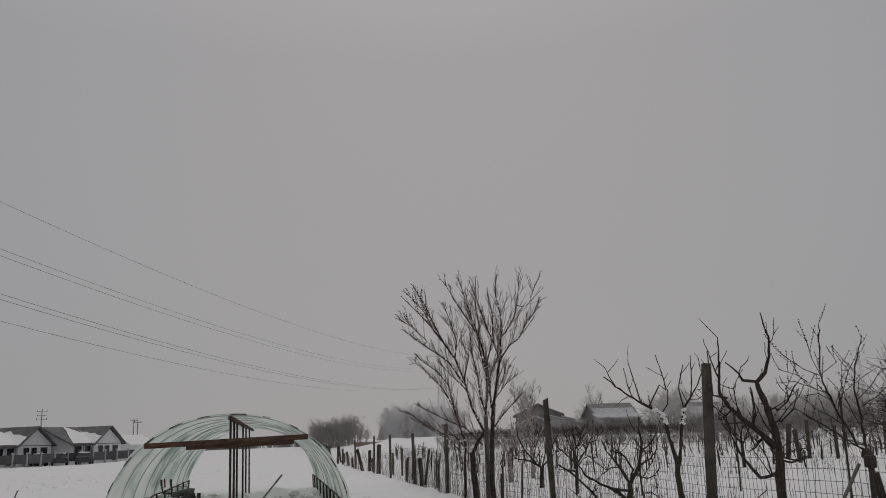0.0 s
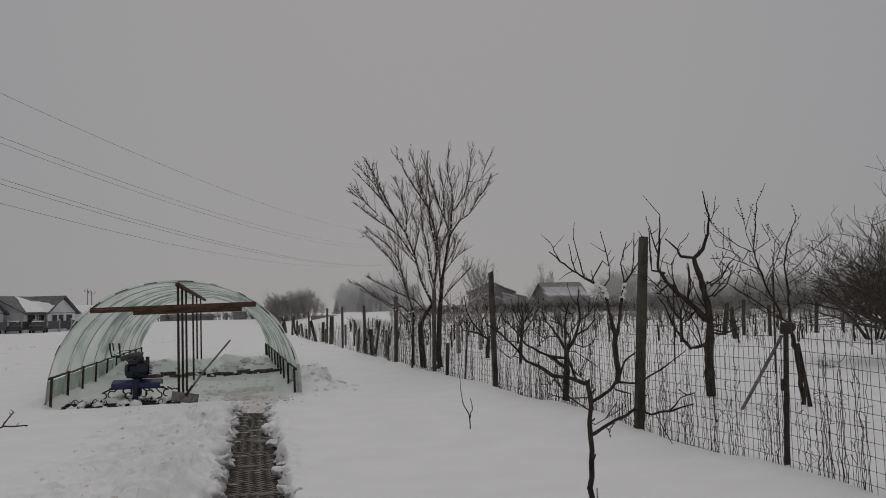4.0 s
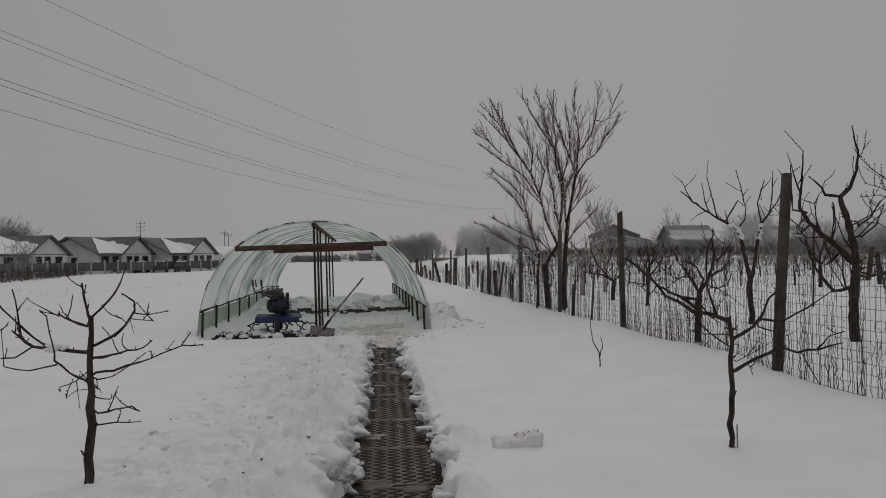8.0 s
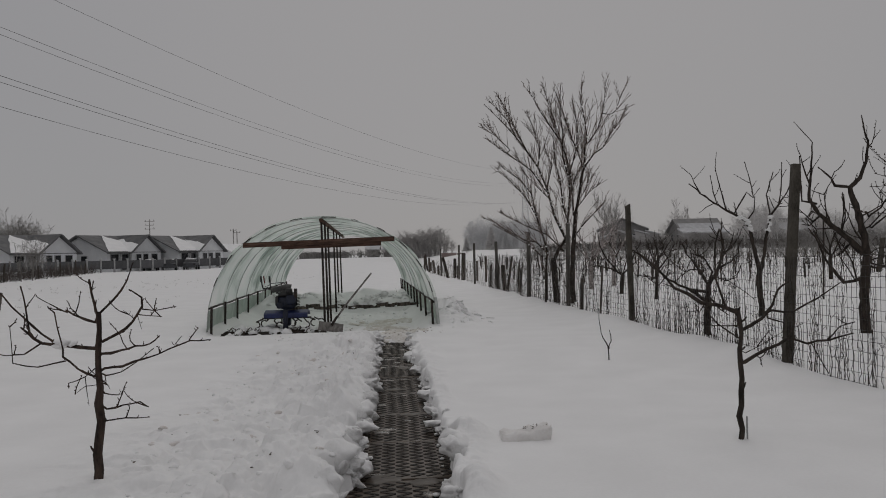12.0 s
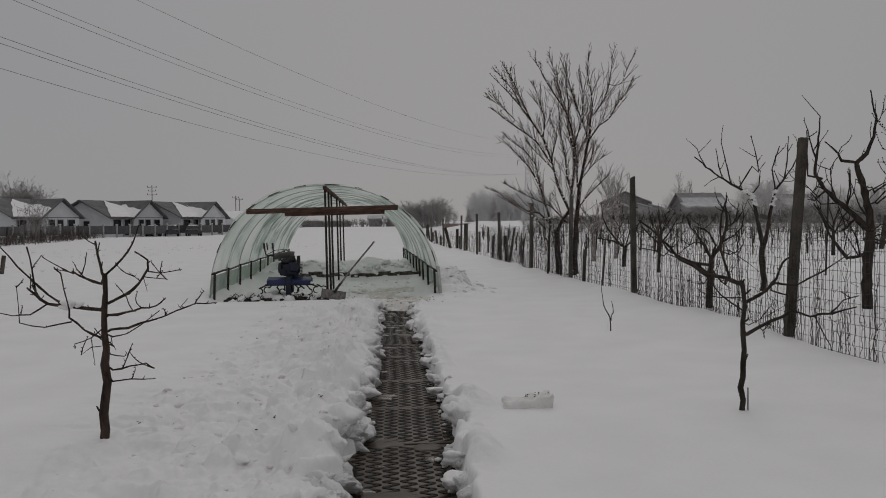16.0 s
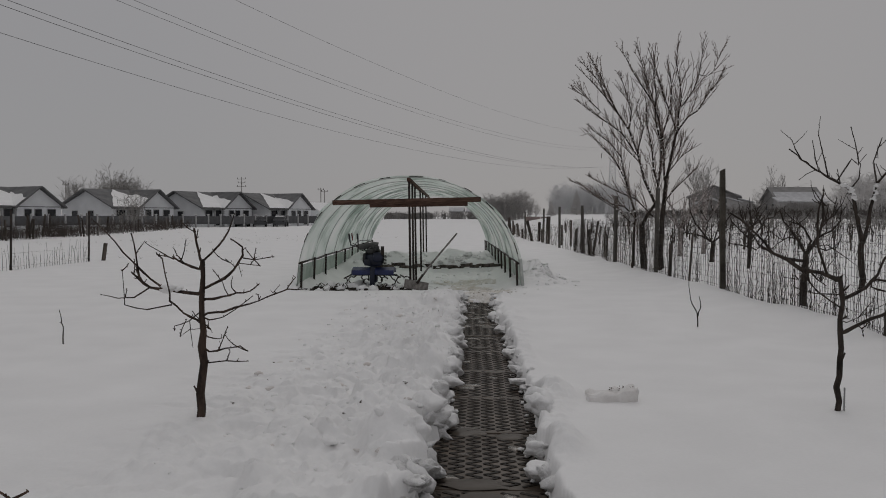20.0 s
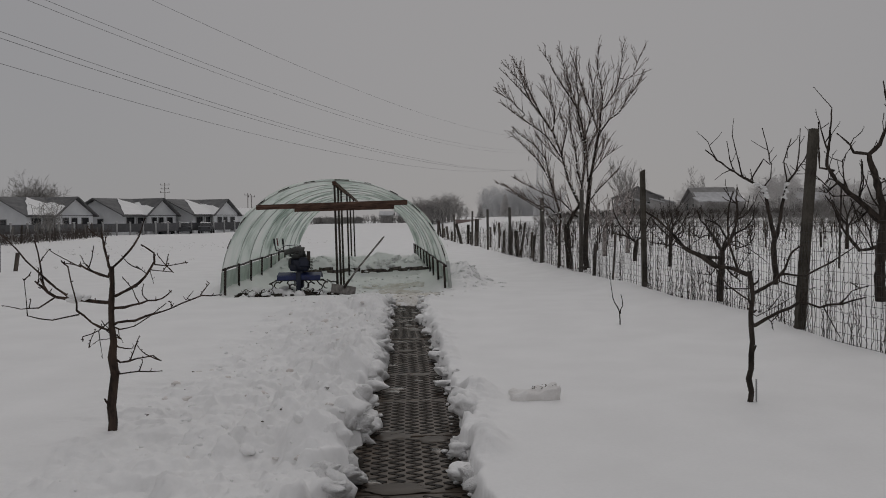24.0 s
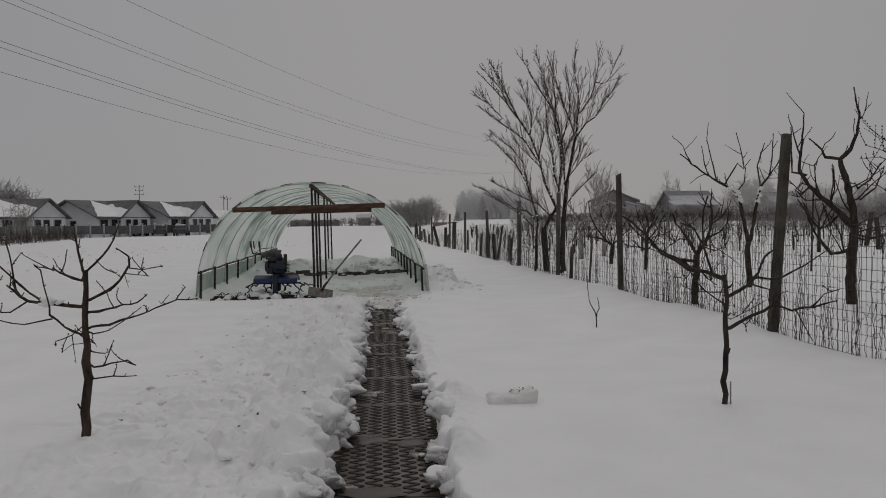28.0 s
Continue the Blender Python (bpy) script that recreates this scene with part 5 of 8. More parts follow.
def sapling():
    t = Tree(5, 0.42, 0.7, kink=0.26, at=(2.27, 6.5), stout=0.86)
    t.limb([(0.00, -0.04), (0.01, 0.26), (0.02, 0.56), (0.02, 0.79), (-0.01, 0.97)], 0.027, 0.021, 0)
    t.limb([(-0.01, 0.96), (-0.26, 1.02), (-0.47, 1.15), (-0.61, 1.31), (-0.76, 1.44)], 0.022, 0.006, -0.5)
    t.limb([(-0.09, 0.99), (-0.15, 1.20), (-0.16, 1.37), (-0.13, 1.55)], 0.014, 0.006, 0.3)
    t.limb([(-0.24, 1.02), (-0.28, 0.95), (-0.38, 0.96)], 0.006, 0.003, 0.2)
    t.limb([(-0.46, 1.14), (-0.56, 1.18), (-0.58, 1.16)], 0.005, 0.003, 0.2)
    t.limb([(0.03, 0.81), (0.18, 0.89), (0.26, 0.99), (0.30, 1.10), (0.37, 1.16)], 0.018, 0.007, 0.4)
    t.limb([(0.25, 0.95), (0.41, 0.94), (0.59, 1.04), (0.78, 1.16)], 0.012, 0.005, 0.5)
    t.limb([(0.57, 1.03), (0.58, 1.08)], 0.006, 0.003, 0)
    t.limb([(0.04, 0.58), (0.22, 0.67), (0.36, 0.74), (0.50, 0.71), (0.66, 0.73), (0.85, 0.78)], 0.018, 0.006, -0.5)
    t.limb([(0.66, 0.73), (0.75, 0.82), (0.87, 0.86)], 0.008, 0.004, -0.2)
    t.limb([(0.54, 0.70), (0.66, 0.48)], 0.006, 0.003, 0.3)
    t.limb([(0.36, 0.74), (0.41, 0.82), (0.47, 0.85)], 0.006, 0.003, 0.1)
    t.limb([(0.02, 0.74), (-0.15, 0.86), (-0.24, 0.99)], 0.01, 0.005, -0.6)
    t.limb([(0.01, 0.85), (-0.17, 0.85), (-0.31, 0.89)], 0.008, 0.004, -0.4)
    t.limb([(0.22, 0.90), (0.34, 0.86), (0.34, 0.74)], 0.007, 0.005, 0.1)
    t.limb([(-0.09, 1.20), (0.04, 1.11), (0.13, 1.04)], 0.005, 0.002, 0.5)
    t.limb([(0.16, 0.60), (0.17, 0.55)], 0.006, 0.003, 0)
    t.limb([(0.05, 0.64), (0.22, 0.73), (0.36, 0.81)], 0.005, 0.002, 0.6)
    t.limb([(-0.13, 1.32), (-0.08, 1.39), (-0.10, 1.48)], 0.005, 0.003, 0.1)
    t.sprout(12, 0.06, 0.22, 0.0045)
    ob = t.finish("young_fruit_tree", pose(2.27, 6.5, ground_z(2.27, 6.5)), BARK, "slim bare young fruit tree standing in smooth snow")
    part("trunk_guard", Geo().box(0.05, 0.0, 0.07, 0.008, 0.02, 0.2, bevel=0.003), PILLAR, ob, "thin pale strip at the foot")


sapling()


def fork_tree():
    t = Tree(8, 0.25, kink=0.16, at=(6.35, 17.2), stout=1.06)
    t.limb([(-0.01, -0.03), (0.01, 0.23), (-0.03, 0.76), (-0.01, 0.98)], 0.062, 0.052, 0)
    t.limb([(-0.01, 0.95), (-0.13, 1.51), (-0.19, 1.86), (-0.25, 2.01), (-0.56, 2.19), (-0.91, 2.40), (-1.19, 2.61), (-1.42, 2.82)], 0.046, 0.011, 0.15)
    t.limb([(0.02, 0.98), (0.10, 1.39), (0.17, 1.86), (0.23, 2.09), (0.42, 2.35), (0.60, 2.61)], 0.046, 0.011, -0.15)
    t.limb([(-0.85, 2.37), (-0.93, 2.63), (-0.98, 2.99)], 0.015, 0.008, 0.2)
    t.limb([(-0.68, 2.27), (-0.76, 2.63), (-0.87, 3.07)], 0.016, 0.008, -0.2)
    t.limb([(-1.17, 2.59), (-1.31, 2.82), (-1.37, 2.99)], 0.012, 0.007, 0.2)
    t.limb([(-0.51, 2.17), (-0.24, 2.61), (-0.10, 2.49), (-0.15, 2.80), (-0.26, 3.21)], 0.018, 0.008, 0.3)
    t.limb([(-0.45, 2.16), (-0.50, 2.39)], 0.009, 0.006, 0.2)
    t.limb([(-0.25, 2.01), (-0.10, 2.21), (-0.07, 2.50)], 0.015, 0.007, -0.4)
    t.limb([(-0.91, 2.40), (-1.08, 2.32), (-1.23, 2.20)], 0.009, 0.006, 0.3)
    t.limb([(0.24, 2.12), (0.17, 2.56), (0.32, 3.02)], 0.017, 0.008, 0.3)
    t.limb([(0.42, 2.35), (0.48, 2.73), (0.50, 3.19)], 0.016, 0.008, -0.2)
    t.limb([(0.60, 2.61), (0.71, 2.84), (0.68, 3.01)], 0.012, 0.007, 0.2)
    t.limb([(0.33, 2.23), (0.22, 2.50), (0.14, 2.53)], 0.01, 0.006, 0.2)
    t.limb([(0.51, 2.48), (0.66, 2.49), (0.75, 2.63)], 0.01, 0.006, 0.3)
    t.limb([(0.36, 2.29), (0.57, 2.29), (0.71, 2.37)], 0.009, 0.006, -0.3)
    t.limb([(-0.12, 2.50), (0.02, 2.68)], 0.008, 0.005, 0.2)
    t.limb([(0.25, 2.61), (0.23, 2.82)], 0.008, 0.005, 0.2)
    t.limb([(0.49, 2.90), (0.58, 3.05)], 0.008, 0.005, 0.2)
    t.sprout(14, 0.12, 0.4, 0.008)
    t.finish("pollarded_tree", pose(6.38, 17.2, ground_z(6.3, 17.2) - 0.02), BARK, "forked pollarded fruit tree with snow in its crotches beyond the fence",
             snow=[(-0.43, -0.03, 2.10, 0.040), (-0.38, -0.04, 2.07, 0.045), (-0.37, -0.04, 2.10, 0.037), (-0.32, -0.03, 2.07, 0.031), (-0.29, -0.02, 2.04, 0.043), (-0.26, -0.04, 2.03, 0.040), (-0.25, -0.04, 2.01, 0.037), (-0.22, -0.02, 1.99, 0.046), (-0.23, -0.02, 1.95, 0.047), (-0.20, -0.04, 1.91, 0.032), (-0.19, -0.03, 1.91, 0.034), (-0.20, -0.03, 1.86, 0.040), (-0.19, -0.02, 1.85, 0.047), (-0.17, -0.02, 1.82, 0.031), (-0.16, -0.02, 1.81, 0.039), (0.24, -0.04, 2.10, 0.039), (0.21, -0.04, 2.07, 0.048), (0.19, -0.02, 2.03, 0.031), (0.20, -0.02, 2.00, 0.029), (0.20, -0.04, 1.97, 0.035), (0.22, -0.02, 1.93, 0.048), (0.18, -0.04, 1.90, 0.029), (0.18, -0.03, 1.86, 0.031), (0.16, -0.02, 1.82, 0.047), (0.19, -0.03, 1.80, 0.038)])


fork_tree()


def big_old_tree():
    t = Tree(9, 0.32, kink=0.14, at=(6.85, 13.85), stout=1.05)
    t.limb([(-0.00, -0.08), (-0.01, 0.49), (-0.00, 0.92), (0.05, 1.35)], 0.085, 0.075, 0)
    t.limb([(0.05, 1.33), (0.02, 1.68), (-0.06, 2.00), (-0.14, 2.30), (-0.20, 2.50)], 0.062, 0.045, 0)
    t.limb([(-0.20, 2.49), (-0.03, 2.65), (0.09, 2.92), (0.12, 3.25), (0.07, 3.41), (0.03, 3.66)], 0.038, 0.008, 0.2)
    t.limb([(0.10, 3.12), (0.19, 3.22), (0.22, 3.32)], 0.014, 0.007, 0)
    t.limb([(0.05, 2.81), (0.02, 3.02), (0.04, 3.14)], 0.01, 0.006, 0)
    t.limb([(-0.20, 2.50), (-0.44, 2.53), (-0.50, 2.66), (-0.68, 2.82)], 0.026, 0.009, -0.2)
    t.limb([(-0.50, 2.64), (-0.44, 2.76), (-0.38, 2.80)], 0.009, 0.005, 0)
    t.limb([(0.02, 1.41), (-0.22, 1.62), (-0.51, 1.87), (-0.71, 2.06), (-0.87, 2.32), (-0.83, 2.70), (-0.79, 3.26)], 0.05, 0.01, 0.3)
    t.limb([(-0.86, 2.57), (-0.94, 2.81), (-0.99, 3.03)], 0.016, 0.008, 0.1)
    t.limb([(-0.51, 1.87), (-0.60, 2.11), (-0.62, 2.38)], 0.014, 0.006, 0.1)
    t.limb([(-0.71, 2.04), (-0.87, 1.87), (-0.97, 1.90)], 0.014, 0.006, 0.1)
    t.limb([(-0.66, 2.03), (-0.84, 2.11), (-0.92, 2.00)], 0.012, 0.006, 0.2)
    t.limb([(-0.36, 1.74), (-0.28, 2.00), (-0.30, 2.38)], 0.016, 0.007, 0.2)
    t.limb([(-0.17, 1.60), (-0.35, 1.41), (-0.53, 1.33)], 0.014, 0.006, 0.2)
    t.limb([(-0.00, 1.00), (-0.16, 0.95), (-0.34, 0.92), (-0.47, 1.08), (-0.64, 1.35), (-0.78, 1.68), (-0.90, 1.83)], 0.034, 0.01, -0.2)
    t.limb([(-0.15, 0.95), (-0.28, 1.19), (-0.43, 1.41)], 0.014, 0.006, 0.2)
    t.limb([(0.07, 1.19), (0.23, 1.15), (0.43, 1.19), (0.64, 1.29)], 0.02, 0.008, 0.3)
    t.limb([(0.11, 1.84), (0.26, 2.00), (0.47, 2.19)], 0.014, 0.006, 0.4)
    t.limb([(0.08, 2.06), (0.32, 2.19), (0.46, 2.41)], 0.012, 0.005, 0.3)
    t.limb([(0.08, 1.27), (0.34, 1.35), (0.60, 1.38)], 0.014, 0.006, -0.3)
    t.limb([(0.05, 1.35), (0.19, 1.46), (0.34, 1.49)], 0.012, 0.006, -0.2)
    t.limb([(-0.35, 1.75), (-0.31, 2.07), (-0.32, 2.42)], 0.02, 0.008, 0.2)
    t.limb([(-0.58, 1.97), (-0.62, 2.39)], 0.014, 0.008, 0.2)
    t.limb([(0.09, 2.01), (0.30, 2.14), (0.46, 2.39)], 0.018, 0.008, 0.3)
    t.limb([(0.09, 1.24), (0.30, 1.18), (0.54, 1.21)], 0.02, 0.008, -0.3)
    t.limb([(0.14, 1.82), (0.39, 2.01), (0.52, 2.33)], 0.018, 0.007, 0.4)
    t.limb([(-0.67, 2.04), (-0.82, 1.94), (-1.03, 2.14)], 0.016, 0.007, 0.2)
    t.limb([(-0.75, 2.23), (-0.99, 2.29), (-1.01, 3.03)], 0.022, 0.008, 0.3)
    t.limb([(-0.40, 1.82), (-0.77, 1.82), (-0.94, 2.01)], 0.016, 0.007, -0.3)
    t.limb([(-0.03, 1.37), (-0.23, 1.56), (-0.36, 1.43), (-0.47, 1.75)], 0.02, 0.008, 0.5)
    t.limb([(0.01, 1.56), (-0.16, 1.82), (-0.27, 2.14)], 0.018, 0.007, -0.5)
    t.limb([(-0.13, 0.99), (-0.18, 1.24), (-0.36, 1.56)], 0.018, 0.007, 0.5)
    t.sprout(44, 0.15, 0.5, 0.008)
    t.finish("old_fruit_tree", pose(6.85, 13.85, ground_z(6.85, 13.85) - 0.08), BARK, "gnarled old fruit tree with crooked pruned limbs beyond the fence")


big_old_tree()


def gnarled_tree():
    t = Tree(12, 0.32, kink=0.22, at=(4.12, 13.4), stout=1.15)
    t.limb([(0.00, -0.07), (0.01, 0.37), (0.04, 0.81)], 0.05, 0.042, 0)
    t.limb([(0.04, 0.79), (-0.15, 1.11), (-0.30, 1.31), (-0.36, 1.48)], 0.026, 0.008, 0.2)
    t.limb([(0.04, 0.79), (0.20, 1.06), (0.27, 1.31), (0.25, 1.65), (0.27, 1.78)], 0.028, 0.008, -0.1)
    t.limb([(0.04, 0.81), (0.10, 1.01), (0.00, 1.21), (-0.20, 1.31)], 0.02, 0.008, 0.3)
    t.limb([(0.20, 1.06), (0.39, 1.16), (0.52, 1.31)], 0.016, 0.007, 0.3)
    t.limb([(-0.25, 0.72), (-0.44, 0.81), (-0.69, 0.96), (-0.77, 1.11)], 0.02, 0.008, 0.2)
    t.limb([(0.01, 0.52), (-0.25, 0.72)], 0.026, 0.02, 0.2)
    t.limb([(0.04, 0.62), (0.20, 0.42), (0.32, 0.32)], 0.014, 0.006, 0.2)
    t.limb([(-0.10, 1.04), (-0.25, 1.06), (-0.39, 0.96)], 0.012, 0.006, -0.2)
    t.limb([(0.27, 1.31), (0.42, 1.38), (0.44, 1.58)], 0.012, 0.006, 0.2)
    t.limb([(0.07, 0.96), (0.32, 0.86), (0.49, 0.91)], 0.012, 0.006, 0.2)
    t.sprout(34, 0.12, 0.5, 0.007)
    t.finish("gnarled_tree", pose(4.12, 13.4, ground_z(4.1, 13.4)), BARK, "low gnarled fruit tree growing at the wire fence")


gnarled_tree()


def grow(geo, p, d, length, r, depth, rnd, spread=0.5, up=0.35, twig=None, shrink=0.68, kids=(2, 4), seg=4, thin=0.003):
    """A limb that bends, thins and forks."""
    pts = [p]
    q, dd = p.copy(), d.copy()
    step = length / seg
    for _ in range(seg):
        dd = (dd + Vector((rnd.gauss(0, 0.13), rnd.gauss(0, 0.13), up * 0.22))).normalized()
        q = q + dd * step
        pts.append(q.copy())
    end = max(thin * 0.6, r * (0.55 if depth else 0.3))
    target = twig if (twig is not None and depth <= 1) else geo
    target.tube(pts, r, end, sides=6 if depth > 1 else (4 if depth == 1 else 3), cap=depth > 1)
    if depth <= 0:
        return
    for _ in range(rnd.randint(*kids)):
        k = rnd.randint(1, seg)
        base = pts[k]
        axis = Vector((rnd.gauss(0, 1), rnd.gauss(0, 1), rnd.gauss(0, 0.5) + up))
        nd = (dd + axis.normalized() * spread).normalized()
        grow(geo, base, nd, length * shrink * rnd.uniform(0.7, 1.15), max(thin, r * (1 - 0.45 * k / seg) * 0.62), depth - 1, rnd, spread, up, twig, shrink, kids, seg, thin)


class TallTree(Tree):
    """Long limbs set all along with upright shoots, spurs and clinging rime."""

    def dress(self, wood, rime):
        """Long thin shoots that rise nearly along their limb, set with short frosted spurs."""
        rnd = self.rnd
        for i, (g, pts, r0) in enumerate(self.lines):
            n = len(pts)
            for k in range(max(2, int(n * (0.55 if i < 3 else 0.08))), n):
                d = (pts[k] - pts[max(0, k - 2)]).normalized()
                far = k / n
                self.tip(rime, pts[k], d, 0.007)
                for _ in range(1 + (rnd.random() < 0.25) if far < 0.92 else 0):
                    w = rnd.uniform(0, math.tau)
                    e = (d * 0.9 + Vector((math.cos(w), math.sin(w), 0.45)) * rnd.uniform(0.2, 0.6)).normalized()
                    self.twig(wood, rime, pts[k], e, rnd.uniform(0.25, 1.0) * (1.08 - 0.85 * far), 0.0075, 1)

    def tip(self, rime, q, d, r):
        w = self.rnd.uniform(0, math.tau)
        e = q + (d * 0.6 + Vector((math.cos(w), math.sin(w), 0.2)) * 0.8).normalized() * self.rnd.uniform(0.03, 0.085)
        rime.tube([q, e], r * 1.0, r * 0.9, sides=3, cap=False)

    def twig(self, wood, rime, p, d, L, r, depth):
        rnd = self.rnd
        n = max(3, int(L / 0.09))
        line = [p]
        for _ in range(n):
            d = (d + Vector((rnd.gauss(0, 0.055), rnd.gauss(0, 0.055), 0.035))).normalized()
            line.append(line[-1] + d * (L / n))
        wood.tube(line, r, 0.004, sides=4, cap=False)
        for q in line[1:]:
            if rnd.random() < 0.65:
                self.tip(rime, q, d, 0.007)
            if depth and rnd.random() < 0.22:
                w = rnd.uniform(0, math.tau)
                self.twig(wood, rime, q, (d + Vector((math.cos(w), math.sin(w), 0.2)) * 0.5).normalized(), L * rnd.uniform(0.3, 0.55), r * 0.8, depth - 1)


def fence_tree():
    """The tall many-stemmed tree in the fence line, its twigs dusted with rime."""
    t = TallTree(77, 0.0, 0.7, kink=0.04, at=(2.93, 22.2), stout=0.72)
    t.knob = 0.12
    t.limb([(0.25, 0.07), (0.22, 0.45), (0.26, 1.40), (0.37, 2.53)], 0.108, 0.07, 0.1)
    t.limb([(-0.21, -0.12), (-0.20, 0.10), (-0.25, 0.77), (-0.27, 1.27)], 0.125, 0.10, 0.1)
    t.limb([(-0.52, -0.06), (-0.50, 0.22), (-0.47, 1.08), (-0.42, 1.46)], 0.045, 0.04, 0.3)
    t.limb([(-0.26, 1.21), (-0.11, 1.53), (0.08, 1.78)], 0.07, 0.055, 0.1)
    t.limb([(0.08, 1.78), (-0.21, 2.41), (-0.40, 3.17), (-0.62, 3.74), (-0.91, 4.18), (-1.19, 4.57), (-1.57, 5.01), (-2.04, 5.50)], 0.052, 0.009, 0.15)
    t.limb([(0.15, 1.65), (0.14, 2.28), (0.22, 2.91), (0.21, 3.48), (0.17, 3.91), (0.02, 4.42), (-0.26, 4.86), (-0.51, 5.24), (-0.80, 5.81), (-0.83, 6.12)], 0.052, 0.009, -0.2)
    t.limb([(0.30, 2.41), (0.29, 3.04), (0.24, 3.60), (0.42, 4.22), (0.20, 4.85), (0.04, 5.35), (-0.15, 5.92)], 0.036, 0.009, 0.5)
    t.limb([(0.37, 2.53), (0.43, 2.78), (0.58, 3.60), (0.63, 3.72)], 0.055, 0.042, 0.2)
    t.limb([(0.63, 3.72), (0.90, 4.09), (1.14, 4.24), (1.38, 4.64), (1.62, 4.97), (1.79, 5.31)], 0.034, 0.008, 0.2)
    t.limb([(0.63, 3.72), (0.66, 4.28), (0.72, 4.53), (0.68, 4.96), (0.58, 5.46), (0.61, 6.02)], 0.032, 0.008, -0.5)
    t.limb([(0.72, 4.34), (1.02, 4.77), (1.13, 5.08), (1.22, 5.57), (1.27, 6.09)], 0.026, 0.008, 0.3)
    t.limb([(1.37, 5.13), (1.52, 5.25), (1.70, 5.74)], 0.016, 0.008, 0.3)
    t.limb([(0.61, 3.66), (0.42, 4.28), (0.26, 4.60), (0.16, 5.04)], 0.026, 0.009, -0.4)
    t.limb([(0.35, 1.90), (0.56, 2.16), (0.92, 2.53), (1.16, 2.78)], 0.026, 0.008, 0.3)
    t.limb([(0.43, 2.66), (0.73, 3.03), (1.04, 3.28)], 0.02, 0.008, -0.4)
    t.limb([(-0.42, 1.40), (-0.58, 2.03), (-0.70, 2.41), (-0.83, 3.05), (-1.12, 3.43), (-1.49, 3.69), (-1.71, 3.91)], 0.04, 0.009, -0.2)
    t.limb([(-0.42, 1.40), (-0.73, 1.72), (-1.04, 1.78), (-1.48, 2.04), (-1.86, 2.29), (-2.18, 2.42)], 0.03, 0.008, 0.3)
    t.limb([(-0.54, 1.27), (-0.85, 1.59), (-1.35, 1.91), (-1.80, 2.17)], 0.024, 0.008, -0.4)
    t.limb([(0.02, 1.46), (-0.42, 1.91), (-0.86, 2.10), (-1.36, 2.35), (-1.67, 2.55)], 0.03, 0.008, 0.4)
    t.limb([(-0.70, 2.41), (-0.96, 2.92), (-1.30, 3.31), (-1.68, 3.69), (-1.84, 3.63)], 0.026, 0.008, 0.4)
    t.limb([(-0.43, 3.11), (-0.81, 3.68), (-1.25, 4.00), (-1.62, 4.26), (-2.03, 4.58)], 0.03, 0.008, -0.3)
    t.limb([(-1.37, 4.25), (-1.75, 4.64), (-2.03, 4.80)], 0.018, 0.008, 0.2)
    t.limb([(-0.91, 4.18), (-1.13, 4.63), (-1.38, 5.20), (-1.70, 5.80)], 0.028, 0.008, -0.3)
    t.limb([(-1.19, 4.57), (-1.44, 5.07), (-1.95, 5.65)], 0.018, 0.008, 0.4)
    t.limb([(-0.62, 3.74), (-0.57, 4.24), (-0.69, 4.68), (-0.88, 5.25)], 0.024, 0.008, 0.6)
    t.limb([(-0.40, 3.17), (-0.25, 3.80), (-0.44, 4.30), (-0.38, 4.55)], 0.024, 0.008, -0.6)
    t.limb([(0.14, 2.28), (0.02, 2.72), (-0.03, 3.29), (-0.16, 3.92), (-0.20, 4.55), (-0.18, 5.29)], 0.032, 0.008, 0.8)
    t.limb([(0.18, 3.48), (0.05, 4.04), (0.07, 4.67), (0.01, 5.17), (0.03, 5.97)], 0.032, 0.008, -0.8)
    t.limb([(0.22, 2.91), (0.36, 3.41), (0.54, 3.78), (0.60, 4.34)], 0.022, 0.008, 0.6)
    t.limb([(-0.37, 2.92), (-0.74, 3.30), (-1.06, 3.68)], 0.02, 0.008, 0.6)
    t.limb([(0.43, 2.78), (0.67, 3.16), (0.79, 3.59)], 0.016, 0.008, 0.7)
    t.limb([(0.05, 4.35), (-0.21, 5.17), (-0.46, 6.05)], 0.02, 0.008, 0.5)
    t.limb([(0.42, 4.22), (0.47, 4.84), (0.34, 5.59)], 0.018, 0.008, -0.5)
    twigs, rime = Geo(), Geo()
    t.dress(twigs, rime)
    ob = thing("tall_bare_tree", pose(2.93, 22.2, ground_z(2.9, 22.2) - 0.05), "tall many-stemmed bare tree with frosted twigs in the fence", "tree")
    for k, g in enumerate(t.parts):
        part("trunk" if k < 3 else "limb", g, BARK, ob)
    lodged = Geo()
    rnd = random.Random(5)
    for g, pts, r0 in t.lines[3:]:
        for k in range(1, len(pts) - 1):
            if rnd.random() < 0.4 * (1.3 - k / len(pts)):
                q = pts[k]
                lodged.clod(q.x, q.y - r0 * 0.5, q.z + r0 * 0.5, rnd.uniform(0.012, 0.030), rnd, 0.8, 1)
    part("lodged_snow", lodged, SNOW, ob, "small bits of snow lodged on the limbs", kind="stuff")
    part("shoot_growth", twigs, TWIG_WARM, ob, "fine reddish-brown upright shoots", kind="stuff")
    part("rime", rime, FROST_BARK, ob, "short spurs with clinging rime", kind="stuff")


fence_tree()


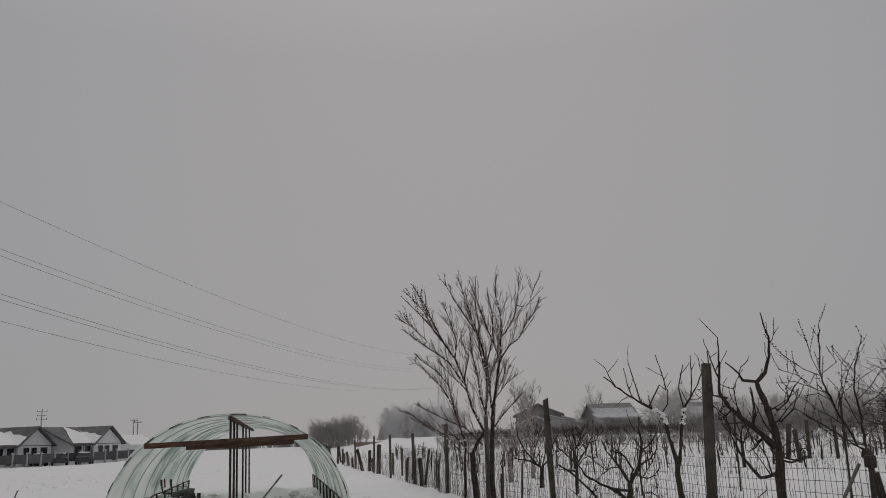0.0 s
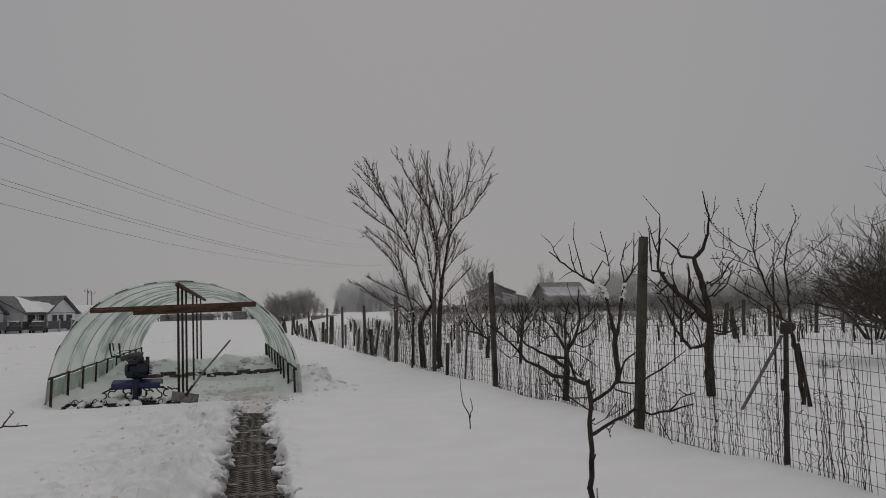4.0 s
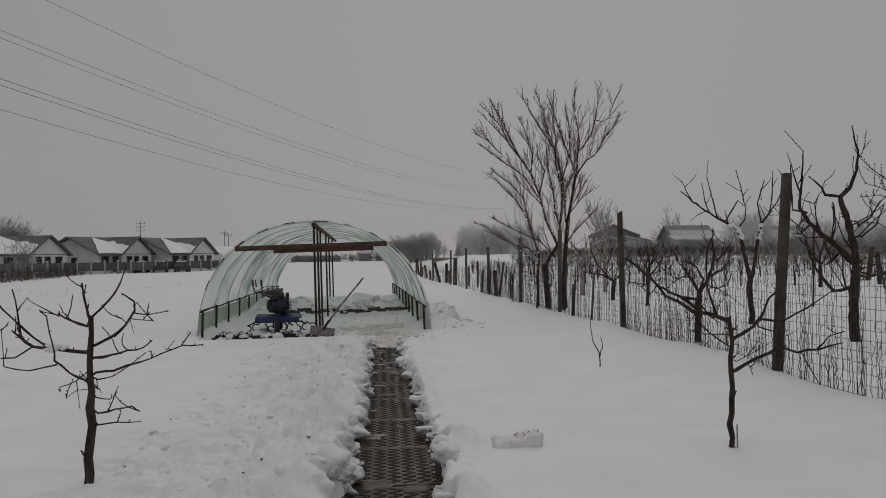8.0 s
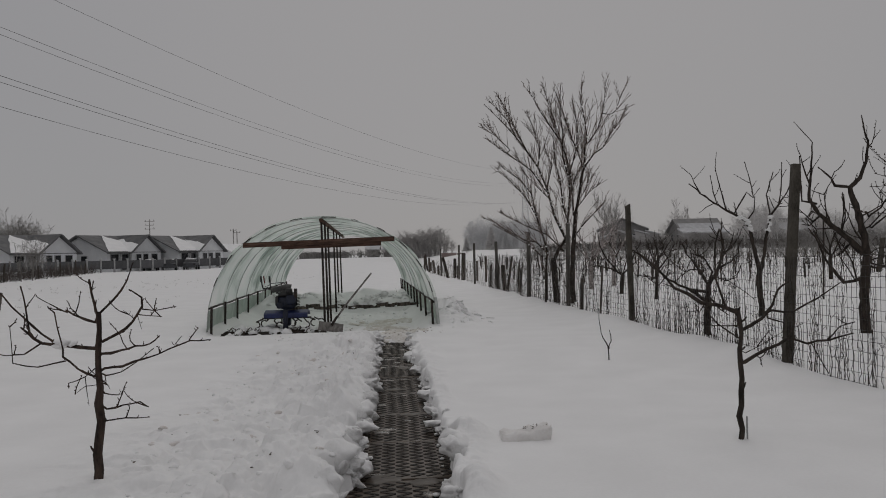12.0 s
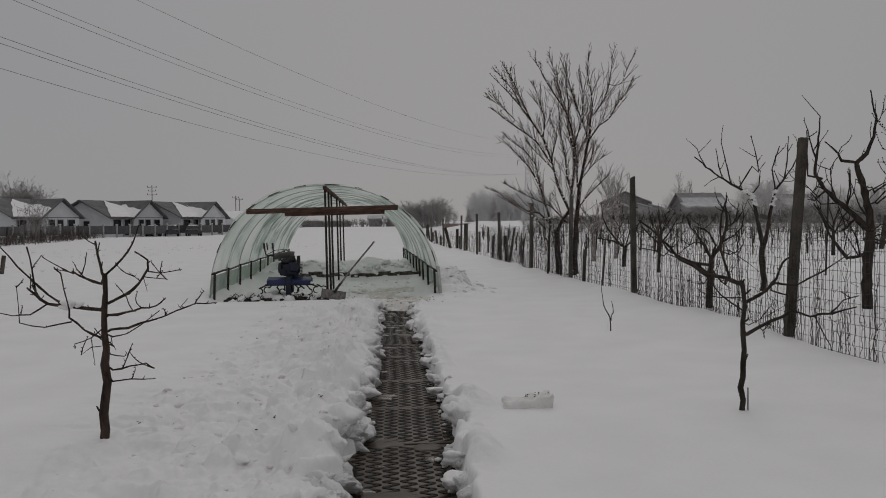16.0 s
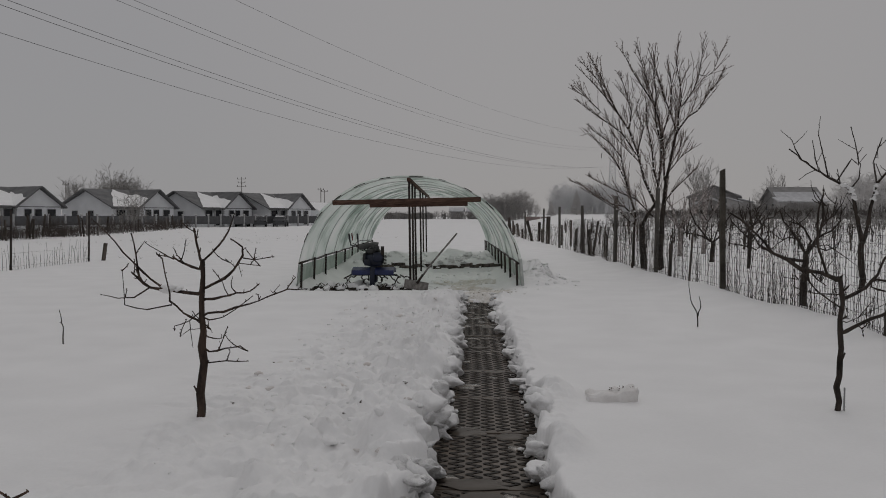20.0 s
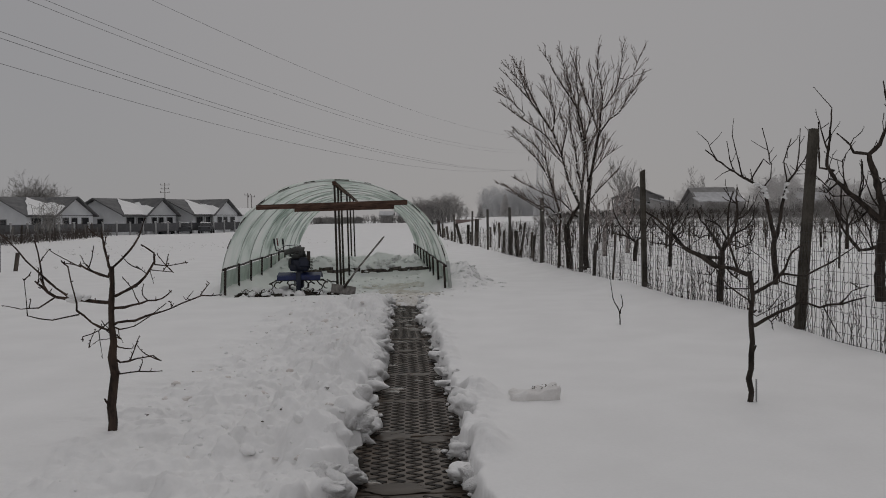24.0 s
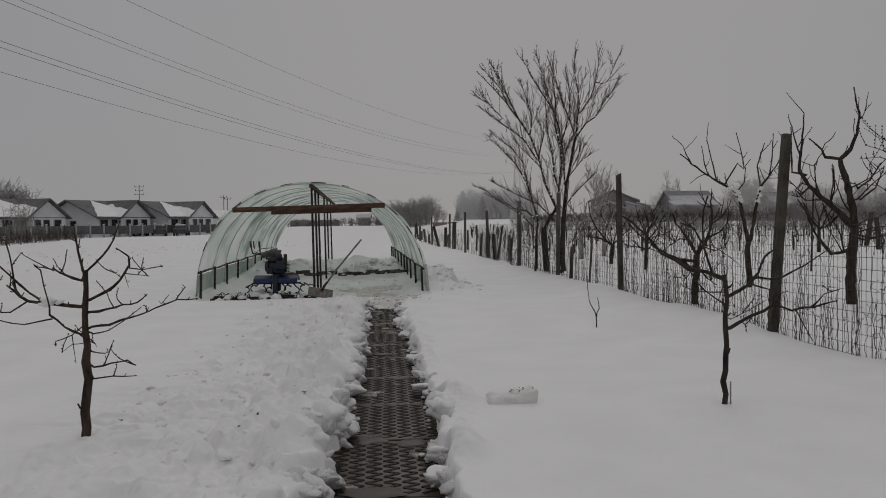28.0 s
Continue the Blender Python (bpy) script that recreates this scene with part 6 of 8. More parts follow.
def budded_tree():
    """Spindly tree with swollen buds, tied to the steel post's side of the fence."""
    t = Tree(15, 0.0, 0.8, kink=0.25, at=(7.57, 12.3), stout=0.8)
    t.limb([(0.06, -0.10), (-0.01, 0.79), (-0.07, 1.16), (-0.10, 1.47)], 0.05, 0.036, 0)
    t.limb([(-0.10, 1.43), (-0.21, 1.49), (-0.49, 2.12), (-0.65, 2.66), (-0.63, 2.94), (-0.56, 3.49)], 0.026, 0.008, 0.1)
    t.limb([(-0.10, 1.47), (-0.11, 2.04), (-0.14, 2.45), (-0.08, 2.80), (0.02, 3.07), (0.11, 3.28)], 0.028, 0.008, 0.2)
    t.limb([(-0.65, 2.66), (-0.76, 2.97), (-0.79, 3.25)], 0.01, 0.006, 0.4)
    t.limb([(-0.65, 2.66), (-0.90, 2.77), (-1.19, 3.01)], 0.01, 0.006, -0.4)
    t.limb([(-0.83, 2.53), (-1.03, 2.68), (-1.28, 2.77)], 0.008, 0.006, 0.4)
    t.limb([(-0.64, 2.39), (-0.79, 2.46), (-1.07, 2.58), (-1.36, 2.57)], 0.009, 0.006, -0.5)
    t.limb([(-0.61, 2.70), (-0.36, 2.87), (-0.49, 3.14)], 0.008, 0.006, 0.5)
    t.limb([(-0.49, 2.15), (-0.32, 2.52), (-0.29, 2.83)], 0.01, 0.006, 0.5)
    t.limb([(-0.46, 2.08), (-0.19, 2.73), (-0.02, 3.00)], 0.01, 0.006, -0.6)
    t.limb([(-0.12, 2.25), (0.12, 2.45), (0.33, 2.72)], 0.009, 0.006, 0.5)
    t.limb([(-0.11, 2.11), (0.26, 2.34), (0.42, 2.51)], 0.009, 0.006, -0.4)
    t.limb([(-0.33, 1.78), (-0.57, 1.98), (-0.82, 2.12), (-0.95, 2.33)], 0.012, 0.006, 0.4)
    t.limb([(-0.18, 1.47), (-0.59, 1.78), (-0.90, 1.99), (-1.10, 2.13), (-1.49, 2.17)], 0.016, 0.006, -0.3)
    t.limb([(-0.52, 2.25), (-0.73, 2.36), (-0.91, 2.33)], 0.008, 0.006, 0.6)
    t.limb([(-0.11, 2.52), (0.10, 2.66), (0.29, 2.76)], 0.008, 0.006, 0.6)
    t.limb([(-0.21, 1.49), (-0.53, 1.64), (-0.77, 1.82), (-0.86, 1.99)], 0.01, 0.006, 0.7)
    t.limb([(-0.13, 1.64), (0.11, 1.80), (0.23, 1.97)], 0.008, 0.006, 0.3)
    t.limb([(-1.10, 2.13), (-1.20, 2.26), (-1.23, 2.47)], 0.008, 0.006, 0.2)
    t.limb([(-0.15, 1.84), (-0.30, 2.25), (-0.35, 2.56)], 0.009, 0.006, 0.6)
    rnd = t.rnd
    ob = thing("budding_tree", pose(7.57, 12.3, ground_z(7.57, 12.3) - 0.05) @ Matrix.Diagonal((1, 1, 0.92, 1)), "spindly budding fruit tree with thin upright shoots beyond the fence", "tree")
    buds = Geo()
    for k, (g, line, r0) in enumerate(t.lines):
        for q in range(3, len(line)) if k else ():
            d = (line[q] - line[q - 2]).normalized()
            w = rnd.uniform(0, math.tau)
            side = Vector((math.cos(w), math.sin(w), 0.3))
            if rnd.random() < 0.52:
                e = (d * 0.7 + side * 0.7).normalized()
                L = rnd.uniform(0.12, 0.50)
                tw = [line[q], line[q] + e * L * 0.5, line[q] + e * L + Vector((0, 0, 0.05))]
                g.tube(tw, 0.0045, 0.003, sides=4, cap=False)
                for z in range(int(L / 0.055)):
                    c = tw[0].lerp(tw[2], 0.2 + 0.055 * z / L)
                    buds.clod(c.x + rnd.uniform(-0.012, 0.012), c.y, c.z, rnd.uniform(0.007, 0.012), rnd, 1.2, 1)
            if r0 < 0.03:
                c = line[q] + side * 0.012
                buds.clod(c.x, c.y, c.z, rnd.uniform(0.007, 0.013), rnd, 1.2, 1)
        part("trunk" if k == 0 else "shoot", g, BARK, ob)
    part("bud_growth", buds, BARK_RED, ob, "small dark swollen buds", kind="stuff")
    knot = t.lines[0][1][-1]
    part("tie", Geo().clod(knot.x, knot.y, knot.z - 0.1, 0.09, rnd, 1.0, 2), BARK, ob, "dark knotted burr")
    batten = Geo().box(0, 0, 0, 0.035, 0.05, 1.36, bevel=0.005)
    solo("leaning_batten", batten, GREY_WOOD, pose(6.80, 12.05, ground_z(6.8, 12.05) + 0.53, 0, 33, 0), "grey wooden batten leaning against the budding tree", "batten")
    solo("split_prop", Geo().box(0, 0, 0, 0.06, 0.04, 1.05, bevel=0.01), BARK, pose(7.5, 12.05, ground_z(7.5, 12.05) + 0.45, 0, -9, 0), "dark split board propping the budding tree", "board")


budded_tree()


def small_tree(x, y, h, seed, mat, label, name="small_fruit_tree", spread=0.75, lean=0.0):
    rnd = random.Random(seed)
    ob = thing(name, pose(x, y, ground_z(x, y) - 0.05), label, "tree", "orchard trees")
    th = h * rnd.uniform(0.3, 0.4)
    part("trunk", Geo().tube([(0, 0, -0.1), (lean * 0.5, 0, th * 0.5), (lean, 0, th)], 0.05 + 0.012 * h, 0.035 + 0.01 * h, sides=8), mat, ob)
    for k in range(rnd.randint(4, 6)):
        a = math.tau * k / 5 + rnd.uniform(-0.4, 0.4)
        g = Geo()
        grow(g, Vector((lean, 0, th * rnd.uniform(0.85, 1.0))), Vector((math.cos(a) * spread, math.sin(a) * spread, 0.75)).normalized(), h * 0.4, 0.024 + 0.004 * h, 2, rnd, 0.7, 0.4, None, 0.6, (2, 4), 4, 0.007)
        part("branch", g, mat, ob)
    return ob


def low_trees():
    t = Tree(51, 0.35, 0.8, kink=0.08, at=(5.3, 26.6))
    t.limb([(0.01, -0.13), (0.03, 0.28), (0.07, 0.64)], 0.075, 0.06, 0)
    t.limb([(0.06, 0.62), (-0.30, 0.83), (-0.79, 0.93), (-0.91, 1.25)], 0.038, 0.01, 0.3)
    t.limb([(-0.11, 0.74), (-0.47, 1.20), (-0.65, 1.57), (-0.71, 2.07)], 0.034, 0.009, -0.3)
    t.limb([(0.07, 0.64), (0.34, 0.89), (0.46, 1.32), (0.63, 1.55)], 0.034, 0.009, 0.2)
    t.limb([(-0.20, 0.80), (-0.11, 1.28), (-0.33, 1.61)], 0.022, 0.008, 0.5)
    t.limb([(0.34, 0.89), (0.57, 1.09), (0.80, 1.13)], 0.02, 0.008, -0.4)
    t.limb([(-0.47, 1.20), (-0.61, 1.11), (-0.83, 1.29)], 0.014, 0.007, 0.2)
    t.limb([(-0.11, 1.28), (0.04, 1.55), (-0.01, 1.78)], 0.014, 0.007, 0.3)
    t.limb([(0.07, 0.64), (0.21, 1.10), (0.17, 1.55)], 0.024, 0.008, 0.8)
    t.limb([(0.02, 0.62), (-0.11, 0.92), (0.09, 1.19), (0.26, 1.28)], 0.018, 0.007, -0.8)
    t.limb([(-0.73, 0.93), (-0.93, 0.89), (-1.06, 1.07)], 0.012, 0.006, 0.1)
    t.sprout(22, 0.15, 0.4, 0.009)
    t.finish("low_fruit_tree", pose(5.32, 26.6, ground_z(5.3, 26.6)), BARK, "low spreading fruit tree with crooked limbs beyond the fence")
    t = Tree(52, 0.35, 0.8, kink=0.08, at=(5.7, 23.4))
    t.limb([(-0.01, -0.10), (0.02, 0.41), (0.05, 0.81)], 0.05, 0.042, 0)
    t.limb([(0.05, 0.80), (-0.22, 1.05), (-0.46, 1.29), (-0.57, 1.53)], 0.03, 0.008, 0.3)
    t.limb([(0.05, 0.81), (0.11, 1.20), (0.01, 1.52), (-0.05, 1.76)], 0.028, 0.008, -0.3)
    t.limb([(0.07, 0.83), (0.34, 1.18), (0.52, 1.53)], 0.03, 0.008, 0.3)
    t.limb([(0.35, 1.18), (0.18, 1.44), (0.23, 1.68)], 0.016, 0.007, 0.2)
    t.limb([(0.02, 0.60), (-0.27, 0.66), (-0.56, 0.70), (-0.70, 0.90)], 0.022, 0.008, -0.3)
    t.limb([(-0.22, 1.05), (-0.17, 1.33), (-0.25, 1.53)], 0.014, 0.007, 0.4)
    t.limb([(0.42, 1.36), (0.66, 1.43), (0.73, 1.64)], 0.014, 0.007, 0.2)
    t.limb([(0.06, 0.72), (0.25, 0.96), (0.61, 1.03)], 0.018, 0.007, 0.6)
    t.limb([(-0.38, 1.21), (-0.54, 1.17), (-0.66, 1.29)], 0.012, 0.006, 0.2)
    t.limb([(0.10, 1.16), (0.26, 1.32), (0.33, 1.52)], 0.012, 0.006, 0.5)
    t.sprout(22, 0.15, 0.4, 0.008)
    t.finish("low_fruit_tree", pose(5.7, 23.4, ground_z(5.7, 23.4)), BARK, "thin crooked fruit tree with open branches beyond the fence")


low_trees()
small_tree(15.0, 33.0, 3.0, 10, BARK, "bare fruit tree among the vine rows")
small_tree(9.2, 38.0, 2.4, 12, BARK, "bare fruit tree among the vine rows")
small_tree(4.9, 30.0, 3.6, 14, FROST_BARK, "slender pale-twigged tree behind the fence", "slender_tree", 0.6)
small_tree(6.1, 32.0, 3.4, 17, FROST_BARK, "slender pale-twigged tree behind the fence", "slender_tree", 0.55)


def shrubby_tree(name, x, y, h, w, seed, mat, label, n=26, depth=3, category="shrub", thin=0.0065):
    """A dense twiggy crown on a few crooked stems."""
    rnd = random.Random(seed)
    ob = thing(name, pose(x, y, ground_z(x, y) - 0.05), label, category)
    tw = Geo()
    for k in range(7):
        a = math.tau * k / 7 + rnd.uniform(-0.3, 0.3)
        foot = Vector((math.cos(a) * 0.25, math.sin(a) * 0.25, -0.05))
        fork = Vector((math.cos(a) * w * 0.16, math.sin(a) * w * 0.16, h * rnd.uniform(0.12, 0.30)))
        st = Geo().tube([foot, foot.lerp(fork, 0.5) + Vector((rnd.gauss(0, 0.06), rnd.gauss(0, 0.06), 0)), fork], 0.04 + thin, 0.03 + thin, sides=7)
        for _ in range(n // 7):
            b = a + rnd.gauss(0, 0.9)
            d = Vector((math.cos(b) * w * 0.5, math.sin(b) * w * 0.5, h * rnd.uniform(0.02, 0.95))).normalized()
            grow(st, fork, d, h * rnd.uniform(0.26, 0.36), 0.03, depth, rnd, 0.95, 0.10, tw, 0.66, (3, 4), 5, thin)
        part("stem", st, mat, ob)
    part("crown", tw, mat, ob, "dense bare twigs")
    return ob


shrubby_tree("bushy_tree", 15.5, 19.0, 5.5, 5.8, 5, BARK_GREY, "dense bare bushy tree at the orchard edge", 84)
shrubby_tree("bushy_tree", 22.5, 31.0, 5.0, 7.0, 6, BARK, "dense bare bushy tree at the orchard edge", 30)


# near branches of a tree beside the camera
def near_tree():
    t = Tree(31, 0.25, kink=0.16, stout=1.3)
    t.limb([(0.0, -0.05), (0.02, 0.22), (0.0, 0.42)], 0.032, 0.026, 0)
    t.limb([(0.0, 0.38), (0.18, 0.47), (0.28, 0.55), (0.41, 0.70)], 0.017, 0.013, 0.1)
    t.limb([(0.41, 0.70), (0.40, 0.745), (0.35, 0.785), (0.27, 0.81), (0.15, 0.85)], 0.011, 0.005, 0.2)
    t.limb([(0.28, 0.81), (0.36, 0.812), (0.44, 0.825)], 0.0042, 0.0034, 0.3)
    t.limb([(0.40, 0.70), (0.48, 0.715), (0.58, 0.70), (0.655, 0.685)], 0.012, 0.006, 0.1)
    t.limb([(0.60, 0.695), (0.615, 0.725)], 0.0035, 0.0025, 0.0)
    t.limb([(0.65, 0.685), (0.70, 0.63), (0.79, 0.57)], 0.0036, 0.0024, 0.1)
    t.limb([(0.76, 0.59), (0.82, 0.62)], 0.004, 0.003, 0.1)
    t.limb([(0.40, 0.70), (0.30, 0.71), (0.20, 0.67)], 0.003, 0.0022, 0.3)
    t.limb([(0.0, 0.40), (-0.2, 0.52), (-0.35, 0.75)], 0.014, 0.005, 0.4)
    t.finish("young_fruit_tree", pose(-2.455, 2.95, ground_z(-2.38, 2.95) - 0.155), BARK_WARM, "reddish bare pruned young fruit tree close to the path")


near_tree()


def weed_stem(x, y, line, label):
    t = Tree(int(abs(x * 100)), 0.25, kink=0.5)
    for q in line:
        t.limb(q, 0.009, 0.004, 0.1)
    t.finish("bare_whip", pose(x, y, ground_z(x, y) - 0.03), BARK, label, "bare whips in the snow")


weed_stem(2.14, 11.2, [[(0.0, 0.0), (0.0, 0.2), (-0.07, 0.32), (-0.10, 0.45), (-0.12, 0.70)], [(0.0, 0.18), (0.03, 0.28), (0.02, 0.43)]], "thin forked bare whip poking out of snow")
weed_stem(-5.23, 8.74, [[(0.0, 0.0), (0.0, 0.22), (-0.02, 0.30), (-0.04, 0.42)]], "single thin bare whip poking out of snow")


# ---- row of bungalows along the street ----
def build_house(apex, turn, roof_mat, wall_mat, seed):
    """Gabled main block with a cross gable; local x runs along the ridge, the wing faces local -y."""
    rnd = random.Random(seed)
    z0 = 0.2
    R = Matrix.Rotation(radians(turn), 4, "Z")
    o = Vector((apex[0], apex[1], z0)) - R @ Vector((8.8, -5.3, 0))
    h = thing("bungalow", Matrix.Translation(o) @ R, "single-storey pale rendered bungalow with snow-patched dark gable roof", "house", "bungalows along the street")
    W, E, T, X0, L = 4.7, 2.5, 4.6, 2.3, 11.7
    part("main_wall", Geo().prism([(-W, -0.3), (W, -0.3), (W, E), (0, T - 0.12), (-W, E)], X0, L), wall_mat, h, smooth=False)
    wing = Geo()
    M = Matrix.Rotation(radians(-90), 4, "Z")
    wing.prism([(8.8 - 2.8, -0.3), (8.8 + 2.8, -0.3), (8.8 + 2.8, E), (8.8, T - 0.15), (8.8 - 2.8, E)], 3.9, 5.28, M @ Matrix.Identity(4))
    part("wing_wall", wing, wall_mat, h, smooth=False)

    def slab(p, q, r, s, th=0.16):
        g = Geo()
        pts = [Vector(v) for v in (p, q, r, s)]
        n = (pts[1] - pts[0]).cross(pts[2] - pts[0]).normalized()
        if n.z < 0:
            n = -n
        b = 0
        g.v = [v for v in pts] + [v + n * th for v in pts]
        g.f = [(3, 2, 1, 0), (4, 5, 6, 7), (0, 1, 5, 4), (1, 2, 6, 5), (2, 3, 7, 6), (3, 0, 4, 7)]
        return g

    ov, drop = 0.55, 0.27
    part("roof_slope", slab((X0 - ov, -W - ov, E - drop), (L + ov, -W - ov, E - drop), (L + ov, 0, T), (X0 - ov, 0, T)), roof_mat, h, smooth=False)
    part("roof_slope", slab((X0 - ov, W + ov, E - drop), (X0 - ov, 0, T), (L + ov, 0, T), (L + ov, W + ov, E - drop)), roof_mat, h, smooth=False)
    hw = 2.8 + 0.45
    part("wing_roof", slab((8.8 - hw, -5.28 - ov, E - 0.33), (8.8, -5.28 - ov, T + 0.02), (8.8, 0, T + 0.02), (8.8 - hw, 0, E - 0.33)), roof_mat, h, smooth=False)
    part("wing_roof", slab((8.8 + hw, -5.28 - ov, E - 0.33), (8.8 + hw, 0, E - 0.33), (8.8, 0, T + 0.02), (8.8, -5.28 - ov, T + 0.02)), roof_mat, h, smooth=False)
    # snow lying low on the main slope and in the valley beside the wing, with a ragged upper rim
    sn = Geo()
    n, rows = 30, 10
    for j in range(rows + 1):
        for i in range(n + 1):
            w = i / n
            s = 0.95 * j / rows
            x0 = X0 - 0.35 + 4.1 * s + 0.3 * s * noise.noise(Vector((s * 5, seed, 5)))
            x1 = max(x0 + 0.2, min(8.8 - hw * (1 - s) + 0.15, X0 + 3.65 + 4.6 * (0.95 - s) + 0.4 * noise.noise(Vector((s * 4, seed, 9)))))
            sn.v.append(Vector((x0 + (x1 - x0) * w, -(W + ov) * (1 - s) - 0.02, (E - drop) + (T - E + drop) * s + 0.24 + 0.03 * noise.noise(Vector((w * 5, s * 5, seed))))))
    for j in range(rows):
        for i in range(n):
            q = j * (n + 1) + i
            sn.f.append((q, q + 1, q + n + 2, q + n + 1))
    part("roof_snow", sn, SNOW, h, "smooth snow lying in the roof valley")
    ws = Geo()
    for j in range(9):
        for i in range(17):
            y = -5.28 - ov + 0.1 + (5.28 + ov - 0.3) * i / 16
            s_ = j / 8 * (0.42 + 0.34 * i / 16 + 0.14 * noise.noise(Vector((y * 0.7, seed * 2.3, 4))))
            x = 8.8 - hw * (1 - s_)
            ws.v.append(Vector((x, y, (E - 0.33) + (T + 0.35 - E) * s_ + 0.27 + 0.03 * noise.noise(Vector((x, y, seed))))))
    for j in range(8):
        for i in range(16):
            q = j * 17 + i
            ws.f.append((q, q + 1, q + 18, q + 17))
    part("wing_snow", ws, SNOW, h, "smooth snow on the wing roof")
    part("eave_board", Geo().box(3.9, -W - ov - 0.02, E - drop + 0.02, 4.4, 0.06, 0.16), ROOF, h, smooth=False)

    def window(x, y, z, w, hh, face, name="window"):
        f = Geo()
        if face == "x":
            f.box(x, y, z, 0.1, w + 0.16, hh + 0.16)
            p = Geo().box(x - 0.06, y, z, 0.05, w, hh)
            s = Geo().box(x - 0.1, y, z - hh / 2 - 0.1, 0.22, w + 0.3, 0.06)
        else:
            f.box(x, y, z, w + 0.16, 0.1, hh + 0.16)
            p = Geo().box(x, y - 0.06, z, w, 0.05, hh)
            s = Geo().box(x, y - 0.1, z - hh / 2 - 0.1, w + 0.3, 0.22, 0.06)
        wd = part(name, f, PILLAR, h, smooth=False)
        part("pane", p, GLASS_DARK, wd, smooth=False)
        if name == "window":
            part("sill", s, PILLAR, wd, smooth=False)

    window(X0 - 0.03, -0.8, 1.5, 0.9, 0.8, "x")
    window(X0 - 0.03, 2.2, 1.5, 0.9, 0.8, "x")
    window(3.5, -W - 0.03, 1.45, 1.2, 1.2, "y")
    window(5.3, -W - 0.03, 1.05, 1.0, 2.0, "y", "door")
    window(7.3, -5.31, 1.2, 0.8, 1.7, "y")
    window(8.6, -5.31, 1.2, 0.8, 1.7, "y")
    window(10.3, -5.31, 1.05, 1.0, 2.0, "y", "door")
    for x in (4.3, 5.9):
        part("porch_post", Geo().box(x, -W - 0.4, 1.1, 0.16, 0.16, 2.5), PILLAR, h, smooth=False)


ROW = Vector((0.55, 0.835, 0))
SIDE = Vector((0.835, -0.55, 0))
HOUSES = [(-67.7, 76.2), (-58.5, 86.0), (-50.3, 98.2), (-43.5, 108.7), (-37.4, 117.7)]
for k, ap in enumerate(HOUSES):
    build_house(ap, 70, ROOF, RENDERED, k)

sh = thing("garden_shed", pose(-39.6, 128.2, 0.3, 0, 0, 70), "low shed with snow-covered roof at the end of the street", "shed")
part("wall", Geo().prism([(-2.5, -0.3), (2.5, -0.3), (2.5, 2.0), (0, 3.2), (-2.5, 2.0)], 0, 6), RENDERED, sh, smooth=False)
part("roof", Geo().prism([(-2.9, 1.85), (0, 3.25), (2.9, 1.85), (2.9, 2.05), (0, 3.5), (-2.9, 2.05)], -0.3, 6.3), SNOW, sh, "snow-covered roof", smooth=False)


def street_fence():
    f = thing("street_fence", Matrix.Translation((HOUSES[0][0], HOUSES[0][1], 0)), "dark board fence between pale pillars along the street", "fence")
    inv = f.matrix_world.inverted()
    a = Vector((HOUSES[0][0], HOUSES[0][1], 0)) + SIDE * 6.8 - ROW * 8
    panel = Geo().box(0, 0, 1.05, 1.66, 0.06, 1.05).mesh("panel", FENCE_DARK, False)
    pil = Geo().box(0, 0, 0.9, 0.2, 0.2, 1.75, bevel=0.02).mesh("pillar", PILLAR, False)
    capm = Geo().box(0, 0, 1.79, 0.24, 0.24, 0.04).mesh("cap", SNOW, False)
    ang = math.degrees(math.atan2(ROW.y, ROW.x))
    for k in range(34):
        p = a + ROW * (1.85 * k)
        z = ground_z(p.x, p.y) - 0.1
        part("panel", panel, FENCE_DARK, f, at=inv @ pose(p.x + ROW.x * 0.925, p.y + ROW.y * 0.925, z, 0, 0, ang))
        q = part("pillar", pil, PILLAR, f, at=inv @ pose(p.x, p.y, z, 0, 0, ang))
        part("snow_cap", capm, SNOW, q)


street_fence()


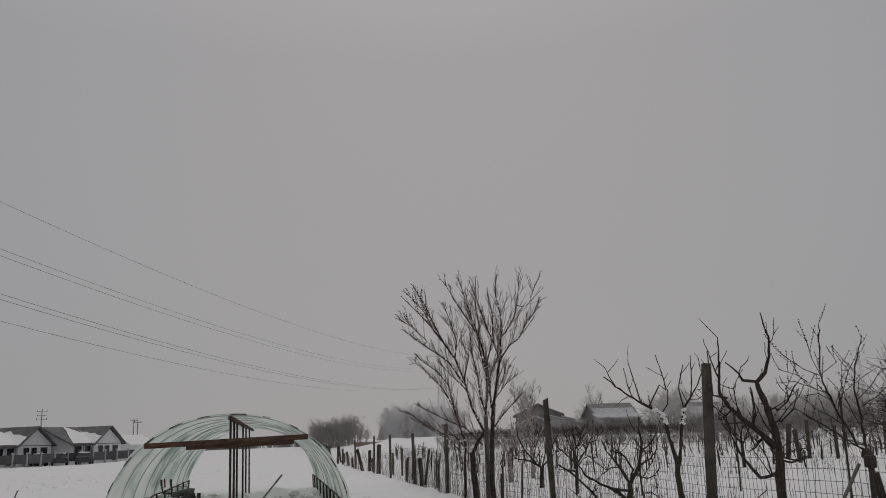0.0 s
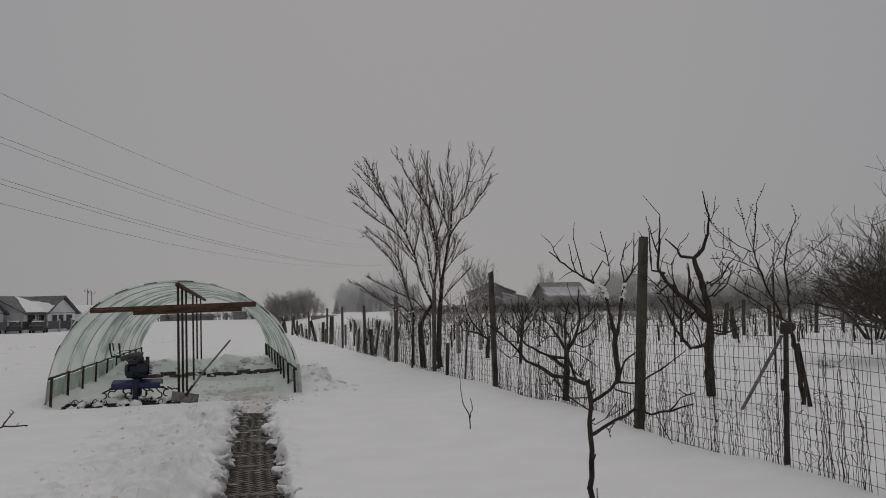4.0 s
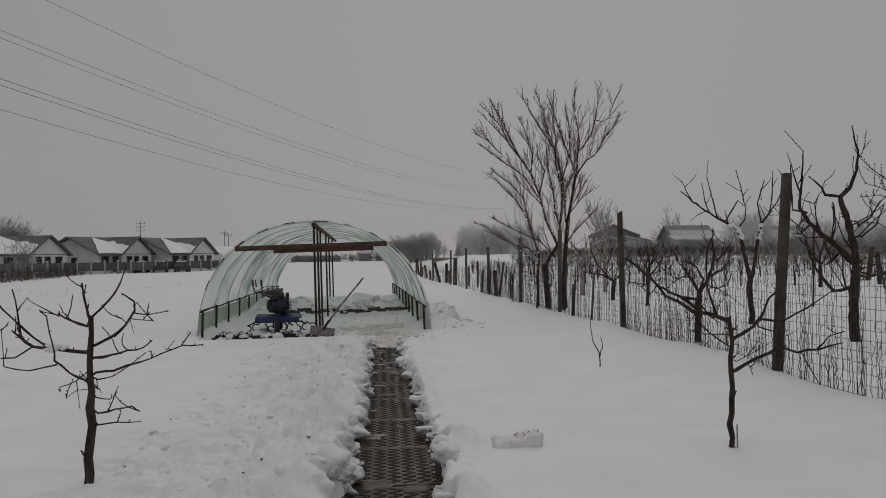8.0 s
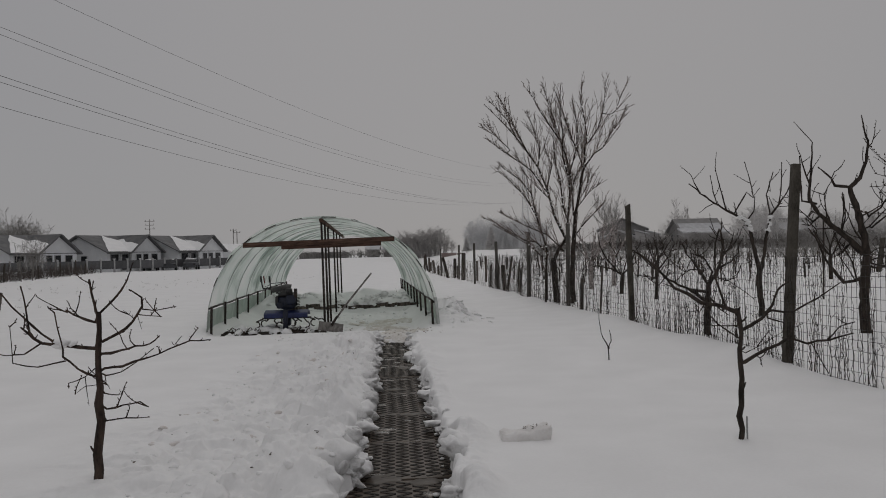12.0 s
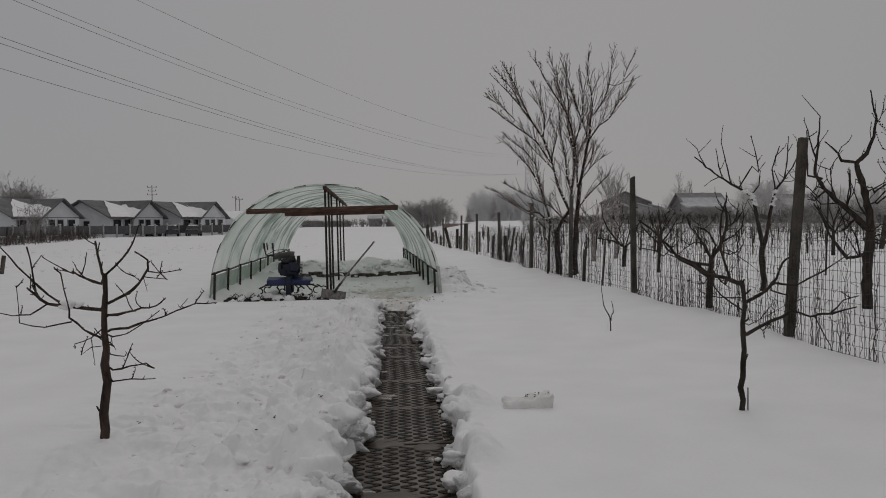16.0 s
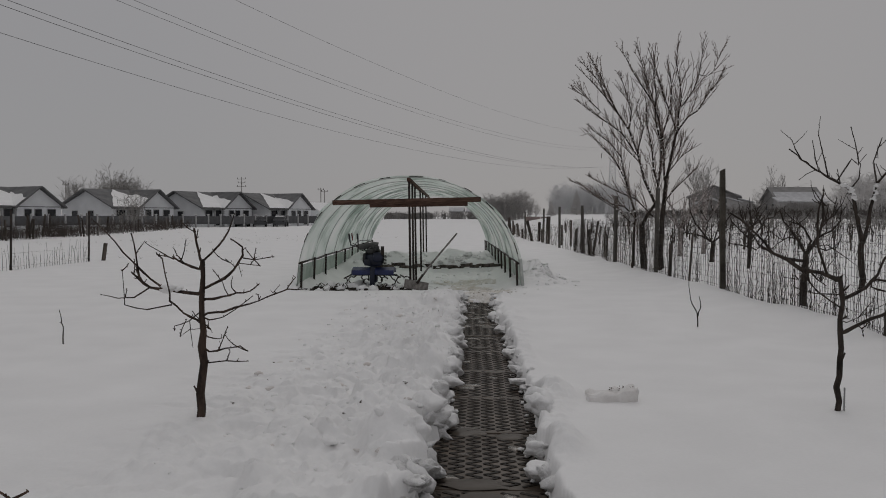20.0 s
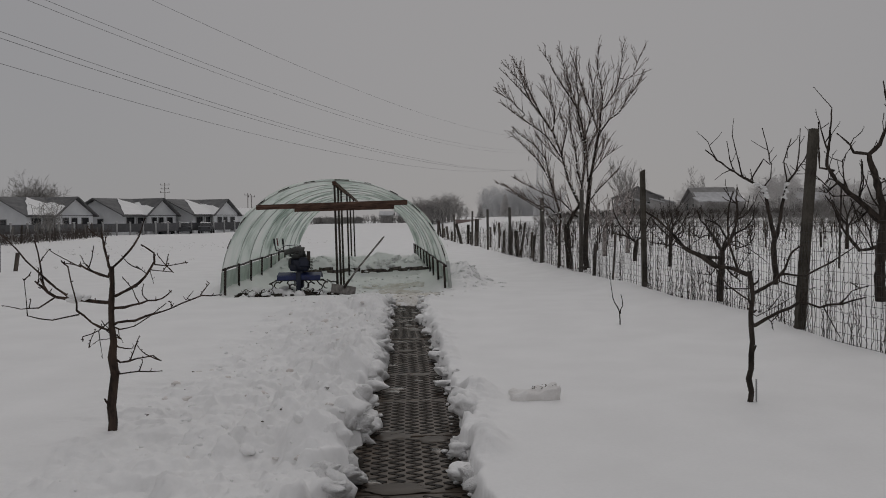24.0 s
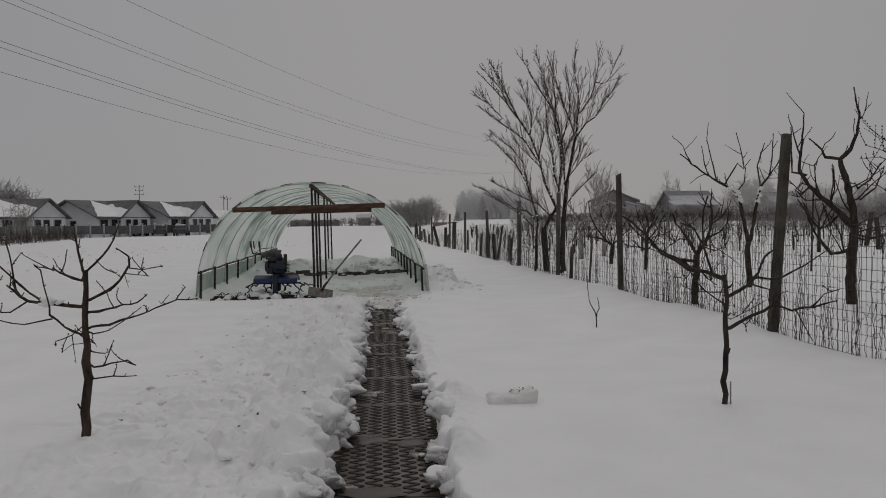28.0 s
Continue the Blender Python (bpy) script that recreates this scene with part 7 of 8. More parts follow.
def parked_car(x, y, turn, label, first=None):
    if first:
        c = copy_thing(first, pose(x, y, ground_z(x, y), 0, 0, turn))
        return tagged(c, label)
    c = thing("parked_car", pose(x, y, ground_z(x, y), 0, 0, turn), label, "car", "cars parked in the street")
    body = Geo().prism([(-2.1, 0.3), (2.05, 0.3), (2.12, 0.55), (2.0, 0.82), (1.05, 0.95), (0.95, 0.97), (-1.75, 1.0), (-2.1, 0.9), (-2.15, 0.5)], -0.85, 0.85)
    for q in body.v:
        q.x *= 0.93 if q.z < 0.4 or q.z > 0.8 else 1.0
    part("body", body, CAR_PAINT, c, smooth=False)
    cabin = Geo().prism([(-1.8, 0.95), (1.05, 0.93), (0.4, 1.42), (-1.3, 1.44)], -0.76, 0.76)
    for q in cabin.v:
        q.x *= 0.80 if q.z > 1.2 else 1.0
    part("cabin", cabin, GLASS_DARK, c, "dark glazed cabin", smooth=False)
    part("roof", Geo().prism([(-1.35, 1.42), (0.42, 1.41), (0.38, 1.50), (-1.25, 1.54)], -0.58, 0.58), SNOW, c, "snow on the roof", smooth=False)
    part("bonnet_snow", Geo().prism([(1.1, 0.93), (1.95, 0.83), (1.9, 0.90), (1.12, 1.02)], -0.75, 0.75), SNOW, c, "snow on the bonnet", smooth=False)
    for sx in (-0.8, 0.8):
        for yy in (-1.3, 1.3):
            w = part("wheel", Geo().tube([(sx - 0.1, yy, 0.31), (sx + 0.1, yy, 0.31)], 0.32, sides=18), TYRE, c)
            part("rim", Geo().tube([(sx - 0.11, yy, 0.31), (sx + 0.11, yy, 0.31)], 0.19, sides=14), DARK_STEEL, w)
    for sx in (-0.6, 0.6):
        part("headlight", Geo().box(sx, 2.08, 0.68, 0.32, 0.08, 0.14, bevel=0.02), PILLAR, c)
        part("tail_light", Geo().box(sx, -2.13, 0.75, 0.28, 0.06, 0.2, bevel=0.02), BLACK, c)
    return c


car = parked_car(-42.6, 108.0, 16, "dark parked car with snow on its roof by the fence")
for x, y, turn in ((-40.1, 108.0, 22), (-37.2, 108.4, 12)):
    parked_car(x, y, turn, "dark parked car with snow on its roof by the fence", car)


# ---- pylon and conductors ----
def lattice_pylon(x, y, turn, mat, label, top=26.0):
    t = thing("lattice_pylon", pose(x, y, ground_z(x, y), 0, 0, turn), label, "pylon", "pylons of the power line")
    lv = [4.75, 6.0, 7.25, 8.5, 9.8, 10.3, 11.4, 12.5, 13.6, 14.6, 15.7, 16.8, 17.9, 18.9, 19.9, 21.0, 22.2, 23.5]

    def half(z):
        return 0.87 - (z - 4.75) * 0.038 if z > 4.75 else 0.87 + (4.75 - z) * 0.148

    for sx in (-1, 1):
        for sy in (-1, 1):
            a, b, c = half(0), half(4.75), half(23.5)
            part("leg", Geo().tube([(sx * a, sy * a, -0.3), (sx * b, sy * b, 4.75), (sx * c, sy * c, 23.5)], 0.062, 0.045, sides=4), mat, t, smooth=False)
    faces = [((-1, -1), (1, -1)), ((1, -1), (1, 1)), ((1, 1), (-1, 1)), ((-1, 1), (-1, -1))]
    for (ax, ay), (bx, by) in faces:
        g = Geo()
        for z0, z1 in zip(lv, lv[1:]):
            h0, h1 = half(z0), half(z1)
            if abs(z1 - z0) > 0.7:
                g.tube([(ax * h0, ay * h0, z0), (bx * h1, by * h1, z1)], 0.028, sides=4)
                g.tube([(bx * h0, by * h0, z0), (ax * h1, ay * h1, z1)], 0.028, sides=4)
            if z0 in (4.75, 9.8, 10.3, 14.6, 18.9):
                g.tube([(ax * h0, ay * h0, z0), (bx * h0, by * h0, z0)], 0.04, sides=4)
        # splayed foot: an inner strut from each leg top, with rungs
        b, a = half(4.75), half(0)
        mx, my = (ax + bx) / 2, (ay + by) / 2
        for px, py in ((ax, ay), (bx, by)):
            qx, qy = px * 0.45 + mx * 0.55, py * 0.45 + my * 0.55
            g.tube([(px * b, py * b, 4.7), (qx * a, qy * a, 1.6), (px * a * 0.97, py * a * 0.97, 0.1)], 0.032, sides=4)
            for zz in (1.6, 2.6, 3.5):
                hz = half(zz)
                w = (4.7 - zz) / 3.1
                g.tube([(px * hz, py * hz, zz), (px * b + (qx * a - px * b) * min(1, w), py * b + (qy * a - py * b) * min(1, w), zz + 0.05)], 0.024, sides=4)
            g.tube([(px * half(2.6), py * half(2.6), 2.6), (qx * a, qy * a, 1.6)], 0.022, sides=4)
            g.tube([(mx * b, my * b, 4.7), (qx * a, qy * a, 1.6)], 0.03, sides=4)
        g.tube([(ax * half(2.2), ay * half(2.2), 2.2), (bx * half(2.2), by * half(2.2), 2.2)], 0.026, sides=4)
        part("bracing", g, mat, t, "crossed lattice braces", smooth=False)
    part("number_plate", Geo().box(0, -half(3) - 0.05, 3.1, 0.55, 0.03, 0.4), mat, t, smooth=False)
    part("danger_plate", Geo().box(-half(3) - 0.05, 0, 3.1, 0.03, 0.5, 0.4), mat, t, smooth=False)
    for z, arm in ((14.6, 2.6), (18.9, 3.0), (22.2, 2.4)):
        for s in (-1, 1):
            g = Geo()
            h = half(z)
            for q in (-1, 1):
                g.tube([(q * h, s * h, z), (0, s * arm, z + 0.1)], 0.035, sides=4)
                g.tube([(q * half(z + 1.0), s * half(z + 1), z + 1.0), (0, s * arm, z + 0.1)], 0.035, sides=4)
            for k in (0.35, 0.7):
                yy = s * (h + (arm - h) * k)
                g.tube([(h * (1 - k), yy, z + 0.06 * k), (-h * (1 - k), yy, z + 0.06 * k)], 0.022, sides=4)
                g.tube([(h * (1 - k), yy, z), (0, yy, z + 1.0 * (1 - k))], 0.022, sides=4)
            am = part("cross_arm", g, mat, t, smooth=False)
            for dx in (-0.14, 0.14):
                ins = Geo().tube([(dx, s * arm, z + 0.1), (dx, s * arm, z - 1.15)], 0.018, sides=5)
                for k in range(9):
                    zz = z - 0.05 - 0.115 * k
                    ins.tube([(dx, s * arm, zz), (dx, s * arm, zz - 0.035)], 0.055, 0.115, sides=10)
                part("insulator", ins, PORCELAIN, am, "brown disc insulator string")
            part("clamp", Geo().box(0, s * arm, z - 1.18, 0.4, 0.06, 0.07), mat, am, smooth=False)
    part("earth_peak", Geo().tube([(half(23.5), half(23.5), 23.5), (0, 0, top)], 0.04, sides=4).tube([(-half(23.5), -half(23.5), 23.5), (0, 0, top)], 0.04, sides=4), mat, t, smooth=False)
    return t


PY = Vector((-32.15, 40.0, 0))
LINE = Vector((math.sin(0.30), math.cos(0.30), 0))
ACROSS = Vector((math.cos(0.30), -math.sin(0.30), 0))
lattice_pylon(PY.x, PY.y, 78.7, LATTICE, "tall grey lattice steel pylon in the brush beyond the field")
end = PY + LINE * 160
# added to give the lines an end; paled in colour for haze
lattice_pylon(end.x, end.y, 78.7, HAZY, "far lattice pylon in a haze-pale colour")


def conductors():
    """Six lines sagging from pylon to pylon, and their other halves behind the nearer pylon."""
    for a, h in ((-3.5, 13.39), (1.35, 13.44), (2.36, 13.48), (-0.71, 17.25), (-0.89, 17.82), (0.42, 20.61)):
        pts = []
        for k in range(61):
            u = k / 60
            pts.append(PY + ACROSS * a + LINE * (160 * u) + Vector((0, 0, h - 4 * 3.62 * u * (1 - u))))
        back = []
        for k in range(21):
            u = k / 20
            back.append(PY + ACROSS * a - LINE * (120 * u) + Vector((0, 0, h - 4 * 3.0 * u * (1 - u))))
        # radius shrinks towards the far pylon to imitate fading in haze
        solo("power_line", Geo().tube(list(reversed(back))[:-1] + pts, 0.022, 0.006, sides=4, cap=False), LINE_WIRE, Matrix(), "sagging bare overhead power line", "cable", "power lines")


conductors()


# ---- field boundary: left fence, brush belt ----
def left_fence():
    f = thing("field_fence", pose(-13.9, 17.0, 0), "thin wire fence on dark posts with dead stalks across snow", "fence")
    inv = f.matrix_world.inverted()
    posts = [(-13.9, 14.5), (-13.9, 17.0), (-13.9, 19.75), (-14.3, 24.0)]
    for x, y in posts:
        part("post", Geo().box(0, 0, 0.72, 0.05, 0.05, 1.75, bevel=0.006), DARK_STEEL, f, at=inv @ pose(x, y, ground_z(x, y), 0, 1.5, 20))
    rnd = random.Random(51)
    g, v = Geo(), Geo()
    for (ax, ay), (bx, by) in zip(posts, posts[1:]):
        for z in (0.1, 0.45, 0.8):
            g.tube([inv @ Vector((ax, ay, z)), inv @ Vector((bx, by, z))], 0.002, sides=3, cap=False)
        n = int((by - ay) * 9)
        for k in range(n):
            y = ay + (by - ay) * (k + rnd.random() * 0.8) / n
            x = ax + (bx - ax) * (y - ay) / (by - ay)
            hh = rnd.uniform(0.3, 0.75) if y > 19 or rnd.random() < 0.35 else rnd.uniform(0.05, 0.25)
            v.tube([inv @ Vector((x, y, -0.03)), inv @ Vector((x + rnd.uniform(-0.03, 0.03), y, hh * 0.5)), inv @ Vector((x + rnd.uniform(-0.05, 0.05), y + rnd.uniform(-0.05, 0.05), hh))], 0.006, 0.003, sides=4, cap=False)
    part("wire", g, WIRE, f, "thin strained wires")
    part("dead_stalks", v, BRUSH, f, "dead weed stalks in the wires", kind="stuff")
    solo("short_stake", Geo().box(0, 0, 0.2, 0.1, 0.1, 0.75, bevel=0.015), OLD_WOOD, pose(-14.16, 24.6, ground_z(-14.16, 24.6), 0, 9, 0), "short dark leaning stake standing in the snow", "stake")


left_fence()

BELT = [(-24.0, 22.0), (-26.4, 30.5), (-32.0, 43.0), (-32.4, 49.0), (-33.0, 56.0), (-37.6, 74.5), (-43.5, 95.0)]


def on_belt(s):
    k = min(len(BELT) - 2, int(s))
    (ax, ay), (bx, by) = BELT[k], BELT[k + 1]
    return ax + (bx - ax) * (s - k), ay + (by - ay) * (s - k)


def brush_belt():
    rnd = random.Random(61)
    for band in range(5):
        g = Geo()
        for _ in range(760):
            s = min(5.98, max(0.0, band * 1.2 + rnd.random() * 1.2))
            x, y = on_belt(s)
            x -= rnd.random() ** 0.8 * 3.2
            y += rnd.uniform(-0.8, 0.8)
            thick = noise.noise(Vector((x * 0.35, y * 0.35, 3.0))) + 0.6 * noise.noise(Vector((x * 1.3, y * 1.3, 8.0)))
            if thick < -0.12 and rnd.random() < 0.75:
                continue
            hh = rnd.uniform(0.35, 1.25) * (0.85 + 0.7 * thick)
            p = Vector((x, y, ground_z(x, y) - 0.03))
            d = Vector((rnd.gauss(0, 0.22), rnd.gauss(0, 0.22), 1)).normalized()
            q = p + d * hh
            g.tube([p, p + d * hh * 0.5 + Vector((rnd.gauss(0, 0.05), 0, 0)), q], 0.012, 0.005, sides=3, cap=False)
            for _ in range(5):
                b = p.lerp(q, rnd.uniform(0.35, 1))
                g.tube([b, b + Vector((rnd.gauss(0, 0.16), rnd.gauss(0, 0.16), rnd.uniform(0.05, 0.25)))], 0.007, 0.004, sides=3, cap=False)
        solo("dry_brush", g, BRUSH, Matrix(), "reddish dry weeds and brambles along the field edge", "brush", kind="stuff")
    for k in range(40):
        s = 0.1 + 5.8 * k / 40 + rnd.uniform(-0.05, 0.05)
        x, y = on_belt(s)
        x += rnd.uniform(-2.0, 0.3)
        pale = rnd.random() < 0.35
        square_post("field_stake", x, y, rnd.uniform(1.1, 1.7), rnd.uniform(0.07, 0.11), GREY_WOOD if pale else OLD_WOOD,
                    "pale leaning stake in the dry brush" if pale else "dark leaning stake in the dry brush",
                    (rnd.uniform(-9, 9), rnd.uniform(-10, 10)), rnd.uniform(0, 90), 0, "stakes in the brush")
    tuft = Geo()
    for _ in range(150):
        x, y = rnd.uniform(-32, -8), rnd.uniform(24, 70)
        if rnd.random() < 0.7:
            x, y = rnd.gauss(-17, 5), rnd.gauss(44, 9)
        p = Vector((x, y, ground_z(x, y) - 0.02))
        for _ in range(3):
            tuft.tube([p, p + Vector((rnd.gauss(0, 0.08), rnd.gauss(0, 0.08), rnd.uniform(0.03, 0.12)))], 0.004, 0.002, sides=3, cap=False)
    solo("grass_tips", tuft, PALE_STALK, Matrix(), "dry grass tips showing through the field snow", "grass", kind="stuff")


brush_belt()


# ---- orchard and vineyard beyond the fence ----
def vine(seed, h):
    rnd = random.Random(seed)
    v = thing("grapevine", pose(0, 0, -50), "bare grapevine stock tied to a stake in the snow", "vine", "grapevines in rows")
    part("stake", Geo().box(0.04, 0, h / 2, 0.036, 0.036, h + 0.2, bevel=0.006), OLD_WOOD, v, at=pose(0, 0, 0, rnd.uniform(-4, 4), rnd.uniform(-5, 5), 0))
    part("stock", Geo().tube([(0, 0, -0.1), (rnd.uniform(-0.05, 0.05), 0.02, 0.25), (rnd.uniform(-0.08, 0.08), 0, 0.5), (0.03, 0, 0.65)], 0.03, 0.022, sides=6), BARK, v)
    for _ in range(7):
        g = Geo()
        p = Vector((0.02, 0, rnd.uniform(0.35, 0.65)))
        q = [p]
        d = Vector((rnd.uniform(-0.5, 0.5), rnd.uniform(-0.5, 0.5), rnd.uniform(0.2, 1)))
        for _ in range(4):
            d = d + Vector((rnd.gauss(0, 0.25), rnd.gauss(0, 0.25), rnd.gauss(-0.1, 0.25)))
            p = p + d.normalized() * 0.17
            q.append(p.copy())
        g.tube(q, 0.009, 0.004, sides=4, cap=False)
        part("cane", g, DRY_VINE, v)
    return v


def vineyard():
    rnd = random.Random(71)
    kinds = [vine(s, h) for s, h in ((1, 0.85), (2, 1.05), (3, 0.75), (4, 1.2))]
    used = set()
    n = 0
    for row in range(12):
        y0 = 35 + row * 3.4
        for col in range(17):
            x = fence_x(y0) + 2.2 + col * 2.0 + rnd.uniform(-0.4, 0.4) + row * 0.35
            y = y0 + rnd.uniform(-0.4, 0.4) - col * 0.55
            if x / y > 0.85 or y < 17 or rnd.random() < 0.3:
                continue
            k = n % 4
            m = pose(x, y, ground_z(x, y), rnd.uniform(-3, 3), rnd.uniform(-4, 4), rnd.uniform(0, 360))
            if k not in used:
                kinds[k].matrix_basis = m
                used.add(k)
            else:
                copy_thing(kinds[k], m)
            n += 1
    g = Geo()
    for _ in range(2600):                    # withered stalks between the rows
        y = 26 + 50 * rnd.random() ** 0.8
        x = fence_x(y) + 1.2 + rnd.random() * (6 + 0.55 * y)
        h = rnd.uniform(0.2, 0.75)
        p = Vector((x, y, ground_z(x, y) - 0.02))
        g.tube([p, p + Vector((rnd.gauss(0, 0.05), rnd.gauss(0, 0.05), h * 0.6)), p + Vector((rnd.gauss(0, 0.12), rnd.gauss(0, 0.1), h))], 0.007, 0.004, sides=3, cap=False)
    solo("withered_weeds", g, DRY_VINE, Matrix(), "withered weed stalks across the snowy orchard", "weeds", kind="stuff")
    for x, y, h, w, lean in ((20.5, 40.0, 1.7, 0.17, 10), (18.4, 34.9, 1.4, 0.14, -5), (20.8, 38.5, 1.8, 0.12, 2), (21.4, 37.1, 1.5, 0.12, 1), (25.5, 39.7, 1.65, 0.14, 5)):
        square_post("vineyard_post", x, y, h, w, LICHEN, "thick weathered end post of a vine row", (0, lean), 15, 0.02, "vineyard posts")
    for x, y, h in ((10.2, 17.5, 2.3), (16.2, 22.5, 2.4), (9.8, 22, 2.2)):
        square_post("iron_rod", x, y, h, 0.035, DARK_STEEL, "thin upright iron rod among the vines", (1, 1), 0, 0, "iron rods")


vineyard()


# ---- far side: houses, hedge, woods ----
def far_house(x, y, turn, w, l, e, t, roof, label, snow=0.5, wall=FAR_WALL):
    h = thing("village_house", pose(x, y, ground_z(x, y), 0, 0, turn), label, "house", "village houses")
    part("wall", Geo().prism([(-w, -0.5), (w, -0.5), (w, e), (0, t - 0.1), (-w, e)], 0, l), wall, h, smooth=False)
    o = 0.5
    k = (t - e) / w
    for s in (-1, 1):
        part("roof_slope", Geo().prism([(s * (w + o), e - o * k), (0, t), (0, t + 0.18), (s * (w + o), e - o * k + 0.18)], -o, l + o), roof, h, smooth=False)
        part("roof_snow", Geo().prism([(s * (w + o), e - o * k + 0.19), (s * (w + o) * (1 - snow), e - o * k + 0.19 + (w + o) * snow * k), (s * (w + o) * (1 - snow), e - o * k + 0.27 + (w + o) * snow * k),
                                       (s * (w + o), e - o * k + 0.32)], -o + 0.3, l + o - 0.4), FAR_SNOW, h, "snow on the lower roof", smooth=False)
    for yy in (-w * 0.45, w * 0.45):
        win = part("window", Geo().box(-0.03, yy, e * 0.55, 0.1, 1.0, 1.2), PILLAR, h, smooth=False)
        part("pane", Geo().box(-0.08, yy, e * 0.55, 0.06, 0.85, 1.05), GLASS_DARK, win, smooth=False)
    part("lean_to_roof", Geo().prism([(-w - 2.4, 1.9), (-w + 0.1, 2.6), (-w + 0.1, 2.78), (-w - 2.4, 2.08)], -1.0, l), FAR_SNOW, h, "snowy lean-to roof", smooth=False)
    part("lean_to", Geo().prism([(-w - 2.2, -0.5), (-w - 0.05, -0.5), (-w - 0.05, 2.5), (-w - 2.2, 1.9)], -0.8, l - 0.3), FAR_WALL, h, smooth=False)
    return h


far_house(27.5, 138.0, 78, 3.9, 8, 3.0, 4.8, FAR_ROOF, "brown-roofed village house with a gable end beyond the vineyard", 0.25, FAR_ROOF)
far_house(25.6, 131.5, 78, 2.5, 4, 1.5, 2.6, FAR_SNOW, "low shed under a snowy roof before the brown-roofed house", 0.9, FAR_ROOF)
far_house(36.0, 136.0, 8, 3.1, 7.0, 2.2, 4.3, FAR_ROOF, "grey-roofed village house with snow on the lower slope", 0.62, FAR_ROOF)
far_house(53.0, 138.0, 12, 3.0, 7, 2.2, 4.0, FAR_ROOF, "long low village house under snowy roof", 0.6)
field_wall = thing("field_wall", pose(-31.0, 150.0, 0), "long low grey board wall across the far end of the field", "wall")
for k in range(5):
    x = -30.1 + 1.85 * k
    part("board_panel", Geo().box(0, 0, 0.45, 1.85, 0.1, 1.35 + 0.18 * math.sin(k * 2.3), bevel=0.02), FAR_WALL if k % 3 == 1 else FAR_ROOF, field_wall, smooth=False, at=pose(x + 31.0, 0.04 * (k % 2), ground_z(x, 150)))
for x in (-13.4, -17.2):
    hut = thing("field_hut", pose(x, 152.0, ground_z(x, 152)), "small grey hut with a snowy roof at the field edge", "hut", "huts at the field edge")
    part("wall", Geo().box(0, 0, 0.6, 3.0 if x > -15 else 2.2, 3.0, 1.7), FAR_WALL, hut, smooth=False)
    part("roof", Geo().prism([(-1.9, 1.35), (0, 2.0), (1.9, 1.35), (1.9, 1.55), (0, 2.25), (-1.9, 1.55)], -1.9 if x > -15 else -1.4, 1.9 if x > -15 else 1.4), FAR_SNOW, hut, "snow-covered roof", smooth=False)
    part("door", Geo().box(0.5, -1.53, 0.55, 0.8, 0.08, 1.5), FAR_ROOF, hut, smooth=False)


def twig_mass(name, label, mat, pts, n, h, category, r=0.03, seed=1, kind="stuff"):
    """Bushes or far trees: many upright forked twigs round the given centres (x, y, half width)."""
    rnd = random.Random(seed)
    g = Geo()
    for x, y, w in pts:
        for _ in range(n):
            a = rnd.gauss(0, 0.5)
            px, py = x + a * w, y + rnd.gauss(0, 0.4) * w * 0.5
            hh = h * rnd.uniform(0.55, 1.0) * max(0.35, 1 - 0.5 * a * a)
            p = Vector((px, py, ground_z(px, py) - 0.1))
            d = Vector((rnd.gauss(0, 0.16) + a * 0.15, rnd.gauss(0, 0.16), 1)).normalized()
            q = p + d * hh
            g.tube([p, p.lerp(q, 0.5) + Vector((rnd.gauss(0, 0.08) * h * 0.3, 0, 0)), q], r, r * 0.35, sides=3, cap=False)
            for _ in range(6):
                b = p.lerp(q, rnd.uniform(0.3, 0.95))
                e = b + Vector((rnd.gauss(0, 0.16) * h * 0.7, rnd.gauss(0, 0.12) * h * 0.5, rnd.uniform(0.05, 0.24) * h * 0.8))
                g.tube([b, e], r * 0.6, r * 0.3, sides=3, cap=False)
                for _ in range(2):
                    c = b.lerp(e, rnd.uniform(0.4, 1))
                    g.tube([c, c + Vector((rnd.gauss(0, 0.08) * h, rnd.gauss(0, 0.05) * h, rnd.uniform(0, 0.1) * h))], r * 0.4, r * 0.25, sides=3, cap=False)
    solo(name, g, mat, Matrix(), label, category, kind=kind)


FIELD_HEDGE = [(-30.5 + 1.3 * k, 148.6 + 0.5 * (k % 2), 1.3) for k in range(16)]
twig_mass("field_hedge", "low haze-pale hedge along the far end of the field", FAR_BRUSH, FIELD_HEDGE, 16, 1.75, "hedge", 0.05, 63)
BACKYARD = [(58.4, 165.0, 2.6), (72.7, 165.0, 2.6), (92.3, 165.0, 2.6), (101.6, 165.0, 2.6)]
STREET_TREES = [(-78.1, 125.0, 1.3), (-118.0, 125.0, 3.0)]
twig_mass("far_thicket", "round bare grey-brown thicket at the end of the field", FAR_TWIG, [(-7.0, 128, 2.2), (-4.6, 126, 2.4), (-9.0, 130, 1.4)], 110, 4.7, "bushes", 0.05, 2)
hedge_pts = [(25 + 4.4 * k + (0.9 * (k % 3)), 124 - 1.2 * k, 3.6) for k in range(16)]
twig_mass("orchard_hedge", "dark bare hedge before the village houses", FAR_BRUSH, hedge_pts, 80, 2.1, "hedge", 0.045, 3)
twig_mass("vineyard_hedge", "brown bare hedge along the far end of the vineyard", FAR_BRUSH, [(7.0 + 3.1 * k, 76 - 0.55 * k, 2.6) for k in range(21)], 55, 1.7, "hedge", 0.026, 13)
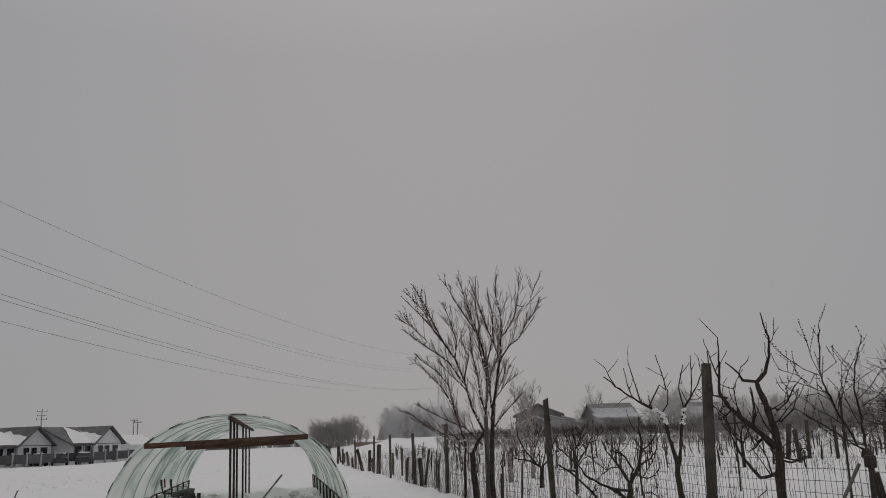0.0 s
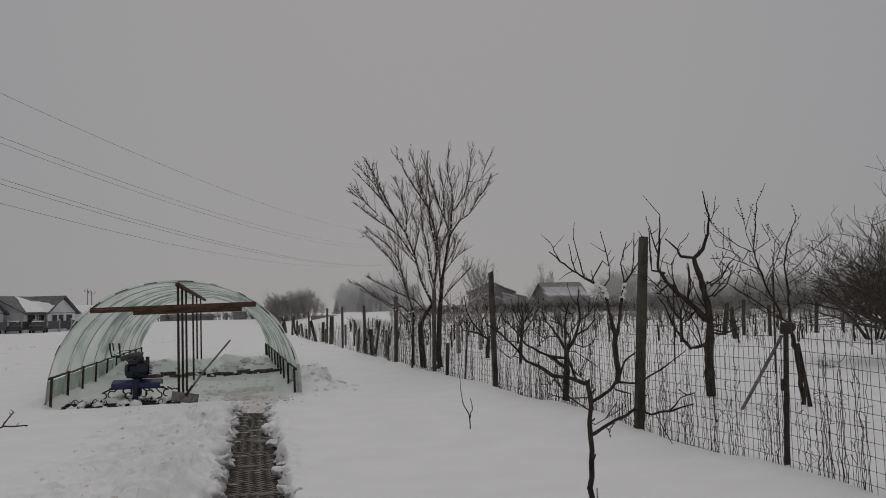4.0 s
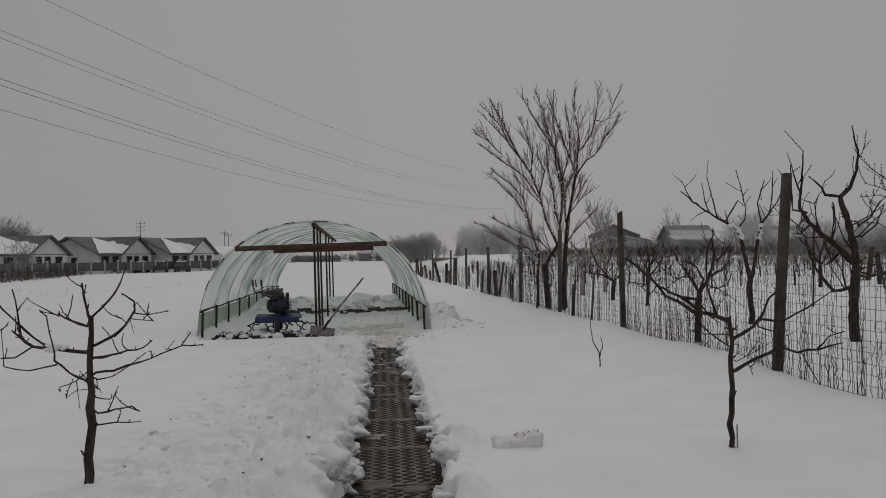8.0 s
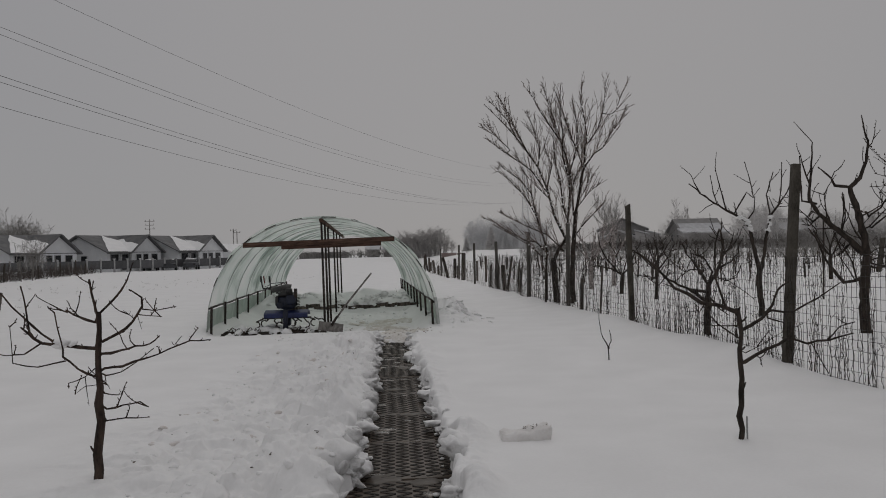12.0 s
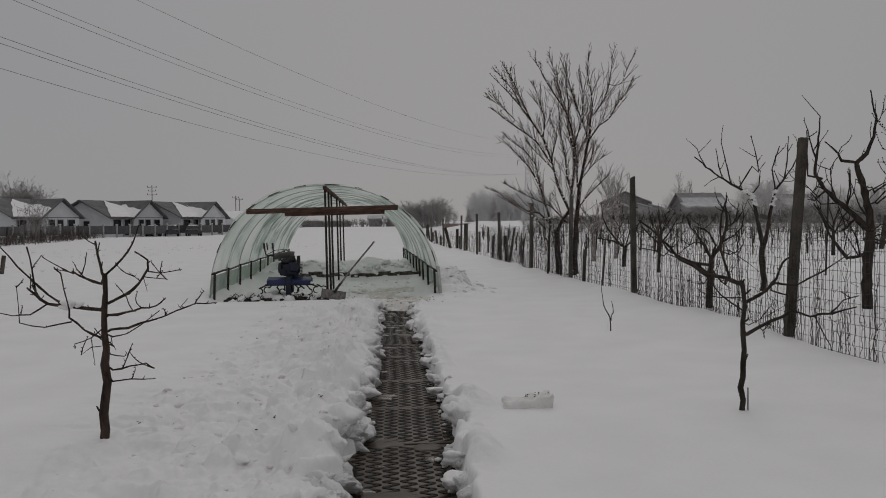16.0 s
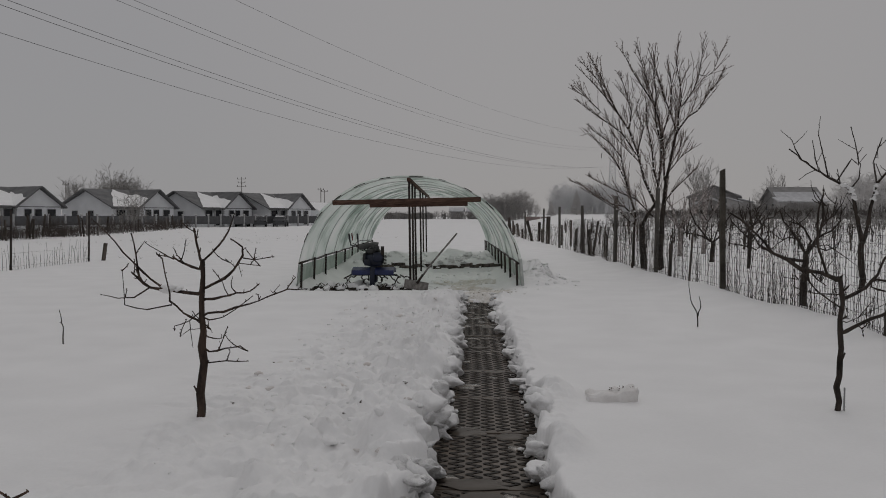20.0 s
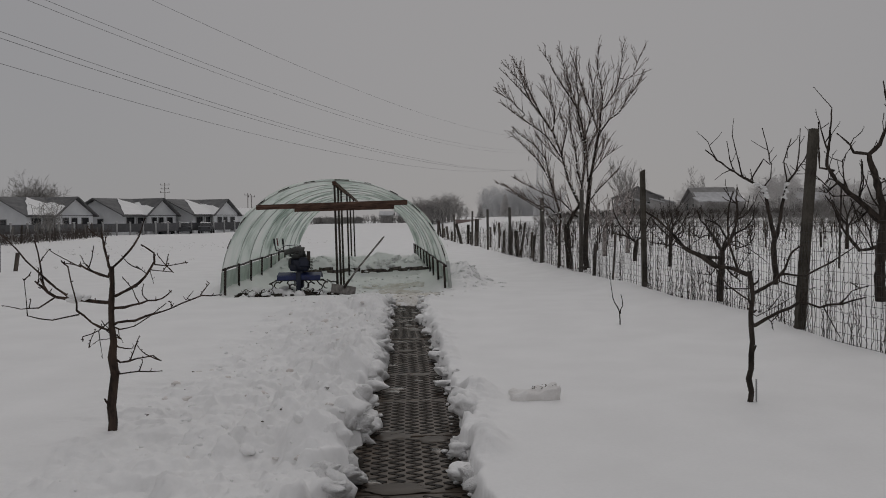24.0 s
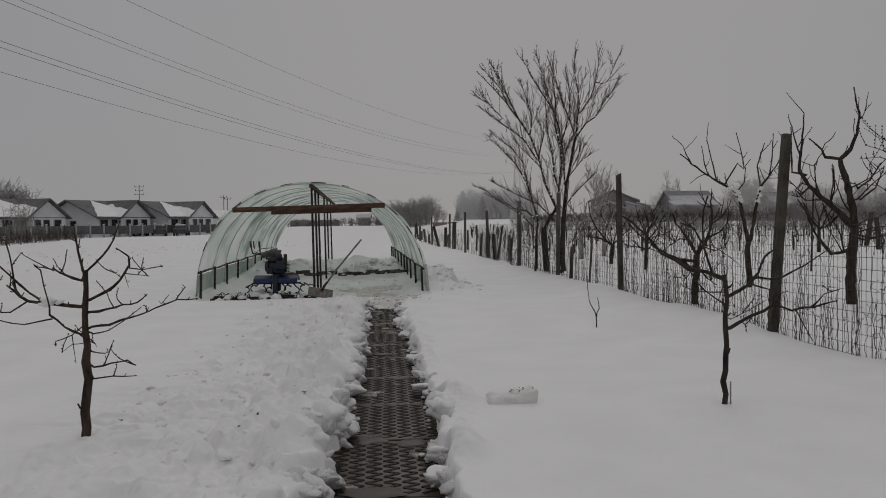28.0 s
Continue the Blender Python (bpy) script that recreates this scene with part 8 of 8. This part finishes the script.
twig_mass("village_trees", "bare haze-pale trees among the village houses", FAR_TWIG, [(38.5, 146, 2.0), (44, 150, 2.5), (55, 140, 4), (63, 134, 5), (72, 128, 6), (82, 120, 7), (95, 110, 8)], 50, 5.4, "trees", 0.045, 4)
twig_mass("bramble_belt", "dense dark bramble belt at the foot of the village houses", DARK_BRUSH, [(11.0 + 1.5 * k, 100.0 - 0.25 * k + 0.8 * (k % 2), 1.7) for k in range(32)], 46, 1.35, "brambles", 0.04, 27)
ORCHARD_WOOD = [(44.8, 118.0, 3.4), (52.5, 118.0, 3.4), (60.3, 118.0, 3.4), (64.5, 118.0, 3.4), (68.7, 118.0, 3.4), (72.4, 118.0, 3.4), (77.1, 118.0, 3.4), (82.8, 118.0, 3.4)]
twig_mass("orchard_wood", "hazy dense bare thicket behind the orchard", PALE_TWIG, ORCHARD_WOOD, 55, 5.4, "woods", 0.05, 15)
twig_mass("backyard_trees", "haze-pale trees behind the village houses", FAR_TWIG, BACKYARD, 34, 8.0, "trees", 0.05, 14)
twig_mass("street_trees", "bare trees behind the bungalows", FAR_BRUSH, STREET_TREES, 60, 8.6, "trees", 0.05, 5)
shrubby_tree("street_tree", -71.0, 125.0, 10.4, 6.0, 19, FAR_BRUSH, "round-crowned bare tree behind the bungalows", 56, 3, "tree", 0.03)
twig_mass("far_wood", "far wood of poplars, coloured nearly as pale as hazy sky", FAR_WOOD, [(-4 + 4.5 * k, 330 + 6 * (k % 3), 4) for k in range(9)][2:], 60, 14.0, "woods", 0.14, 6)
shrubby_tree("village_tree", 59.5, 160.0, 9.8, 6.4, 24, PALE_TWIG, "tall haze-pale tree behind the village houses", 49, 3, "tree", 0.035)


def slender_tree(x, y, h, seed, mat, label):
    """A slim stem that forks low into rising limbs with fine twigs."""
    rnd = random.Random(seed)
    ob = thing("slender_tree", pose(x, y, ground_z(x, y) - 0.1), label, "tree")
    stem, tw = Geo(), Geo()
    fork = Vector((0.1, 0, h * 0.34))
    stem.tube([(0, 0, 0), (0.06, 0, h * 0.18), fork], 0.10, 0.075, sides=7)
    for k in range(7):
        a = math.tau * k / 7
        d = Vector((math.cos(a) * 0.45, math.sin(a) * 0.45, 1)).normalized()
        grow(stem, fork.lerp(Vector((0, 0, h * 0.2)), 0.5 * (k % 3)), d, h * rnd.uniform(0.34, 0.46), 0.055, 3, rnd, 0.55, 0.25, tw, 0.62, (3, 4), 5, 0.020)
    part("trunk", stem, mat, ob)
    part("crown", tw, mat, ob, "fine rising bare twigs")


slender_tree(41.6, 152.0, 8.0, 33, FAR_TWIG, "round-crowned haze-pale tree behind a village house")
slender_tree(18.6, 100.0, 7.2, 31, FAR_BRUSH, "slim bare tree before the first village house")
boards = thing("board_wall", pose(-3.0, 112.0, 0.93), "low dull red board wall across the far field", "wall")
for k in range(4):
    part("board_panel", Geo().box(1.05 + 2.1 * k, 0, 0, 2.06, 0.08, 0.9, bevel=0.02), FAR_BOARD, boards, smooth=False)


def conifer(x, y, h, w, seed):
    """A small dense spruce: whorls of drooping boughs on one stem."""
    rnd = random.Random(seed)
    ob = thing("small_conifer", pose(x, y, ground_z(x, y) - 0.1), "small dense haze-pale conifer beside the far field", "tree", "conifers by the field")
    part("trunk", Geo().tube([(0, 0, 0), (0, 0, h)], 0.09, 0.02, sides=6), FAR_BRUSH, ob)
    g = Geo()
    for k in range(260):
        z = h * (0.06 + 0.92 * rnd.random())
        a, r = rnd.uniform(0, math.tau), w * (1 - z / h) ** 0.8 * rnd.uniform(0.6, 1.05) + 0.05
        c = Vector((math.cos(a), math.sin(a), 0))
        p = Vector((0, 0, z))
        g.tube([p, p + c * r * 0.6 + Vector((0, 0, 0.02)), p + c * r + Vector((0, 0, -0.12 * r))], 0.06, 0.03, sides=4, cap=False)
        for q in (0.45, 0.7, 0.9):
            for sd in (-1, 1):
                b0 = p + c * r * q
                g.tube([b0, b0 + (c * 0.6 + Vector((-c.y, c.x, 0)) * sd).normalized() * r * 0.28 + Vector((0, 0, -0.05))], 0.04, 0.02, sides=3, cap=False)
    part("crown", g, PALE_TWIG, ob, "dense drooping boughs")


conifer(4.25, 118.0, 3.6, 1.15, 3)
conifer(0.55, 119.0, 2.3, 0.7, 4)
twig_mass("front_garden_tree", "bare ornamental trees before a bungalow", FAR_BRUSH, [(-45.5, 83.0, 1.4), (-49.5, 60.0, 0.7)], 26, 4.8, "trees", 0.03, 8)
twig_mass("orchard_thicket", "tangled bare shrubs at the back of the orchard", FAR_BRUSH, [(38 + 4.0 * k, 92 - 2.6 * k, 3.4) for k in range(9)], 55, 2.5, "bushes", 0.028, 9)


def utility_pole(x, y, h, arms, label):
    p = thing("utility_pole", pose(x, y, ground_z(x, y)), label, "pole", "utility poles")
    part("pole", Geo().tube([(0, 0, -0.3), (0, 0, h)], 0.11, 0.08, sides=8), FAR_BRUSH, p)
    for z, w in arms:
        part("cross_arm", Geo().box(0, 0, z, w, 0.08, 0.08), FAR_BRUSH, p, smooth=False)
        for s in (-0.9, 0.9):
            part("insulator", Geo().tube([(s * w / 2, 0, z), (s * w / 2, 0, z + 0.28)], 0.06, 0.04, sides=8), PORCELAIN, p)


utility_pole(-57.5, 145.0, 8.9, ((8.5, 1.8), (7.8, 1.5), (7.1, 1.8)), "utility pole with three cross-arms behind the bungalows")
utility_pole(-40.5, 142.0, 6.3, ((6.0, 1.2),), "plain utility pole at the end of the street")
utility_pole(-43.5, 150.0, 7.0, ((6.6, 1.2),), "plain utility pole at the end of the street")
utility_pole(-72.0, 112.0, 6.5, ((6.2, 1.0),), "plain utility pole between the bungalows")
lattice_pylon(158.0, 252.0, 20, HAZY, "far lattice pylon in a haze-pale colour")
tuft_geo = Geo()
for k in range(16):
    a = -1.1 + 2.2 * k / 15
    tuft_geo.tube([(0.02 * k - 0.16, 0, -0.03), (0.02 * k - 0.16 + 0.12 * math.sin(a), 0.02 * (k % 3), 0.14 * math.cos(a) + 0.05), (0.02 * k - 0.16 + 0.25 * math.sin(a), 0.03 * (k % 4), 0.22 * math.cos(a))], 0.006, 0.002, sides=4)
solo("grass_tuft", tuft_geo, BARK, pose(12.0, 18.3, ground_z(12.0, 18.3)), "dark tuft of dead grass poking out of the snow", "grass", kind="stuff")
